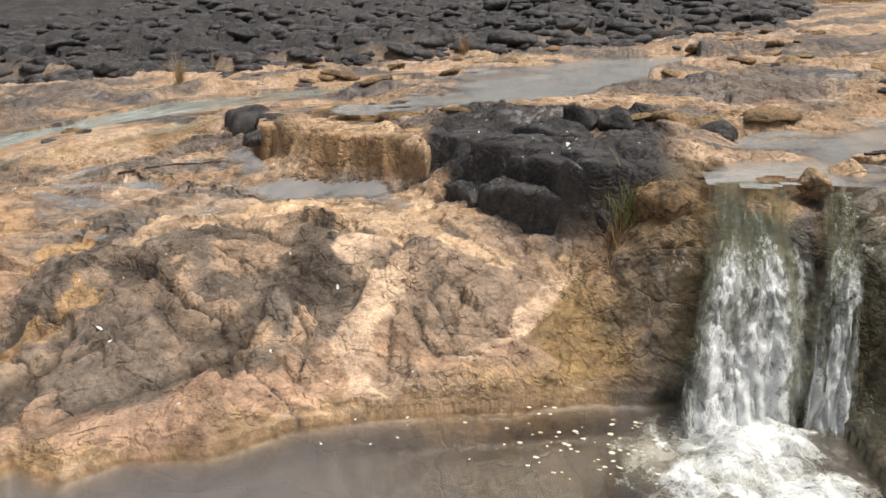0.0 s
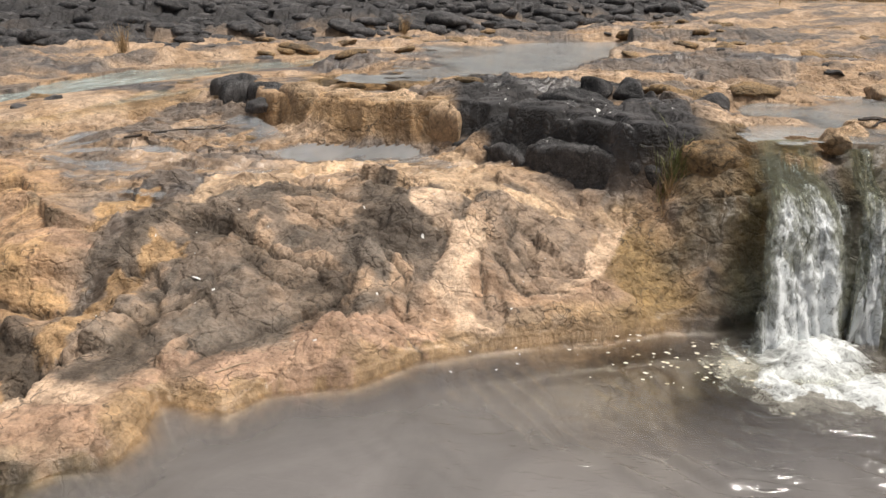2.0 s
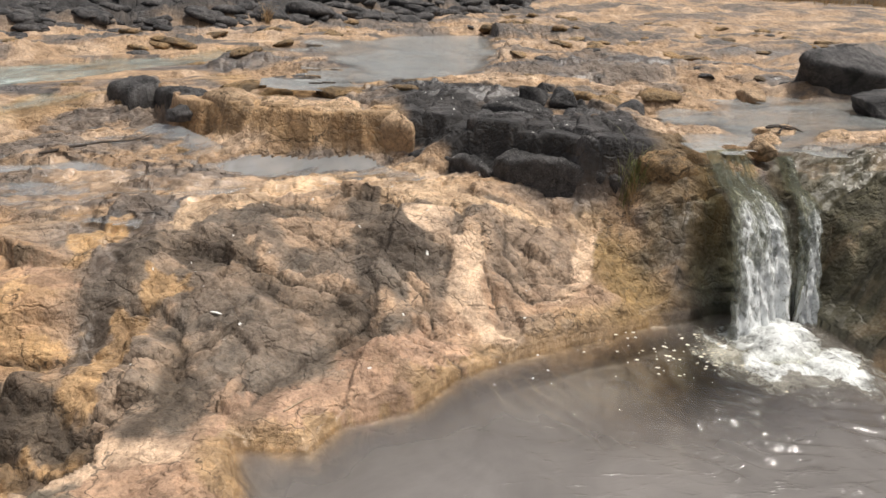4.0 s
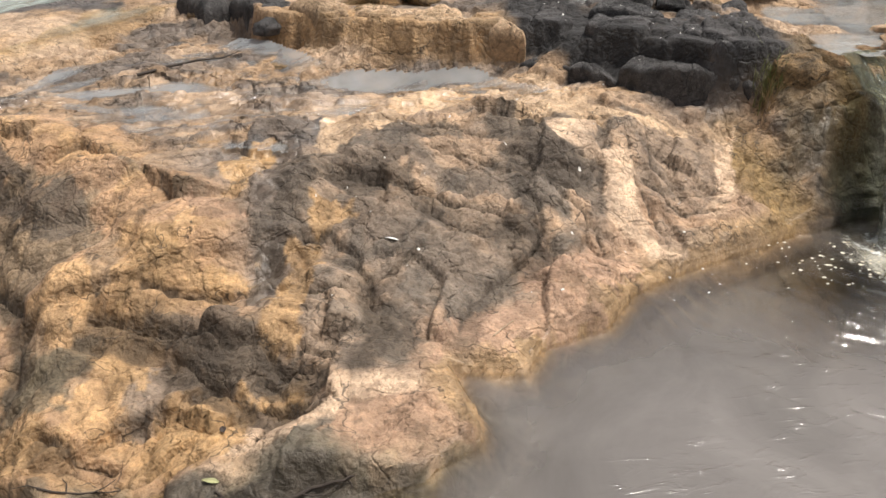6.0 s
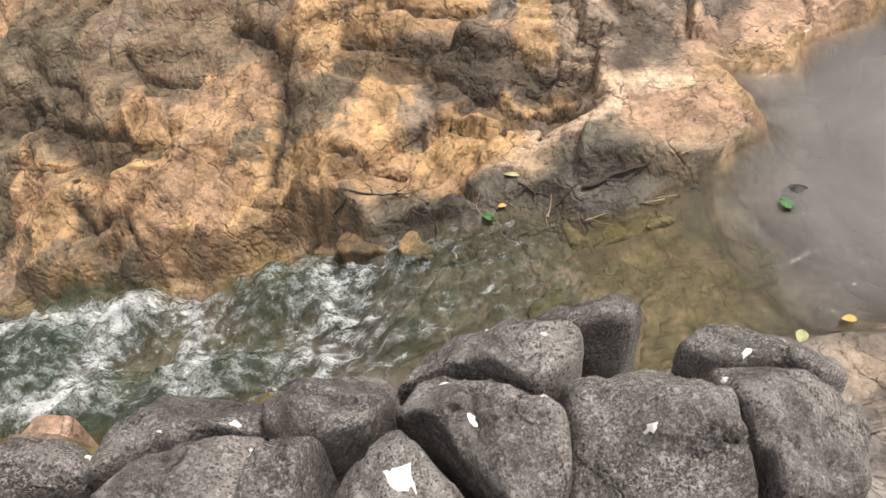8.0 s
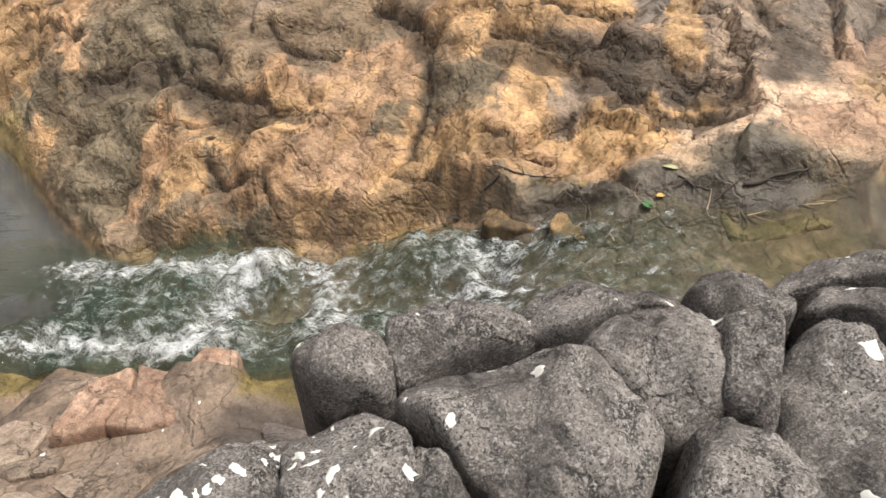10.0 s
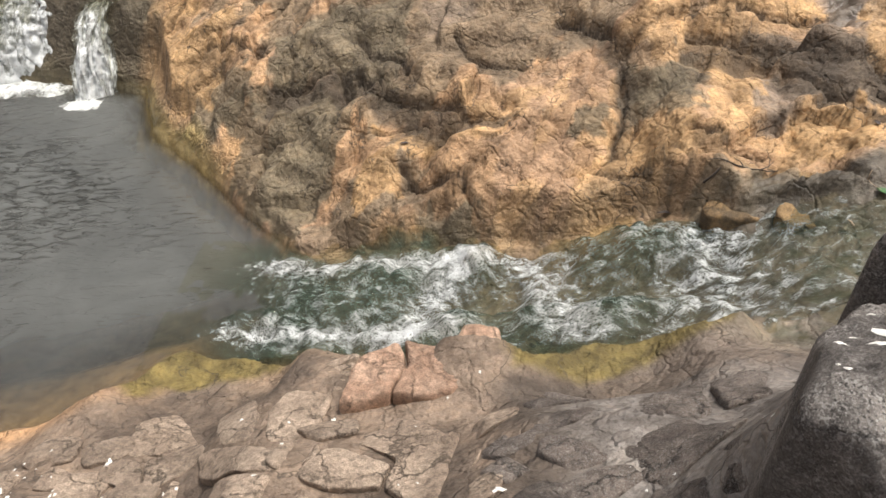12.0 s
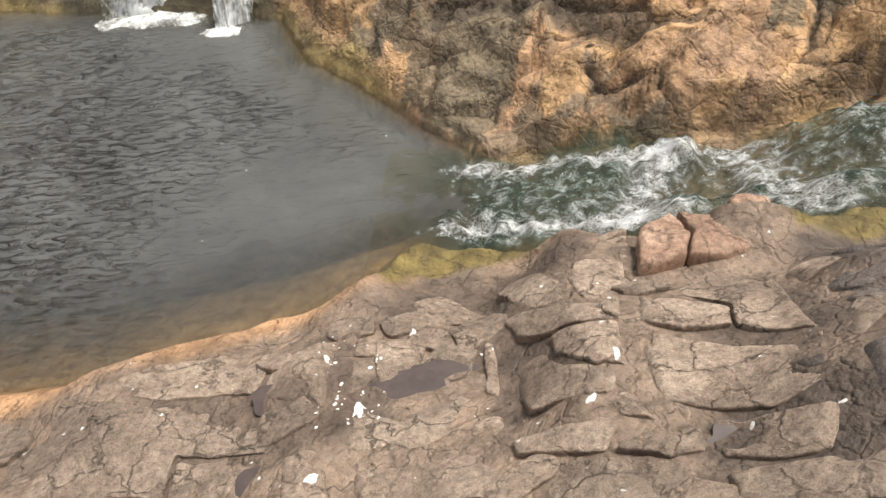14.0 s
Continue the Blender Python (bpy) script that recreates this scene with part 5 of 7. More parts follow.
splash = tagged(new("splash_foam"), "white boiling foam at the foot of the fall", "foam")
for _x, _y, _rx, _ry, _rz in ((0.9, 3.72, 0.46, 0.38, 0.12), (0.74, 3.42, 0.38, 0.36, 0.05), (1.06, 3.38, 0.34, 0.4, 0.05), (0.55, 3.62, 0.24, 0.2, 0.03)):
    _f = foam_mound("froth", "", _x, _y, 0.0, _rx, _ry, _rz, 121 + int(100 * _x))
    _f.parent = splash

# ---------- jointed stones of the near bank ----------
def clip_poly(poly, mx, my, nx, ny):
    """Keep the side of a polygon where (p - m) . n <= 0."""
    out = []
    for (ax, ay), (bx, by) in zip(poly, poly[1:] + poly[:1]):
        da, db = (ax - mx) * nx + (ay - my) * ny, (bx - mx) * nx + (by - my) * ny
        if da <= 0:
            out.append((ax, ay))
        if da * db < 0:
            t = da / (da - db)
            out.append((ax + t * (bx - ax), ay + t * (by - ay)))
    return out


def stone_plan(rows, grow=1.4):
    """Outlines of stones that fit each other: blocks of x, y, half length, half width and turn, cut where they meet."""
    out = []
    reach = lambda r, a: 1 / math.hypot(math.cos(a - radians(r[4])) / r[2], math.sin(a - radians(r[4])) / r[3])
    for k, r in enumerate(rows):
        x, y, rx, ry, turn = r
        poly = []
        for n in range(20):
            a = 6.28319 * n / 20
            c, s = math.cos(a), math.sin(a)
            u, v = rx * grow * math.copysign(abs(c) ** 0.5, c), ry * grow * math.copysign(abs(s) ** 0.5, s)
            poly.append((x + u * math.cos(radians(turn)) - v * math.sin(radians(turn)), y + u * math.sin(radians(turn)) + v * math.cos(radians(turn))))
        for n, o in enumerate(rows):
            d, a = math.hypot(o[0] - x, o[1] - y), math.atan2(o[1] - y, o[0] - x)
            if n != k and d < 2 * (rx + max(o[2], o[3])):
                mine, other = reach(r, a), reach(o, a)
                f = mine / (mine + other)
                poly = clip_poly(poly, x + f * (o[0] - x), y + f * (o[1] - y), o[0] - x, o[1] - y)
        out.append(poly)
    return out


def worn_stone(name, poly, seed, material, parent, z=None, slope=(0.0, 0.0), dome=0.02, edge=0.02, gap=0.006, deep=0.2, rough=1.0):
    """A block with an uneven outline, worn arrises and a rough top; it follows the ground unless it has a height of its own."""
    rng = random.Random(seed)
    ring = []
    for (ax, ay), (bx, by) in zip(poly, poly[1:] + poly[:1]):
        m = max(1, int(math.hypot(bx - ax, by - ay) / 0.022))
        ring += [(ax + (bx - ax) * t / m, ay + (by - ay) * t / m) for t in range(m)]
    for _ in range(1):
        ring = [((p[0] + 2 * q[0] + r[0]) / 4, (p[1] + 2 * q[1] + r[1]) / 4) for p, q, r in zip(ring[-1:] + ring[:-1], ring, ring[1:] + ring[:1])]
    wob = lambda x, y: (0.013 * noise.noise(Vector((x * 9, y * 9, 1.5))) + 0.006 * noise.noise(Vector((x * 37, y * 37, 2.5))), 0.013 * noise.noise(Vector((x * 9, y * 9, 7.5))) + 0.006 * noise.noise(Vector((x * 37, y * 37, 8.5))))
    ring = [(x + wob(x, y)[0], y + wob(x, y)[1]) for x, y in ring]
    m = len(ring)
    cx, cy = sum(p[0] for p in ring) / m, sum(p[1] for p in ring) / m
    span = sum(math.hypot(p[0] - cx, p[1] - cy) for p in ring) / m
    P = np.array(ring)
    fs = [(1.0, -deep), (1.0, -edge), (1 - 0.35 * edge / span, -0.4 * edge), (1 - 0.9 * edge / span, -0.1 * edge)] + [(f, 0.0) for f in np.linspace(0.86, 0.08, max(5, int(span / 0.022)))]
    lift, tx, ty = rng.uniform(-0.008, 0.012) + (0.022 if z is None else 0), rng.uniform(-0.05, 0.05), rng.uniform(-0.06, 0.06)
    base = float(ground_z(np.array(cx), np.array(cy))) if z is None else z
    verts, faces = [], []
    for f, dz in fs:
        sc = f * (1 - gap / span)
        px, py = cx + (P[:, 0] - cx) * sc, cy + (P[:, 1] - cy) * sc
        g = 0.95 * (ground_z(px, py) - base) if z is None else slope[0] * (px - cx) + slope[1] * (py - cy)
        for x, y, h in zip(px, py, g):
            n = 0.5 * noise.noise(Vector((x * 6, y * 6, seed * 1.7))) + 0.35 * noise.noise(Vector((x * 15, y * 15, seed))) + 0.2 * noise.noise(Vector((x * 40, y * 40, 3)))
            ridge = abs(noise.noise(Vector((x * 7 + y * 3, y * 9, seed * 0.9 + 5))))
            verts.append((x - cx, y - cy, h + lift + dz + dome * (1 - f * f) + 0.022 * rough * n - 0.008 * rough * max(0, 0.2 - ridge) / 0.2 * (f > 0.1) + tx * (x - cx) + ty * (y - cy)))
    verts.append((0, 0, lift + dome))
    for level in range(len(fs) - 1):
        for a in range(m):
            b = (a + 1) % m
            faces.append((level * m + a, level * m + b, (level + 1) * m + b, (level + 1) * m + a))
    top = (len(fs) - 1) * m
    faces += [(top + a, top + (a + 1) % m, len(fs) * m) for a in range(m)]
    ob = mesh_from(name, verts, faces, material, parent)
    ob.location = (cx, cy, base)
    return ob


def wedge_boulder(name, outline, seed, material, label, group, top, deep=0.9, edge=0.022, crease=1.0, gap=0.0, grain=1.0, parent=None):
    """A block that fills its outline: creased top, round worn arrises, deep sides."""
    rng = np.random.RandomState(seed)
    ring = []
    for (ax, ay), (bx, by) in zip(outline, outline[1:] + outline[:1]):
        m = max(1, int(math.hypot(bx - ax, by - ay) / 0.011))
        ring += [(ax + (bx - ax) * t / m, ay + (by - ay) * t / m) for t in range(m)]
    P = np.array(ring)
    for _ in range(2):
        P = (np.roll(P, 1, 0) + 2 * P + np.roll(P, -1, 0)) / 4
    P = P + 0.011 * np.stack([fbm(P[:, 0], P[:, 1], 0.07, 3, 5), fbm(P[:, 0], P[:, 1], 0.07, 3, 6)], -1)
    c = P.mean(0)
    span = np.hypot(*(P - c).T).mean()
    P = c + (P - c) * (1 - gap / span)
    ang, start, fall = rng.uniform(0, 6.28, 7), rng.uniform(-0.15, 0.6, 7), rng.uniform(0.1, 0.55, 7)
    inner = np.linspace(0.84, 0.06, max(7, int(span / 0.012)))
    fs = [(1.0, -deep), (1.0, -2.2 * edge), (1 - 0.08 * edge / span, -1.2 * edge), (1 - 0.24 * edge / span, -0.62 * edge), (1 - 0.5 * edge / span, -0.26 * edge), (1 - 0.85 * edge / span, -0.08 * edge)]
    fs += [(f / 0.84 * (1 - 1.3 * edge / span), 0.0) for f in inner]
    rows = []
    for f, dz in fs:
        q = c + (P - c) * f
        x, y = q[:, 0], q[:, 1]
        h = top(x, y) + dz
        cut = np.zeros(len(q))
        for a, o, k in zip(ang, start, fall):
            cut = np.minimum(cut, -crease * k * span * np.clip(((x - c[0]) * np.cos(a) + (y - c[1]) * np.sin(a)) / span - o, 0, 9))
        rift = np.exp(-np.abs(fbm(x + 3 * seed, y, 0.16, 3, 19)) / 0.035) * smooth(-0.1, 0.3, fbm(x, y, 0.2, 2, 23))
        h = h + np.maximum(cut, -0.16) + grain * (0.02 * fbm(x, y, 0.12, 4, seed) + 0.012 * np.abs(fbm(x, y, 0.05, 3, seed + 7)) - 0.014 * rift + 0.003 * fbm(x, y, 0.014, 2, seed + 9))
        rows.append(np.stack([x, y, h], -1))
    m = len(P)
    mid = rows[-1].mean(0)
    verts = np.concatenate(rows + [mid[None]]) - np.array((c[0], c[1], 0))
    faces = [(l * m + a, l * m + (a + 1) % m, (l + 1) * m + (a + 1) % m, (l + 1) * m + a) for l in range(len(fs) - 1) for a in range(m)]
    last = (len(fs) - 1) * m
    faces += [(last + a, last + (a + 1) % m, len(fs) * m) for a in range(m)]
    ob = mesh_from(name, verts.tolist(), faces, material, parent)
    ob.location = (c[0], c[1], 0)
    return tagged(ob, label, "rock", group) if label else ob


# ---------- the dark ledge ----------
def ledge_block(outline, top, material, label, deep=0.5, edge=0.03, crease=0.5):
    seed = int(1000 * abs(outline[0][0]) + 100 * outline[0][1])
    cx, cy = np.mean(outline, 0)
    return wedge_boulder("ledge_rock", outline, seed, material, label, "ledge rocks", lambda x, y: top + 0.08 * (y - cy), deep, edge, crease, -0.006, 1.3)


# the black face and the blocks on top of it
for _top, _outline in ((0.8, [(-0.42, 4.97), (-0.2, 4.88), (0.05, 4.8), (0.3, 4.74), (0.42, 4.9), (0.3, 5.1), (0, 5.2), (-0.3, 5.25), (-0.5, 5.12)]), (0.7, [(-1.02, 5.66), (-0.76, 5.4), (-0.52, 5.1), (-0.44, 5.2), (-0.35, 5.4), (-0.6, 5.65), (-0.9, 5.85)]),
                       (0.95, [(-0.62, 5.5), (-0.4, 5.26), (-0.12, 5.2), (0.02, 5.3), (-0.1, 5.6), (-0.45, 5.7)]), (0.96, [(-0.02, 5.2), (0.14, 5.06), (0.3, 5.1), (0.28, 5.34), (0.08, 5.42)]), (0.92, [(0.3, 5.06), (0.46, 4.96), (0.62, 5.06), (0.58, 5.26), (0.36, 5.3)]),
                       (0.88, [(-1.0, 5.95), (-0.75, 5.66), (-0.5, 5.72), (-0.45, 5.95), (-0.7, 6.1)]), (1.0, [(-0.4, 5.95), (-0.2, 5.72), (0.05, 5.66), (0.16, 5.84), (0.0, 6.1), (-0.25, 6.12)]), (0.98, [(0.12, 5.6), (0.35, 5.42), (0.55, 5.5), (0.5, 5.75), (0.25, 5.82)])):
    ledge_block(_outline, _top, DARK_STONE, "black angular basalt block of the ledge")
# rusty rock between the ledge and the fall
for _top, _outline in ((0.88, [(0.4, 4.72), (0.56, 4.6), (0.8, 4.58), (0.86, 4.8), (0.62, 4.96), (0.42, 4.92)]), (0.66, [(0.44, 4.6), (0.62, 4.47), (0.8, 4.46), (0.84, 4.6), (0.6, 4.72)]), (0.9, [(0.64, 5.04), (0.82, 4.9), (0.94, 5.0), (0.9, 5.2), (0.7, 5.26)]), (0.42, [(0.5, 4.5), (0.62, 4.38), (0.78, 4.38), (0.8, 4.5), (0.62, 4.58)])):
    ledge_block(_outline, _top, BROWN_STONE, "rusty brown broken rock beside the fall", 0.5, 0.035, 0.8)
for n, (x, y, z, size, turn, mat) in enumerate([(0.06, 6.1, 0.98, (0.17, 0.15, 0.14), 0, DARK_STONE), (0.3, 6.05, 0.98, (0.15, 0.14, 0.13), 40, DARK_STONE), (0.6, 5.5, 0.87, (0.17, 0.12, 0.1), 50, BROWN_STONE), (-1.0, 6.2, 0.82, (0.3, 0.16, 0.1), 15, BROWN_STONE), (0.95, 6.2, 0.9, (0.2, 0.14, 0.1), 5, LAVA_STONE)]):
    place_boulder("ledge_rock", x, y, z, size, 200 + n, mat, "small dark rounded rock on the ledge" if mat is not BROWN_STONE else "rusty brown rock on the ledge", turn, "ledge rocks", planes=14, rounding=0.02, rough=0.06)

PITS = [(-6.4, 1.42, 0.16, 0.085), (-6.28, 1.53, 0.12, 0.05), (-6.88, 1.51, 0.1, 0.065), (-6.92, 1.12, 0.07, 0.09), (-5.49, 0.87, 0.06, 0.045)]
CREVICES = [[(-6.64, 1.8), (-6.66, 1.5), (-6.66, 1.2), (-6.6, 0.95)], [(-5.56, 1.62), (-5.62, 1.4), (-5.67, 1.1), (-5.62, 0.95)], [(-6.02, 1.66), (-6.03, 1.4), (-6.05, 1.15)], [(-5.0, 1.6), (-5.08, 1.2), (-5.2, 0.9), (-5.3, 0.72)], [(-6.7, 1.16), (-6.4, 1.12), (-6.1, 1.13), (-5.85, 1.06)]]


def bank_top(x, y):
    """Top of the jointed bank: the smooth ground with the hollows of its puddles."""
    h = bank_level(x, y)
    for qx, qy, rx, ry in PITS:
        h = h - 0.05 * np.exp(-np.hypot((x - qx) / rx, (y - qy) / ry) ** 4)
    for line in CREVICES:
        d, _ = line_dist(x, y, line)
        h = h - 0.085 * np.exp(-(d / 0.03) ** 2)
    return h


def bank_level(x, y):
    soft = sum(ground_z(x + dx, y + dy) for dx in (-0.05, 0.05) for dy in (-0.05, 0.05)) / 4
    return soft + 0.024


def bank_stones(*outlines):
    for k, outline in enumerate(outlines):
        cx, cy = np.mean(outline, 0)
        rng = random.Random(int(1000 * abs(cx) + 77 * cy))
        tx, ty, up = rng.uniform(-0.05, 0.05), rng.uniform(-0.05, 0.03), rng.uniform(-0.006, 0.008)
        dark = cx > -5.36 and cy < 1.2 or cx > -4.95
        wedge_boulder("stone", outline, rng.randrange(999), BROWN_BANK if dark else BANK_STONE, "", "", lambda x, y: bank_top(x, y) + up + tx * (x - cx) + ty * (y - cy), 0.16, 0.008 + 0.008 * dark, 0.28 + 0.5 * dark, 0.004, 0.45 + 0.4 * dark, GROUND)


bank_stones(
            [(-8.21, 1.82), (-7.4, 1.57), (-7.13, 1.61), (-6.93, 1.44), (-6.72, 1.28), (-6.89, 1.26), (-7.07, 1.31), (-7.27, 1.33), (-7.27, 1.15), (-7.87, 1.23)],
            [(-7.76, 1.73), (-7.47, 1.83), (-7.19, 1.88), (-6.96, 1.73), (-7.0, 1.57), (-7.13, 1.62), (-7.37, 1.6)],
            [(-6.95, 1.71), (-6.76, 1.78), (-6.67, 1.76), (-6.68, 1.59), (-6.76, 1.47), (-6.96, 1.46)],
            [(-6.66, 1.43), (-6.56, 1.3), (-6.44, 1.28), (-6.28, 1.41), (-6.12, 1.35), (-6.06, 1.2), (-6.33, 1.14), (-6.54, 1.12), (-6.65, 1.2)],
            [(-6.59, 1.11), (-6.33, 1.11), (-6.06, 1.08), (-6.1, 0.92), (-6.14, 0.84), (-6.58, 0.98)],
            [(-6.53, 1.74), (-6.3, 1.73), (-6.35, 1.57), (-6.4, 1.53), (-6.52, 1.51)],
            [(-6.28, 1.66), (-6.22, 1.69), (-6.11, 1.63), (-6.17, 1.48), (-6.23, 1.46), (-6.35, 1.57)])
bank_stones(
            [(-6.09, 1.66), (-6.0, 1.65), (-6.0, 1.49), (-6.05, 1.32), (-6.12, 1.37)],
            [(-6.0, 1.48), (-5.9, 1.46), (-5.86, 1.31), (-5.71, 1.19), (-5.76, 1.1), (-5.93, 1.15), (-5.99, 1.17), (-6.02, 1.34)],
            [(-5.87, 1.53), (-5.64, 1.46), (-5.66, 1.28), (-5.78, 1.25), (-5.87, 1.42)],
            [(-6.37, 2.05), (-6.24, 2.15), (-6.04, 1.86), (-6.07, 1.79), (-6.3, 1.8), (-6.35, 1.87)],
            [(-6.03, 1.76), (-5.78, 1.67), (-5.62, 1.57), (-5.63, 1.47), (-5.87, 1.54), (-5.96, 1.6)],
            [(-6.0, 2.0), (-5.9, 2.16), (-5.76, 1.82), (-5.78, 1.69), (-5.94, 1.73)],
            [(-5.68, 1.95), (-5.49, 1.91), (-5.54, 1.71), (-5.61, 1.61), (-5.72, 1.67), (-5.74, 1.86)],
            [(-5.58, 1.53), (-5.44, 1.58), (-5.26, 1.46), (-5.29, 1.36), (-5.47, 1.37), (-5.57, 1.44)])
bank_stones(
            [(-5.56, 1.38), (-5.4, 1.3), (-5.13, 1.11), (-5.2, 0.96), (-5.29, 0.94), (-5.36, 0.93), (-5.62, 1.05), (-5.63, 1.19)],
            [(-5.34, 1.8), (-5.16, 1.7), (-5.03, 1.52), (-4.96, 1.42), (-5.09, 1.17), (-5.28, 1.35), (-5.25, 1.5), (-5.42, 1.63)],
            [(-5.75, 0.93), (-5.65, 0.95), (-5.56, 0.92), (-5.58, 0.83), (-5.69, 0.84), (-5.81, 0.9)],
            [(-6.08, 1.06), (-6.0, 1.13), (-5.92, 1.04), (-5.85, 1.05), (-5.77, 0.98), (-5.82, 0.9), (-5.97, 0.95), (-6.06, 0.99)],
            [(-5.91, 0.91), (-5.67, 0.83), (-5.62, 0.76), (-5.7, 0.7), (-6.08, 0.82), (-6.08, 0.94)],
            [(-5.53, 0.94), (-5.35, 0.9), (-5.25, 0.86), (-5.3, 0.73), (-5.42, 0.75), (-5.56, 0.8)],
            [(-5.12, 1.03), (-5.02, 1.04), (-5.17, 0.79), (-5.24, 0.87)],
            [(-5.31, 0.71), (-5.23, 0.69), (-5.31, 0.54), (-5.59, 0.66), (-5.57, 0.75), (-5.43, 0.74)],
            [(-7.27, 1.15), (-7.26, 1.31), (-7.07, 1.28), (-7.0, 1.18), (-7.03, 1.1)],
            [(-6.84, 1.21), (-6.69, 1.2), (-6.66, 0.99), (-6.83, 1.02)])
bank_stones(
            [(-4.23, 1.63), (-4.05, 1.6), (-4.17, 1.36), (-4.29, 1.38)],
            [(-4.43, 1.12), (-4.46, 1.02), (-4.45, 0.89), (-4.46, 0.8), (-4.53, 0.92)],
            [(-4.57, 1.12), (-4.51, 1.01), (-4.55, 0.88), (-4.59, 0.87), (-4.68, 0.92)],
            [(-4.53, 0.88), (-4.48, 0.83), (-4.46, 0.74), (-4.47, 0.72), (-4.55, 0.84)],
            [(-4.74, 1.22), (-4.57, 1.21), (-4.55, 1.16), (-4.68, 1.09), (-4.76, 1.09)],
            [(-4.82, 1.4), (-4.68, 1.34), (-4.63, 1.24), (-4.75, 1.2), (-4.83, 1.31)],
            [(-4.91, 1.35), (-4.84, 1.25), (-4.93, 1.2), (-5.0, 1.3)],
            [(-4.5, 1.56), (-4.23, 1.65), (-4.33, 1.35), (-4.53, 1.32), (-4.62, 1.38)])


def fill_stones():
    """Smaller blocks where the bank's large slabs leave room."""
    rng = random.Random(8)
    taken = [o.location.xy.copy() for o in bpy.data.objects if o.name.startswith("stone")]
    size = [max(o.dimensions.x, o.dimensions.y) for o in bpy.data.objects if o.name.startswith("stone")]
    rows = []
    for _ in range(1500):
        x, y = rng.uniform(-8.2, -4.5), rng.uniform(0.55, 2.05)
        r = (x, y, rng.uniform(0.08, 0.19), rng.uniform(0.045, 0.09), rng.uniform(-45, 35))
        free = all(math.hypot(x - t.x, y - t.y) > 0.36 * w + r[3] for t, w in zip(taken, size)) and all(math.hypot(x - q[0], y - q[1]) > 0.8 * (q[3] + r[2]) for q in rows)
        if free and y < np.interp(x, [-8, -7.4, -6.8, -6.4, -5.9, -5.6, -5.45, -4.7, -4.5], [1.6, 1.8, 1.82, 1.98, 1.93, 1.9, 1.72, 1.68, 1.75]):
            rows.append(r)
    bank_stones(*[poly for poly in stone_plan(rows, 1.15) if len(poly) > 2])


bpy.context.view_layer.update()
fill_stones()

# pink rock over the rapids, with its worn ribs
pink_rock = tagged(new("pink_rock"), "pink and ochre cracked rock above the rapids", "rock")
for _k, (_top, _outline) in enumerate(((-0.43, [(-5.47, 1.8), (-5.4, 2.04), (-5.24, 2.11), (-5.22, 1.95), (-5.28, 1.82)]), (-0.42, [(-5.22, 2.11), (-5.06, 2.06), (-4.95, 1.86), (-5.1, 1.8), (-5.27, 1.82), (-5.21, 1.95)]), (-0.4, [(-5.03, 2.08), (-4.98, 2.15), (-4.84, 2.13), (-4.84, 1.98), (-4.95, 1.9), (-5.04, 2.02)]), (-0.46, [(-4.93, 1.88), (-4.82, 1.96), (-4.68, 1.9), (-4.72, 1.74), (-4.92, 1.74)]))):
    wedge_boulder("block", _outline, 60 + _k, PINK_STONE, "", "", lambda x, y, _top=_top: _top - 0.08 * (y - 1.95), 0.45, 0.02, 0.4, -0.004, 0.9, pink_rock)
for k in range(5):
    worn_stone("rib", stone_plan([(-5.53 - 0.012 * k, 2.11 - 0.045 * k, 0.12, 0.022, 16 - 3 * k)], 1.0)[0], 70 + k, BANK_STONE, pink_rock, -0.6 + 0.012 * k, (0.25, 0.0), 0.006, 0.012, 0.002, 0.3, 0.4)

# ochre rock face of the ledge
for _k, (_top, _outline) in enumerate(((0.9, [(-2.62, 6.78), (-2.42, 6.48), (-2.16, 6.36), (-2.12, 6.6), (-2.3, 6.9)]), (0.88, [(-2.14, 6.36), (-1.92, 6.2), (-1.74, 6.14), (-1.7, 6.45), (-1.95, 6.68), (-2.12, 6.6)]), (0.9, [(-1.73, 6.12), (-1.5, 5.96), (-1.32, 5.94), (-1.3, 6.3), (-1.5, 6.5), (-1.7, 6.45)]),
                                     (0.88, [(-1.31, 5.92), (-1.12, 5.82), (-0.98, 5.7), (-0.9, 5.9), (-1.0, 6.25), (-1.28, 6.3)]), (0.82, [(-3.1, 7.4), (-2.85, 6.95), (-2.62, 6.76), (-2.4, 6.95), (-2.7, 7.4)]), (0.84, [(-3.55, 7.6), (-3.3, 7.3), (-3.1, 7.36), (-3.05, 7.7), (-3.4, 7.9)]))):
    ledge_block(_outline, _top, ORANGE_STONE if _k < 4 else DARK_STONE, "ochre-stained rock block of the ledge face" if _k < 4 else "dark wet rock block at the ledge corner", 0.55, 0.07, 0.5)

# near dark boulders, wedged together
def near_top(x, y):
    """The common surface of the wedged boulders: level in front, falling away behind."""
    return 1.025 + 0.03 * smooth(-4.2, -3.6, x) - 0.5 * np.clip(y - 0.95, 0, 1) - 0.3 * np.clip(x + 3.2, 0, 1)


def near_stones(label, *outlines):
    for outline in outlines:
        seed = int(1000 * abs(outline[0][0]) + 100 * outline[0][1])
        wedge_boulder("near_boulder", outline, seed, NEAR_STONE, label, "near boulders", near_top, gap=-0.008, grain=1.7, crease=1.5)


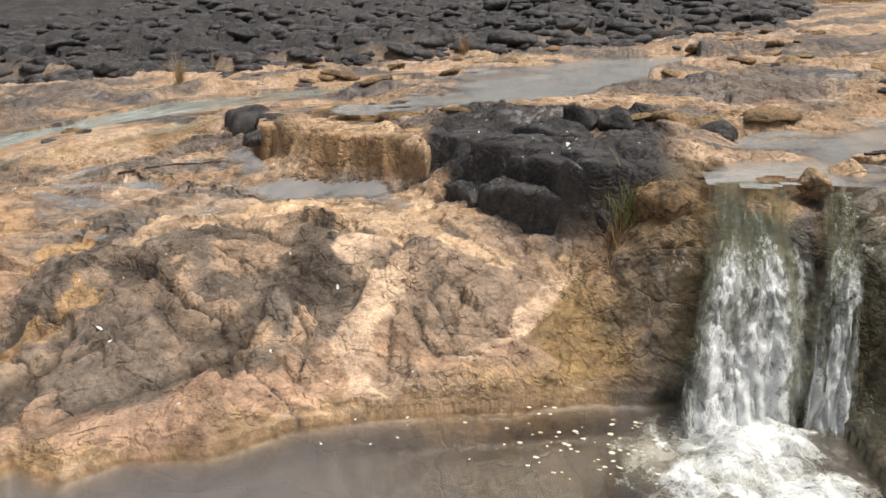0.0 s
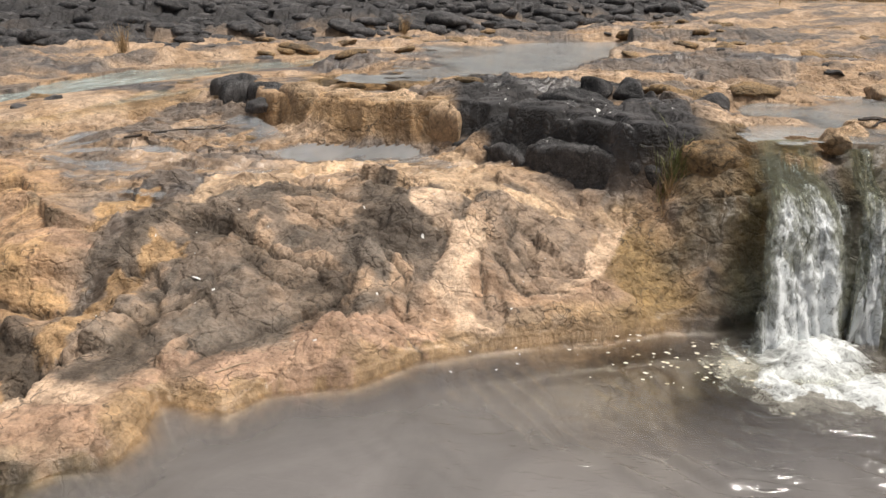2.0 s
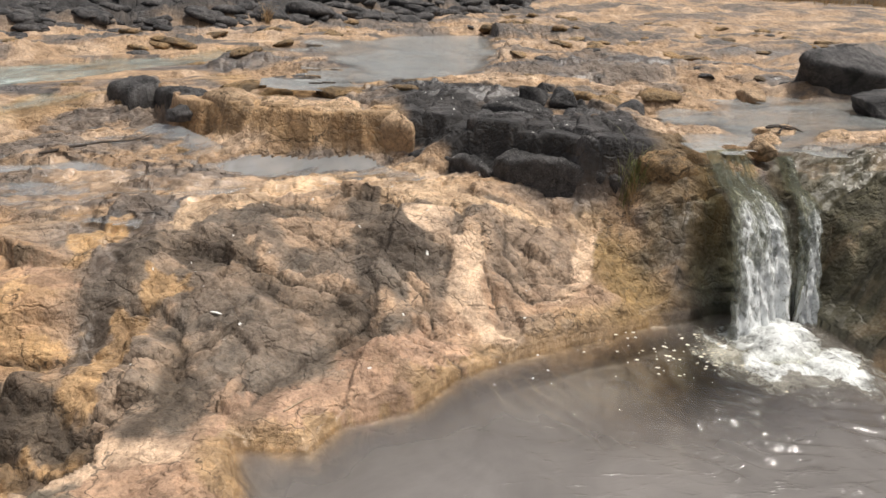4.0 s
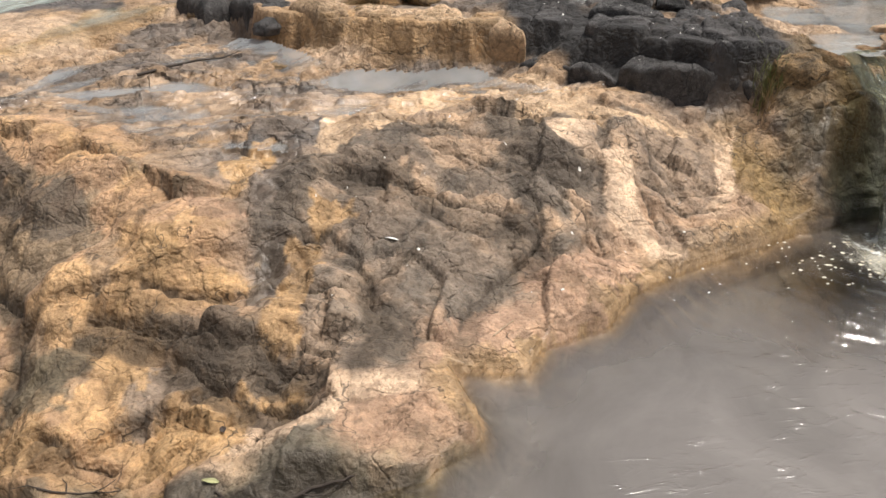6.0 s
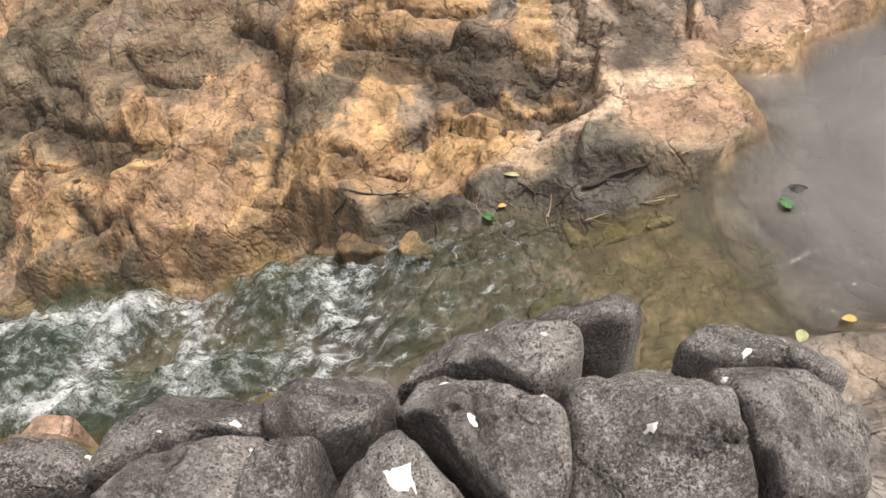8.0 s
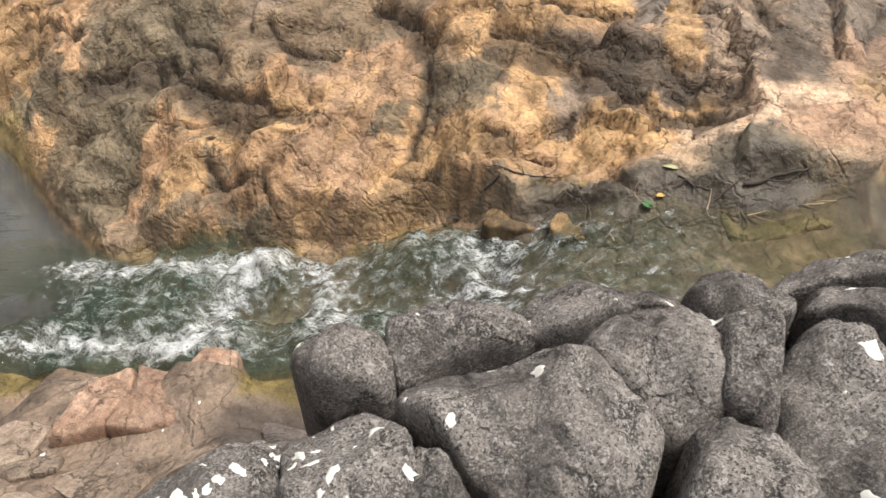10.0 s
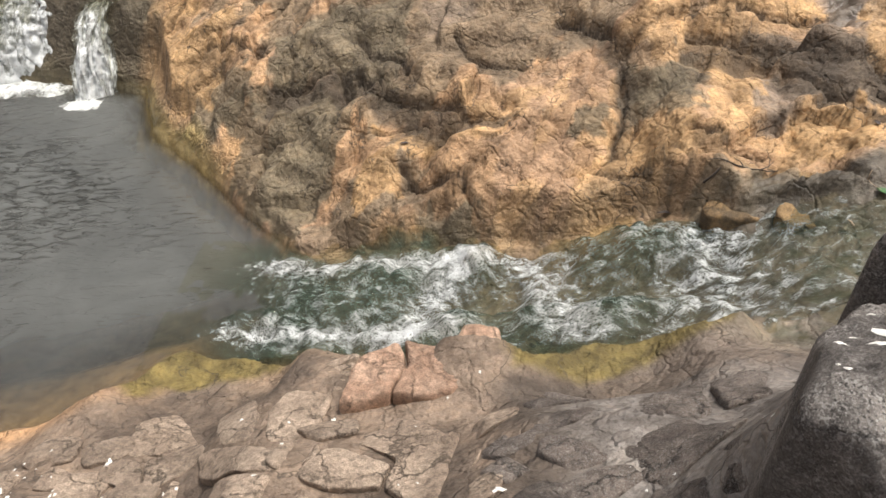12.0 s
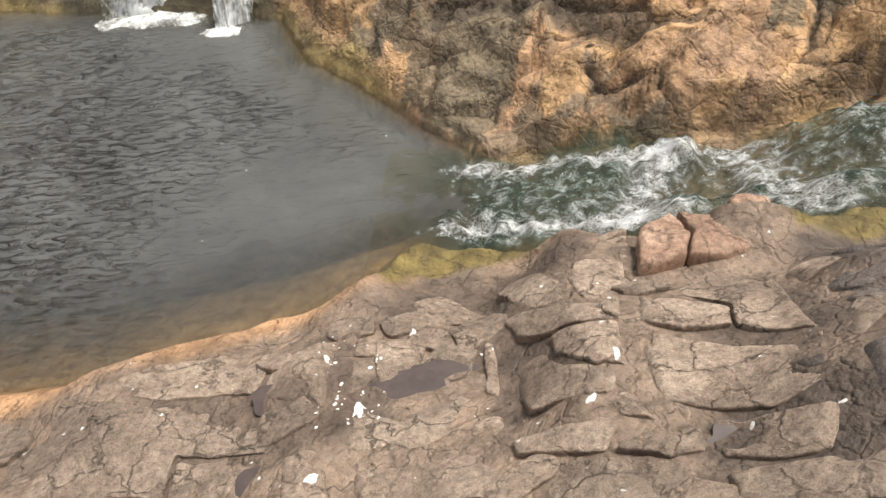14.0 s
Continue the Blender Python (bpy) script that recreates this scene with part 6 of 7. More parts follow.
near_stones("large grey speckled basalt boulder wedged in the near bank",
            [(-3.58, 1.13), (-3.54, 1.18), (-3.45, 1.21), (-3.37, 1.23), (-3.33, 1.17), (-3.3, 1.13), (-3.33, 1.06), (-3.39, 1.04), (-3.44, 1.09), (-3.51, 1.12)],
            [(-3.59, 1.04), (-3.52, 1.1), (-3.45, 1.07), (-3.41, 1.02), (-3.37, 0.95), (-3.4, 0.86), (-3.44, 0.84), (-3.49, 0.92), (-3.54, 1.0)],
            [(-3.74, 0.76), (-3.71, 0.83), (-3.69, 0.9), (-3.62, 0.98), (-3.58, 0.98), (-3.53, 0.92), (-3.48, 0.85), (-3.46, 0.79), (-3.47, 0.66), (-3.6, 0.62)],
            [(-3.39, 0.84), (-3.36, 0.96), (-3.34, 1.04), (-3.24, 1.1), (-3.19, 1.1), (-3.15, 1.03), (-3.16, 0.94), (-3.18, 0.85), (-3.18, 0.8), (-3.28, 0.82)])
near_stones("large grey speckled basalt boulder wedged in the near bank",
            [(-3.45, 0.81), (-3.31, 0.81), (-3.2, 0.79), (-3.16, 0.66), (-3.3, 0.58), (-3.46, 0.64)],
            [(-3.9, 1.01), (-3.84, 1.03), (-3.76, 1.02), (-3.75, 0.92), (-3.77, 0.85), (-3.85, 0.84), (-3.89, 0.88), (-3.96, 0.95)],
            [(-4.21, 0.93), (-4.13, 1.0), (-4.0, 0.98), (-3.93, 0.93), (-3.87, 0.84), (-3.95, 0.7), (-4.08, 0.72), (-4.16, 0.84)],
            [(-4.38, 0.9), (-4.27, 0.93), (-4.21, 0.89), (-4.19, 0.8), (-4.22, 0.68), (-4.28, 0.6), (-4.33, 0.72), (-4.36, 0.8)],
            [(-4.65, 0.66), (-4.53, 0.84), (-4.45, 0.9), (-4.38, 0.9), (-4.37, 0.8), (-4.31, 0.62), (-4.42, 0.54), (-4.58, 0.56)])
near_stones("small grey speckled basalt boulder wedged in the near bank",
            [(-3.15, 1.09), (-3.07, 1.14), (-2.98, 1.12), (-2.92, 1.02), (-3.0, 0.99), (-3.12, 1.02)], [(-3.15, 1.0), (-3.04, 0.98), (-2.94, 0.95), (-3.02, 0.82), (-3.16, 0.8)],
            [(-3.34, 1.24), (-3.25, 1.27), (-3.16, 1.22), (-3.22, 1.12), (-3.29, 1.14)], [(-4.03, 1.03), (-4.01, 1.12), (-3.92, 1.15), (-3.84, 1.15), (-3.76, 1.12), (-3.75, 1.04), (-3.84, 1.05), (-3.96, 1.0)],
            [(-3.76, 1.08), (-3.71, 1.13), (-3.62, 1.15), (-3.58, 1.1), (-3.62, 1.02), (-3.68, 1.0), (-3.75, 1.03)], [(-3.75, 1.02), (-3.68, 0.99), (-3.7, 0.91), (-3.73, 0.82), (-3.78, 0.86)])
near_stones("small grey speckled basalt boulder wedged in the near bank",
            [(-4.22, 1.05), (-4.12, 1.11), (-4.04, 1.1), (-4.0, 1.02), (-4.1, 1.01), (-4.2, 0.96)], [(-3.83, 0.83), (-3.75, 0.82), (-3.72, 0.74), (-3.8, 0.62), (-3.9, 0.7)], [(-4.21, 0.82), (-4.16, 0.8), (-4.11, 0.7), (-4.12, 0.58), (-4.21, 0.6)],
            [(-4.05, 0.68), (-3.92, 0.66), (-3.85, 0.56), (-3.95, 0.48), (-4.1, 0.55)], [(-4.36, 1.02), (-4.28, 1.08), (-4.2, 1.03), (-4.22, 0.95), (-4.32, 0.95)], [(-3.14, 0.78), (-3.0, 0.8), (-2.92, 0.7), (-3.0, 0.58), (-3.15, 0.62)])


# ---------- lava blocks and loose stones ----------
def scatter(name, material, count, spread, sizes, seed, sink, shapes=7, flat=0.55, jag=0.1, soft=True):
    """Loose pieces that share a few shapes, lying on the ground they belong to."""
    rng = random.Random(seed)
    pool = []
    for k in range(shapes):
        bm = boulder_mesh(name, (1.0, 0.8, flat), seed * 31 + k, planes=9, rounding=0.012, sub=3, rough=jag)
        me = bpy.data.meshes.new(name)
        bm.to_mesh(me)
        bm.free()
        me.polygons.foreach_set("use_smooth", [soft] * len(me.polygons))
        me.materials.append(material)
        pool.append(me)
    for k in range(count):
        x, y = spread(rng)
        r = rng.uniform(*sizes) * (1 if rng.random() > 0.15 else 1.5)
        ob = new(name, rng.choice(pool))
        z = float(ground_z(np.array(x), np.array(y)))
        ob.parent = GROUND
        ob.matrix_world = pose(x, y, z + r * flat * sink, rng.uniform(-14, 14), rng.uniform(-14, 14), rng.uniform(-40, 40)) @ Matrix.Diagonal((r, r, r, 1))


def lava_place(rng):
    x = rng.uniform(-14, 5)
    return x, float(np.interp(x, LAVA_X, LAVA_Y)) - 0.2 + 11 * rng.random() ** 1.6


def upper_place(rng):
    while True:
        x, y = rng.uniform(-5.5, 7), rng.uniform(6.3, 15)
        a = np.array([x]), np.array([y])
        if inside(*a, UPPOOL)[0] < -0.1 and inside(*a, UPSTREAM)[0] < -0.1 and y < np.interp(x, LAVA_X, LAVA_Y):
            return x, y


scatter("lava_block", LAVA_STONE, 298, lava_place, (0.13, 0.36), 11, -0.15, 8, 0.42, 0.16, True)


def lava_rubble(count, seed):
    """The countless smaller lumps of the lava field, as one."""
    rng = random.Random(seed)
    shapes = []
    for k in range(6):
        bm = boulder_mesh("lump", (1.0, 0.75, 0.42), 900 + k, planes=9, rounding=0.02, sub=2, rough=0.14)
        shapes.append((np.array([v.co[:] for v in bm.verts]), np.array([[v.index for v in f.verts] for f in bm.faces])))
        bm.free()
    verts, faces, n = [], [], 0
    for _ in range(count):
        x = rng.uniform(-15, 5.5)
        y = float(np.interp(x, LAVA_X, LAVA_Y)) - 0.1 + 14 * rng.random() ** 1.5
        r, a = rng.uniform(0.12, 0.3) * (1 + 0.03 * (y - 12)), rng.uniform(-0.7, 0.7)
        z = float(ground_z(np.array(x), np.array(y)))
        v, f = rng.choice(shapes)
        c, q = math.cos(a), math.sin(a)
        verts.append(np.stack([x + r * (v[:, 0] * c - v[:, 1] * q), y + r * (v[:, 0] * q + v[:, 1] * c), z - 0.03 + r * v[:, 2]], -1))
        faces.append(f + n)
        n += len(v)
    ob = mesh_from("lava_rubble", np.concatenate(verts).tolist(), np.concatenate(faces).tolist(), LAVA_STONE, GROUND)
    return tagged(ob, "dark broken lava lumps lying close together", "", kind="stuff")


lava_rubble(1700, 17)
scatter("flat_stone", BROWN_STONE, 150, upper_place, (0.08, 0.24), 12, -0.4, 7, 0.26, 0.12)
scatter("dark_flat_stone", LAVA_STONE, 34, upper_place, (0.08, 0.22), 13, -0.45, 5, 0.32, 0.14)


# mossy stones and mud-covered slabs of the shallows
SHALLOW = [(-3.42, 2.6, 0.12, 0.07, -15), (-2.5, 2.08, 0.2, 0.1, -8), (-2.95, 2.02, 0.17, 0.1, 10), (-3.7, 2.74, 0.11, 0.06, -20)]
for k, poly in enumerate(stone_plan(SHALLOW, 1.2)):
    worn_stone("stone", poly, 80 + k, MOSS_STONE if k in (1, 2) else BROWN_STONE, GROUND, float(ground_z(np.array(SHALLOW[k][0]), np.array(SHALLOW[k][1]))) - 0.02, (0.0, 0.0), 0.0, 0.012, 0.0, 0.1, 1.6)

# ---------- far bank ----------
def shrub_mat(name, color):
    return make_plain_mat(name, color, 0.8, 0.5, 9.0)


SHRUB_LEAF = shrub_mat("dark_shrub_leaves", (0.035, 0.05, 0.022))
RED_LEAF = shrub_mat("rusty_shrub_leaves", (0.13, 0.075, 0.045))
BARK = make_plain_mat("grey_bark", (0.11, 0.085, 0.065), 0.9, 0.35, 60)
DRY_GRASS = make_plain_mat("dry_straw_grass", (0.36, 0.25, 0.13), 0.8, 0.4, 3.0)
GREEN_GRASS = make_plain_mat("green_yellow_grass", (0.16, 0.17, 0.06), 0.7, 0.4, 30)
CONCRETE = make_stone_mat("old_concrete", (0.3, 0.26, 0.2), (0.46, 0.4, 0.32), 0.0, (0.22, 0.18, 0.14), 0.9, 0.4)


def shrub(x, y, size, tall, leaf_mat, seed, label):
    """A bush: forking stems and a crown of many small leaf cards."""
    rng = random.Random(seed)
    top = tagged(new("shrub"), label, "bush", "far shrubs")
    z0 = float(ground_z(np.array(x), np.array(y)))
    top.location = (x, y, z0)
    bm = bmesh.new()
    tips = []
    for k in range(7):
        a, lean = rng.uniform(0, 6.28), rng.uniform(0.2, 0.7)
        p = Vector((0, 0, -0.1))
        d = Vector((math.cos(a) * lean, math.sin(a) * lean, 1)).normalized()
        r = 0.05 * size
        last = None
        for s in range(5):
            ring = [bm.verts.new(p + Vector((math.cos(q) * r, math.sin(q) * r, 0))) for q in (0, 2.1, 4.2)]
            if last:
                for i in range(3):
                    bm.faces.new((last[i], last[(i + 1) % 3], ring[(i + 1) % 3], ring[i]))
            last = ring
            p = p + d * tall * 0.2 + Vector((rng.uniform(-1, 1), rng.uniform(-1, 1), 0)) * 0.06 * size
            r *= 0.75
            if s > 1:
                tips.append(p.copy())
    part("stem", bm, BARK, top)
    verts, faces = [], []
    for k in range(1500):
        c = rng.choice(tips) + Vector((rng.gauss(0, 0.24), rng.gauss(0, 0.24), rng.gauss(0, 0.17))) * size
        u = Vector((rng.gauss(0, 1), rng.gauss(0, 1), rng.gauss(0, 1))).normalized() * rng.uniform(0.05, 0.11) * size
        v = u.cross(Vector((rng.gauss(0, 1), rng.gauss(0, 1), rng.gauss(0, 1)))).normalized() * u.length * 0.5
        n = len(verts)
        verts += [c - u, c + v, c + u, c - v]
        faces.append((n, n + 1, n + 2, n + 3))
    mesh_from("crown", verts, faces, leaf_mat, top)


def blades(name, label, spots, count, tall, width, material, seed, kind="stuff", category="grass", lean=0.5):
    """Grass blades, each a bent tapering strip, about the given spots (x, y, spread)."""
    rng = random.Random(seed)
    verts, faces = [], []
    for x, y, spread in spots:
        for k in range(count):
            px, py = x + rng.gauss(0, spread), y + rng.gauss(0, spread)
            z = float(ground_z(np.array(px), np.array(py)))
            a, l, h = rng.uniform(0, 6.28), rng.uniform(0.1, lean), tall * rng.uniform(0.5, 1.15)
            dx, dy = math.cos(a), math.sin(a)
            n = len(verts)
            for s in range(4):
                t = s / 3
                o, w = h * l * t * t, width * (1 - 0.85 * t)
                cx, cy, cz = px + dx * o, py + dy * o, z - 0.02 + h * t * (1 - 0.25 * l * t)
                verts += [(cx - dy * w, cy + dx * w, cz), (cx + dy * w, cy - dx * w, cz)]
            faces += [(n, n + 1, n + 3, n + 2), (n + 2, n + 3, n + 5, n + 4), (n + 4, n + 5, n + 7, n + 6)]
    ob = mesh_from(name, verts, faces, material)
    return tagged(ob, label, category, kind=kind)


_rg = random.Random(3)
for _k in range(13):
    _x = 8 + _k * 2.1 + _rg.uniform(-0.8, 0.8)
    shrub(_x, 36 + _rg.uniform(-2, 3), _rg.uniform(1.1, 2.2), _rg.uniform(1.4, 2.8), SHRUB_LEAF if _k % 3 else RED_LEAF, 40 + _k, "dark green bush on the far bank" if _k % 3 else "rusty brown bush on the far bank")
blades("dry_grass", "tall straw-coloured dry grass along the far bank", [(3 + 1.6 * k, 33 + 1.5 * math.sin(k * 1.7), 1.6) for k in range(24)], 750, 0.62, 0.011, DRY_GRASS, 51, lean=1.0)
blades("dry_hill_grass", "straw-coloured grass beyond the lava field", [(-22 + 1.7 * k, 33 + 1.2 * math.sin(k * 2.1), 1.5) for k in range(16)], 600, 0.6, 0.012, DRY_GRASS, 52, lean=1.0)


def weir():
    """Low concrete wall along the far water, with posts."""
    top = tagged(new("weir_wall"), "low weathered concrete wall on the far bank", "wall", kind="structure")
    for k in range(9):
        bm = bmesh.new()
        bmesh.ops.create_cube(bm, size=1)
        x = 10.0 + 3.0 * k
        z = 1.55
        for v in bm.verts:
            v.co = Vector((v.co.x * 2.97, v.co.y * 0.4, v.co.z * 1.2)) + Vector((x, 31.5, z + 0.05))
        bmesh.ops.bevel(bm, geom=bm.edges[:], offset=0.03, segments=2, affect="EDGES")
        part("panel", bm, CONCRETE, top)
        bm = bmesh.new()
        bmesh.ops.create_cube(bm, size=1)
        for v in bm.verts:
            v.co = Vector((v.co.x * 0.35, v.co.y * 0.5, v.co.z * 1.4)) + Vector((x + 1.5, 31.4, z + 0.05))
        bmesh.ops.bevel(bm, geom=bm.edges[:], offset=0.03, segments=2, affect="EDGES")
        part("post", bm, CONCRETE, top)


weir()

# dark rocks beyond the upper stream
for n, (x, y, z, size, turn) in enumerate([(3.9, 7.4, 1.1, (0.75, 0.6, 0.45), 20), (3.6, 6.2, 0.95, (0.6, 0.45, 0.28), -15), (4.6, 6.4, 1.1, (0.7, 0.5, 0.4), 50)]):
    place_boulder("bank_rock", x, y, z, size, 400 + n, LAVA_STONE, "large dark rounded rock beside the upper stream", turn, "upper bank rocks", planes=12, rounding=0.04, rough=0.06)
for n, (x, y, size) in enumerate([(1.72, 5.3, (0.26, 0.16, 0.08)), (2.15, 5.15, (0.24, 0.14, 0.07)), (1.5, 5.0, (0.16, 0.12, 0.07)), (1.9, 6.9, (0.3, 0.16, 0.09)), (2.6, 6.95, (0.3, 0.16, 0.09)), (1.25, 4.72, (0.12, 0.1, 0.08))]):
    place_boulder("stream_stone", x, y, 0.9, size, 420 + n, ORANGE_STONE, "ochre stone breaking the surface of the thin stream", 20 * n, "stream stones", planes=12, rounding=0.04, rough=0.05)

# ---------- small things ----------
WHITE_LIME = make_plain_mat("chalky_white", (0.75, 0.73, 0.68), 0.8, 0.12, 60)
FEATHER = make_plain_mat("white_feather", (0.8, 0.79, 0.75), 0.7, 0.08, 90)
TWIG = make_plain_mat("dark_twig", (0.05, 0.038, 0.03), 0.85, 0.4, 80)
PALE_TWIG = make_plain_mat("pale_dead_twig", (0.4, 0.3, 0.2), 0.8, 0.3, 80)
LEAF_GREEN = make_plain_mat("fresh_green_leaf", (0.05, 0.14, 0.04), 0.5, 0.2, 60)
LEAF_YELLOW = make_plain_mat("yellow_leaf", (0.5, 0.33, 0.07), 0.55, 0.2, 60)
LEAF_OLIVE = make_plain_mat("pale_olive_leaf", (0.36, 0.36, 0.18), 0.55, 0.2, 60)
LEAF_DARK = make_plain_mat("rotten_dark_leaf", (0.045, 0.03, 0.024), 0.6, 0.3, 60)
PIT_WATER = make_plain_mat("damp_dark_puddle", (0.07, 0.052, 0.046), 0.38, 0.25, 18)
FOAM_BIT = make_plain_mat("cream_foam", (0.72, 0.66, 0.52), 0.7, 0.1, 50)


def drape_z(x, y):
    """Height of the topmost rock at a place."""
    hit, place, *_ = scene.ray_cast(bpy.context.view_layer.depsgraph, (x, y, 3.0), (0, 0, -1))
    return place.z if hit else float(ground_z(np.array(x), np.array(y)))


bpy.context.view_layer.update()


def leaf(name, x, y, length, width, turn, material, label, lift=0.012):
    """A curled leaf: a pointed blade folded along its midrib, with a stalk."""
    U, V = np.meshgrid(np.linspace(-1, 1, 7), np.linspace(0, 1, 13))
    length, width, lift = 0.72 * length, 0.68 * width, 0.5 * lift
    w = width * np.sin(np.pi * V ** 0.8) ** 0.8 * 0.5
    X, Y = U * w, (V - 0.5) * length
    Z = 0.15 * width * U * U + 0.06 * length * np.sin(V * 3.0) + lift
    top = tagged(new(name), label, "leaf", "fallen leaves")
    ob = sheet("blade", X, Y, Z, material)
    ob.parent = top
    so = ob.modifiers.new("thickness", "SOLIDIFY")
    so.thickness = 0.0012
    twig_part("stalk", [(0, -0.5 * length, lift), (0.004, -0.75 * length, lift + 0.004)], 0.0012, TWIG, top)
    top.matrix_world = pose(x, y, drape_z(x, y), 0, 0, turn)
    return top


def twig_part(name, pts, radius, material, parent):
    """A thin tapering rod through the points."""
    bm = bmesh.new()
    last = None
    for i, p in enumerate(pts):
        r = radius * (1 - 0.6 * i / max(1, len(pts) - 1))
        a = Vector(pts[min(i + 1, len(pts) - 1)]) - Vector(pts[max(i - 1, 0)])
        s = a.cross(Vector((0.1, 0.2, 1))).normalized()
        u = s.cross(a).normalized()
        ring = [bm.verts.new(Vector(p) + (s * math.cos(q) + u * math.sin(q)) * r) for q in (0, 1.05, 2.1, 3.14, 4.19, 5.24)]
        if last:
            for k in range(6):
                bm.faces.new((last[k], last[(k + 1) % 6], ring[(k + 1) % 6], ring[k]))
        last = ring
    return part(name, bm, material, parent)


def stick(name, plan, radius, material, label, forks=0, seed=0):
    """A stick that follows the rock below it."""
    rng = random.Random(seed)
    top = tagged(new(name), label, "stick", "sticks")
    pts = []
    for k in range(9):
        t = k / 8 * (len(plan) - 1)
        i = min(int(t), len(plan) - 2)
        x, y = (plan[i][n] + (t - i) * (plan[i + 1][n] - plan[i][n]) for n in (0, 1))
        pts.append((x + rng.uniform(-1, 1) * radius, y + rng.uniform(-1, 1) * radius, drape_z(x, y) + radius * 0.8))
    mid = [sum(p[2] for p in pts[max(0, k - 1):k + 2]) / len(pts[max(0, k - 1):k + 2]) for k in range(9)]
    pts = [(p[0], p[1], max(p[2], m)) for p, m in zip(pts, mid)]
    twig_part("stem", pts, radius, material, top)
    for f in range(forks):
        b = pts[2 + 2 * f % 6]
        a = rng.uniform(0, 6.28)
        twig_part("side_twig", [b, (b[0] + 0.04 * math.cos(a), b[1] + 0.04 * math.sin(a), b[2] + 0.008), (b[0] + 0.09 * math.cos(a + 0.3), b[1] + 0.09 * math.sin(a + 0.3), b[2] + 0.01)], radius * 0.5, material, top)
    return top


def splat(verts, faces, x, y, rx, ry, seed, thick=0.003):
    """One chalky fleck draped on the rock."""
    rng = random.Random(seed)
    n0, m = len(verts), 11
    turn = rng.uniform(0, 3.14)
    verts.append((x, y, drape_z(x, y) + thick * 1.5))
    for ring, f in ((0, 0.55), (1, 1.0)):
        for k in range(m):
            a = 6.283 * k / m
            r = f * (0.85 + 0.9 * noise.noise(Vector((math.cos(a) * 2.2, math.sin(a) * 2.2, seed * 3.1))))
            u, v = rx * r * math.cos(a), ry * r * math.sin(a)
            px, py = x + u * math.cos(turn) - v * math.sin(turn), y + u * math.sin(turn) + v * math.cos(turn)
            verts.append((px, py, drape_z(px, py) + (thick if ring == 0 else 0.0005)))
    hs = [v[2] for v in verts[n0:]]
    if max(hs) - min(hs) > 0.035:
        del verts[n0:]
        return
    for k in range(m):
        q = (k + 1) % m
        faces.append((n0, n0 + 1 + k, n0 + 1 + q))
        faces.append((n0 + 1 + k, n0 + 1 + m + k, n0 + 1 + m + q, n0 + 1 + q))


# chalky bird droppings: the large ones by themselves, the flecks as one
for n, (x, y, rx, ry) in enumerate([(-3.58, 0.9, 0.022, 0.018), (-3.33, 0.82, 0.022, 0.011), (-3.51, 1.06, 0.007, 0.006), (-3.28, 0.9, 0.008, 0.007), (-3.39, 0.97, 0.007, 0.006), (-4.48, 0.79, 0.02, 0.012), (-4.42, 0.84, 0.02, 0.007),
                                     (-4.24, 0.86, 0.02, 0.007), (-4.37, 0.8, 0.012, 0.006), (-6.58, 1.37, 0.045, 0.022), (-6.71, 1.64, 0.03, 0.012), (-6.37, 1.77, 0.03, 0.014), (-5.7, 1.28, 0.04, 0.012), (-5.83, 1.1, 0.028, 0.012),
                                     (-4.95, 1.18, 0.025, 0.01), (-4.53, 0.76, 0.016, 0.02), (-4.5, 0.73, 0.01, 0.016), (-4.44, 0.82, 0.008, 0.008), (-4.34, 0.84, 0.008, 0.014), (-4.32, 0.81, 0.008, 0.016), (-4.29, 0.78, 0.008, 0.018), (-4.27, 0.74, 0.007, 0.014), (-6.72, 1.08, 0.03, 0.02), (-0.57, 4.53, 0.012, 0.05), (0.0, 5.55, 0.03, 0.02), (-0.59, 6.45, 0.03, 0.05)]):
    vs, fs = [], []
    splat(vs, fs, x, y, rx, ry, n)
    if not vs:
        continue
    tagged(mesh_from("bird_dropping", vs, fs, WHITE_LIME), "chalky white bird dropping dried on the rock", "dropping", "bird droppings")
vs, fs = [], []
_rd = random.Random(9)
for k in range(280):
    zone = _rd.choice(((-2.6, -0.2, 3.3, 5.2), (-8.0, -4.8, 0.6, 1.9), (-4.7, -2.9, 0.7, 1.2), (-4.6, -4.25, 0.65, 0.9), (-6.75, -6.5, 1.3, 1.8), (-0.8, 0.5, 5.1, 6.2), (-8.0, -4.8, 0.6, 1.9)))
    s = _rd.uniform(0.003, 0.011)
    splat(vs, fs, _rd.uniform(zone[0], zone[1]), _rd.uniform(zone[2], zone[3]), s, s * _rd.uniform(0.4, 1), 20 + k, 0.002)
tagged(mesh_from("dropping_flecks", vs, fs, WHITE_LIME), "small chalky white flecks dried on the rocks", "dropping", kind="stuff")

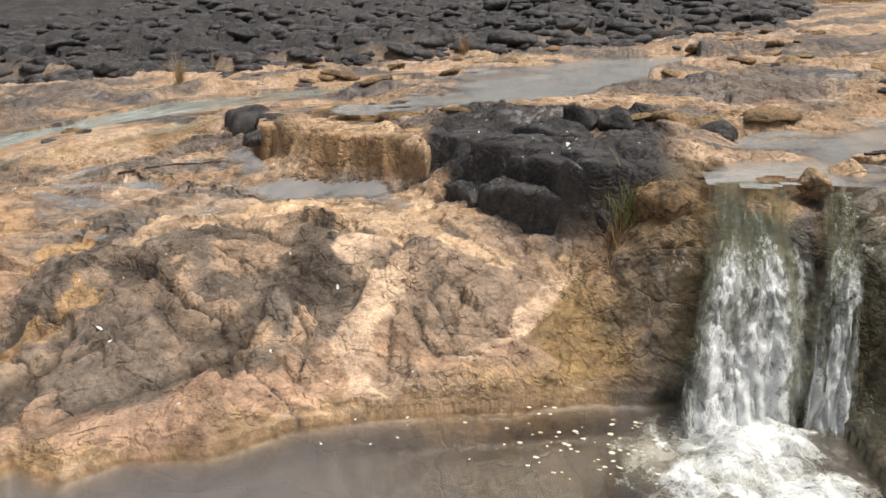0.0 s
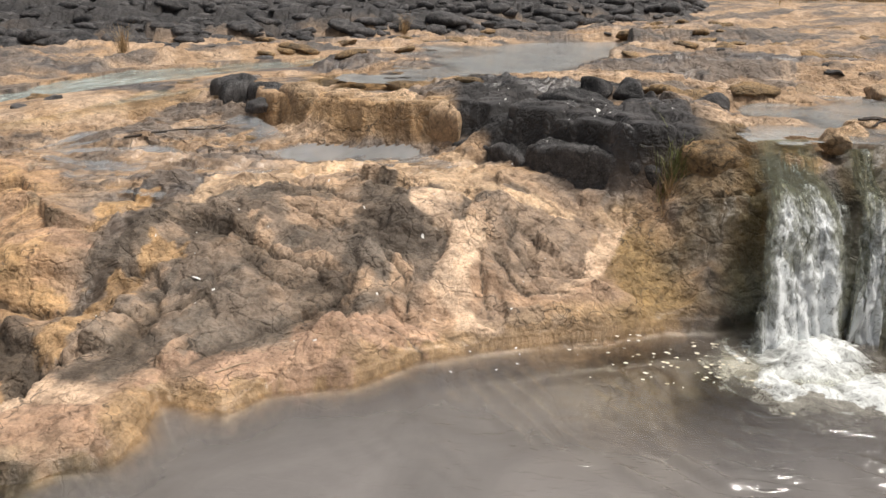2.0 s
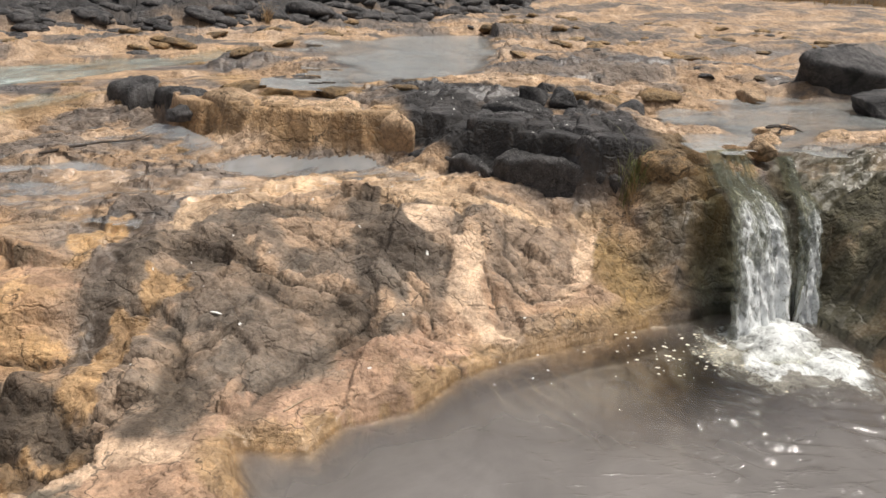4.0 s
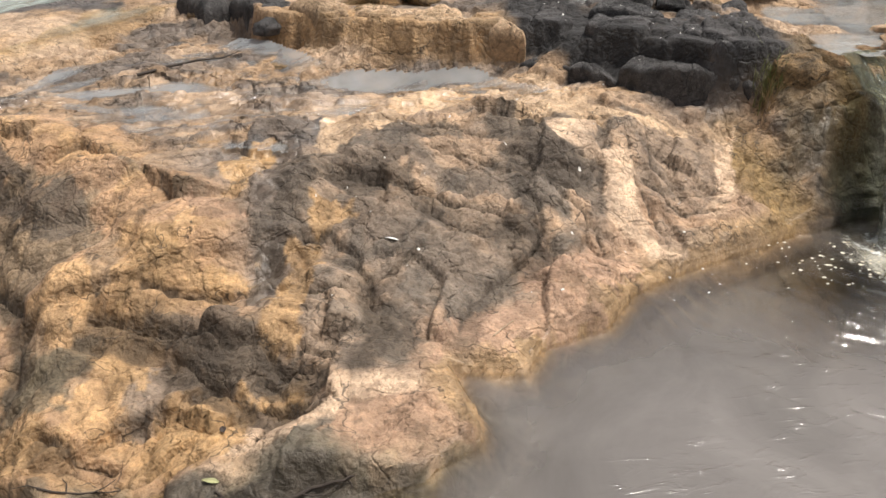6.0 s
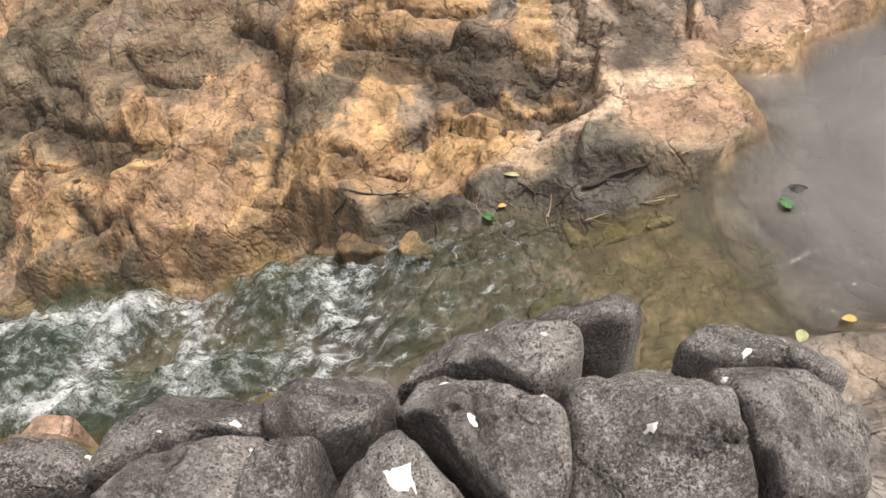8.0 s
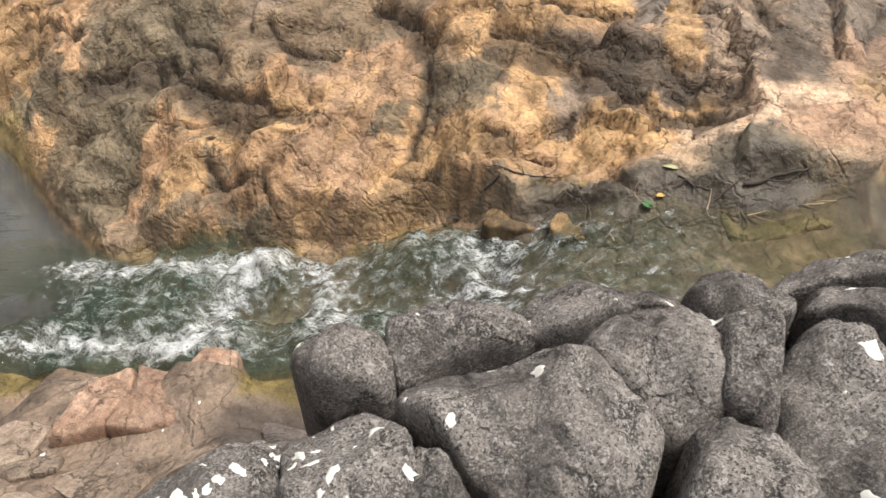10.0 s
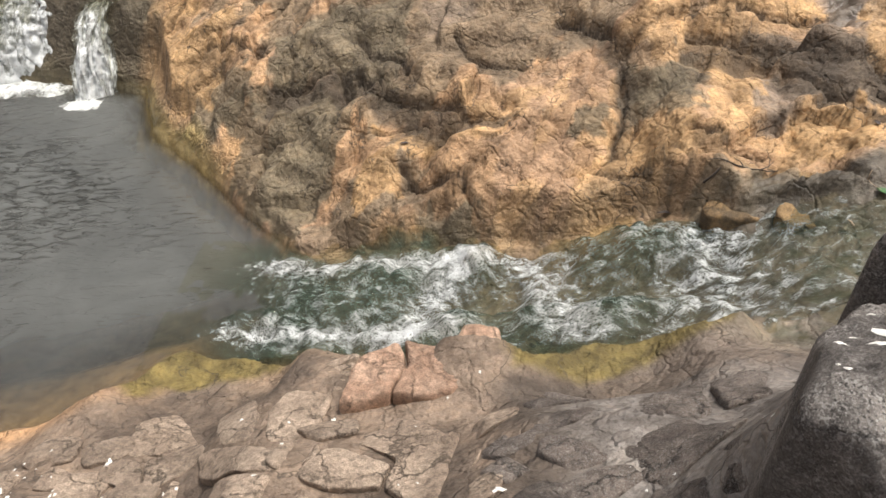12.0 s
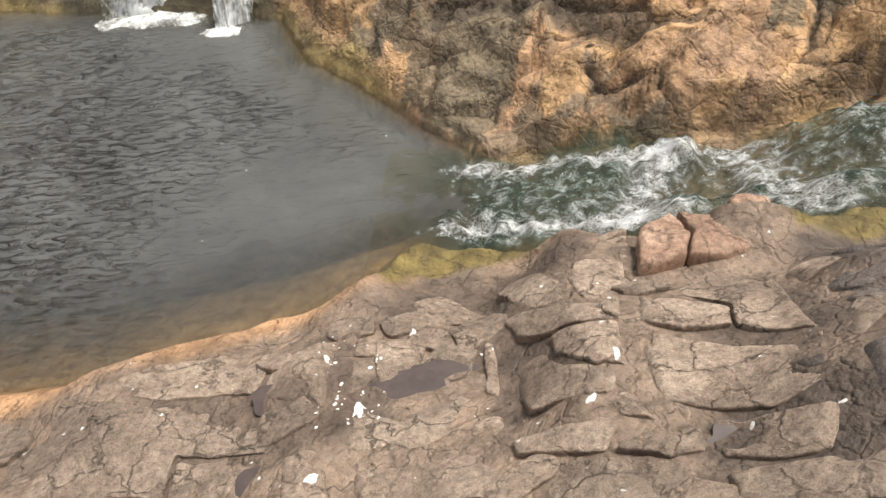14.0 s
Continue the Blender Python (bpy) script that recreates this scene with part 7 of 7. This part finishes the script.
for n, (x, y, turn) in enumerate([(-2.24, 3.82, 60), (-2.12, 3.74, 20)]):
    f = leaf("feather", x, y, 0.1 - 0.02 * n, 0.022, turn, FEATHER, "white bird feather lying on the rock", 0.01)
    tagged(f, category="feather", group="feathers")
leaf("leaf", -3.2, 2.52, 0.075, 0.055, 40, LEAF_GREEN, "fresh green leaf lying on wet rock")
leaf("leaf", -3.14, 2.55, 0.05, 0.035, 100, LEAF_YELLOW, "yellow fallen leaf on wet rock")
leaf("leaf", -3.08, 2.65, 0.09, 0.035, 70, LEAF_OLIVE, "pale olive leaf beside a twig")
leaf("leaf", -2.22, 2.17, 0.08, 0.06, 20, LEAF_GREEN, "green leaf on a dark stone in the shallows", 0.02)
leaf("leaf", -2.27, 1.67, 0.06, 0.04, 80, LEAF_YELLOW, "yellow fallen leaf in shallow water", 0.03)
leaf("leaf", -2.47, 1.6, 0.07, 0.05, 140, LEAF_OLIVE, "pale olive leaf in shallow water", 0.03)
leaf("leaf", -5.22, 3.76, 0.07, 0.03, 95, LEAF_DARK, "dark rotten leaf on ochre rock")
leaf("leaf", -3.05, 2.93, 0.05, 0.035, 10, LEAF_DARK, "dark rotten leaf on ochre rock")
leaf("leaf", -3.93, 2.92, 0.14, 0.035, 85, LEAF_DARK, "dark purple pod on wet rock")
stick("stick", [(-2.84, 2.47), (-2.69, 2.49), (-2.56, 2.49)], 0.009, TWIG, "black wet stick on the mossy slab", 1, 1)
stick("stick", [(-3.82, 2.86), (-3.64, 2.87), (-3.46, 2.9)], 0.006, TWIG, "thin forked dark twig on wet rock", 3, 2)
stick("stick", [(-3.06, 2.6), (-2.96, 2.5)], 0.005, TWIG, "short dark twig beside leaves", 2, 3)
stick("stick", [(-2.95, 2.46), (-2.84, 2.5)], 0.004, TWIG, "short dark twig beside leaves", 3, 4)
stick("stick", [(-1.9, 3.13), (-1.77, 3.24)], 0.005, PALE_TWIG, "pale dead twig near the waterline", 0, 5)
stick("stick", [(-3.7, 6.05), (-3.3, 6.3), (-3.0, 6.55)], 0.012, TWIG, "brown curved branch on the wet flat", 1, 6)
stick("stick", [(-2.9, 5.0), (-2.75, 4.93)], 0.005, PALE_TWIG, "pale dead twig on wet rock", 1, 7)
_rs = random.Random(21)
for _k in range(12):
    _x, _y, _a, _l = _rs.uniform(-3.35, -2.35), _rs.uniform(2.3, 2.6), _rs.uniform(0, 3.1), _rs.uniform(0.03, 0.08)
    stick("stick", [(_x, _y), (_x + _l * math.cos(_a), _y + _l * math.sin(_a))], _rs.uniform(0.002, 0.004), PALE_TWIG if _k % 3 else TWIG, "short dead twig in the wet debris", _k % 2, 30 + _k)
for n, plan in enumerate([[(1.62, 5.24), (1.8, 5.3), (2.0, 5.32)], [(1.68, 5.3), (1.85, 5.27), (2.02, 5.38)], [(1.7, 5.2), (1.9, 5.36)]]):
    stick("drift_stick", plan, 0.009, TWIG, "dark driftwood caught on a stream stone", 2, 10 + n)
tagged(worn_stone("mossy_slab", stone_plan([(-2.7, 2.38, 0.22, 0.1, 6)], 1.15)[0], 501, MOSS_STONE, None, -0.115, (0.05, 0.1), 0.0, 0.015, 0.0, 0.15, 2.0), "flat mossy green slab in the shallows", "rock")
place_boulder("shallows_stone", -2.15, 2.22, -0.03, (0.07, 0.06, 0.05), 502, LAVA_STONE, "dark stone lying in the shallows", 8, planes=10, rounding=0.05)
for n, (x, y, rx, ry) in enumerate(PITS):
    rim = sorted(drape_z(x + 0.95 * rx * math.cos(a), y + 0.95 * ry * math.sin(a)) for a in (0, 0.8, 1.6, 2.4, 3.1, 3.9, 4.7, 5.5))
    reach = [1.2 * (1 + 0.35 * noise.noise(Vector((math.cos(0.1309 * a) * 1.4, math.sin(0.1309 * a) * 1.4, n * 3.7)))) for a in range(48)]
    vs = [(x, y, rim[2])] + [(x + r * rx * math.cos(0.1309 * a), y + r * ry * math.sin(0.1309 * a), rim[2]) for a, r in enumerate(reach)]
    tagged(mesh_from("rock_puddle", vs, [(0, 1 + a, 1 + (a + 1) % 48) for a in range(48)], PIT_WATER), "dark still puddle in a hollow of the bank", "puddle", "rock puddles")

# foam flecks drifting from the fall
vs, fs = [], []
_rf = random.Random(12)
for k in range(80):
    x, y = 0.3 + _rf.gauss(0, 0.28), 3.62 + _rf.gauss(0, 0.16)
    r, n0 = _rf.uniform(0.004, 0.014), len(vs)
    vs.append((x, y, 0.007))
    for a in range(7):
        q = 0.9 * a
        vs.append((x + r * math.cos(q) * _rf.uniform(0.7, 1.3), y + _rf.uniform(0.4, 0.9) * r * math.sin(q), 0.004))
    fs += [(n0, n0 + 1 + a, n0 + 1 + (a + 1) % 7) for a in range(7)]
tagged(mesh_from("foam_flecks", vs, fs, FOAM_BIT), "cream foam flecks drifting on the pool", "foam", kind="stuff")


def grass_tuft(x, y, label, material, count, tall, seed, name="grass_tuft"):
    ob = blades(name, label, [(x, y, 0.035)], count, tall, 0.0035, material, seed, "", "grass", 0.9)
    return ob


grass_tuft(0.36, 4.72, "small green and straw grass tuft in a rock cleft", GREEN_GRASS, 110, 0.24, 61)
grass_tuft(0.33, 4.66, "hanging dry straw tuft in a rock cleft", DRY_GRASS, 60, 0.2, 62, "straw_tuft")
grass_tuft(-5.9, 10.6, "dry straw tuft at the edge of the lava", DRY_GRASS, 120, 0.4, 63, "straw_tuft")
grass_tuft(-2.3, 13.6, "dry straw tuft at the edge of the lava", DRY_GRASS, 80, 0.4, 64, "straw_tuft")
# small falls into the lower pool
waterfall("waterfall_far", "small white fall of the side stream into the lower pool", (-8.1, 6.35, -0.3), (-8.25, 5.75, -1.12), 0.9, 5, 171)
waterfall("waterfall_far_side", "thin white fall into the lower pool", (-7.4, 6.1, -0.3), (-7.7, 5.35, -1.12), 0.22, 3, 191)
foam_mound("far_splash_foam", "white foam below the thin far fall", -7.75, 5.32, LOW_Z, 0.3, 0.16, 0.06, 185)
foam_mound("far_splash_foam", "white foam below the small far fall", -8.4, 5.62, LOW_Z, 0.8, 0.22, 0.07, 181)
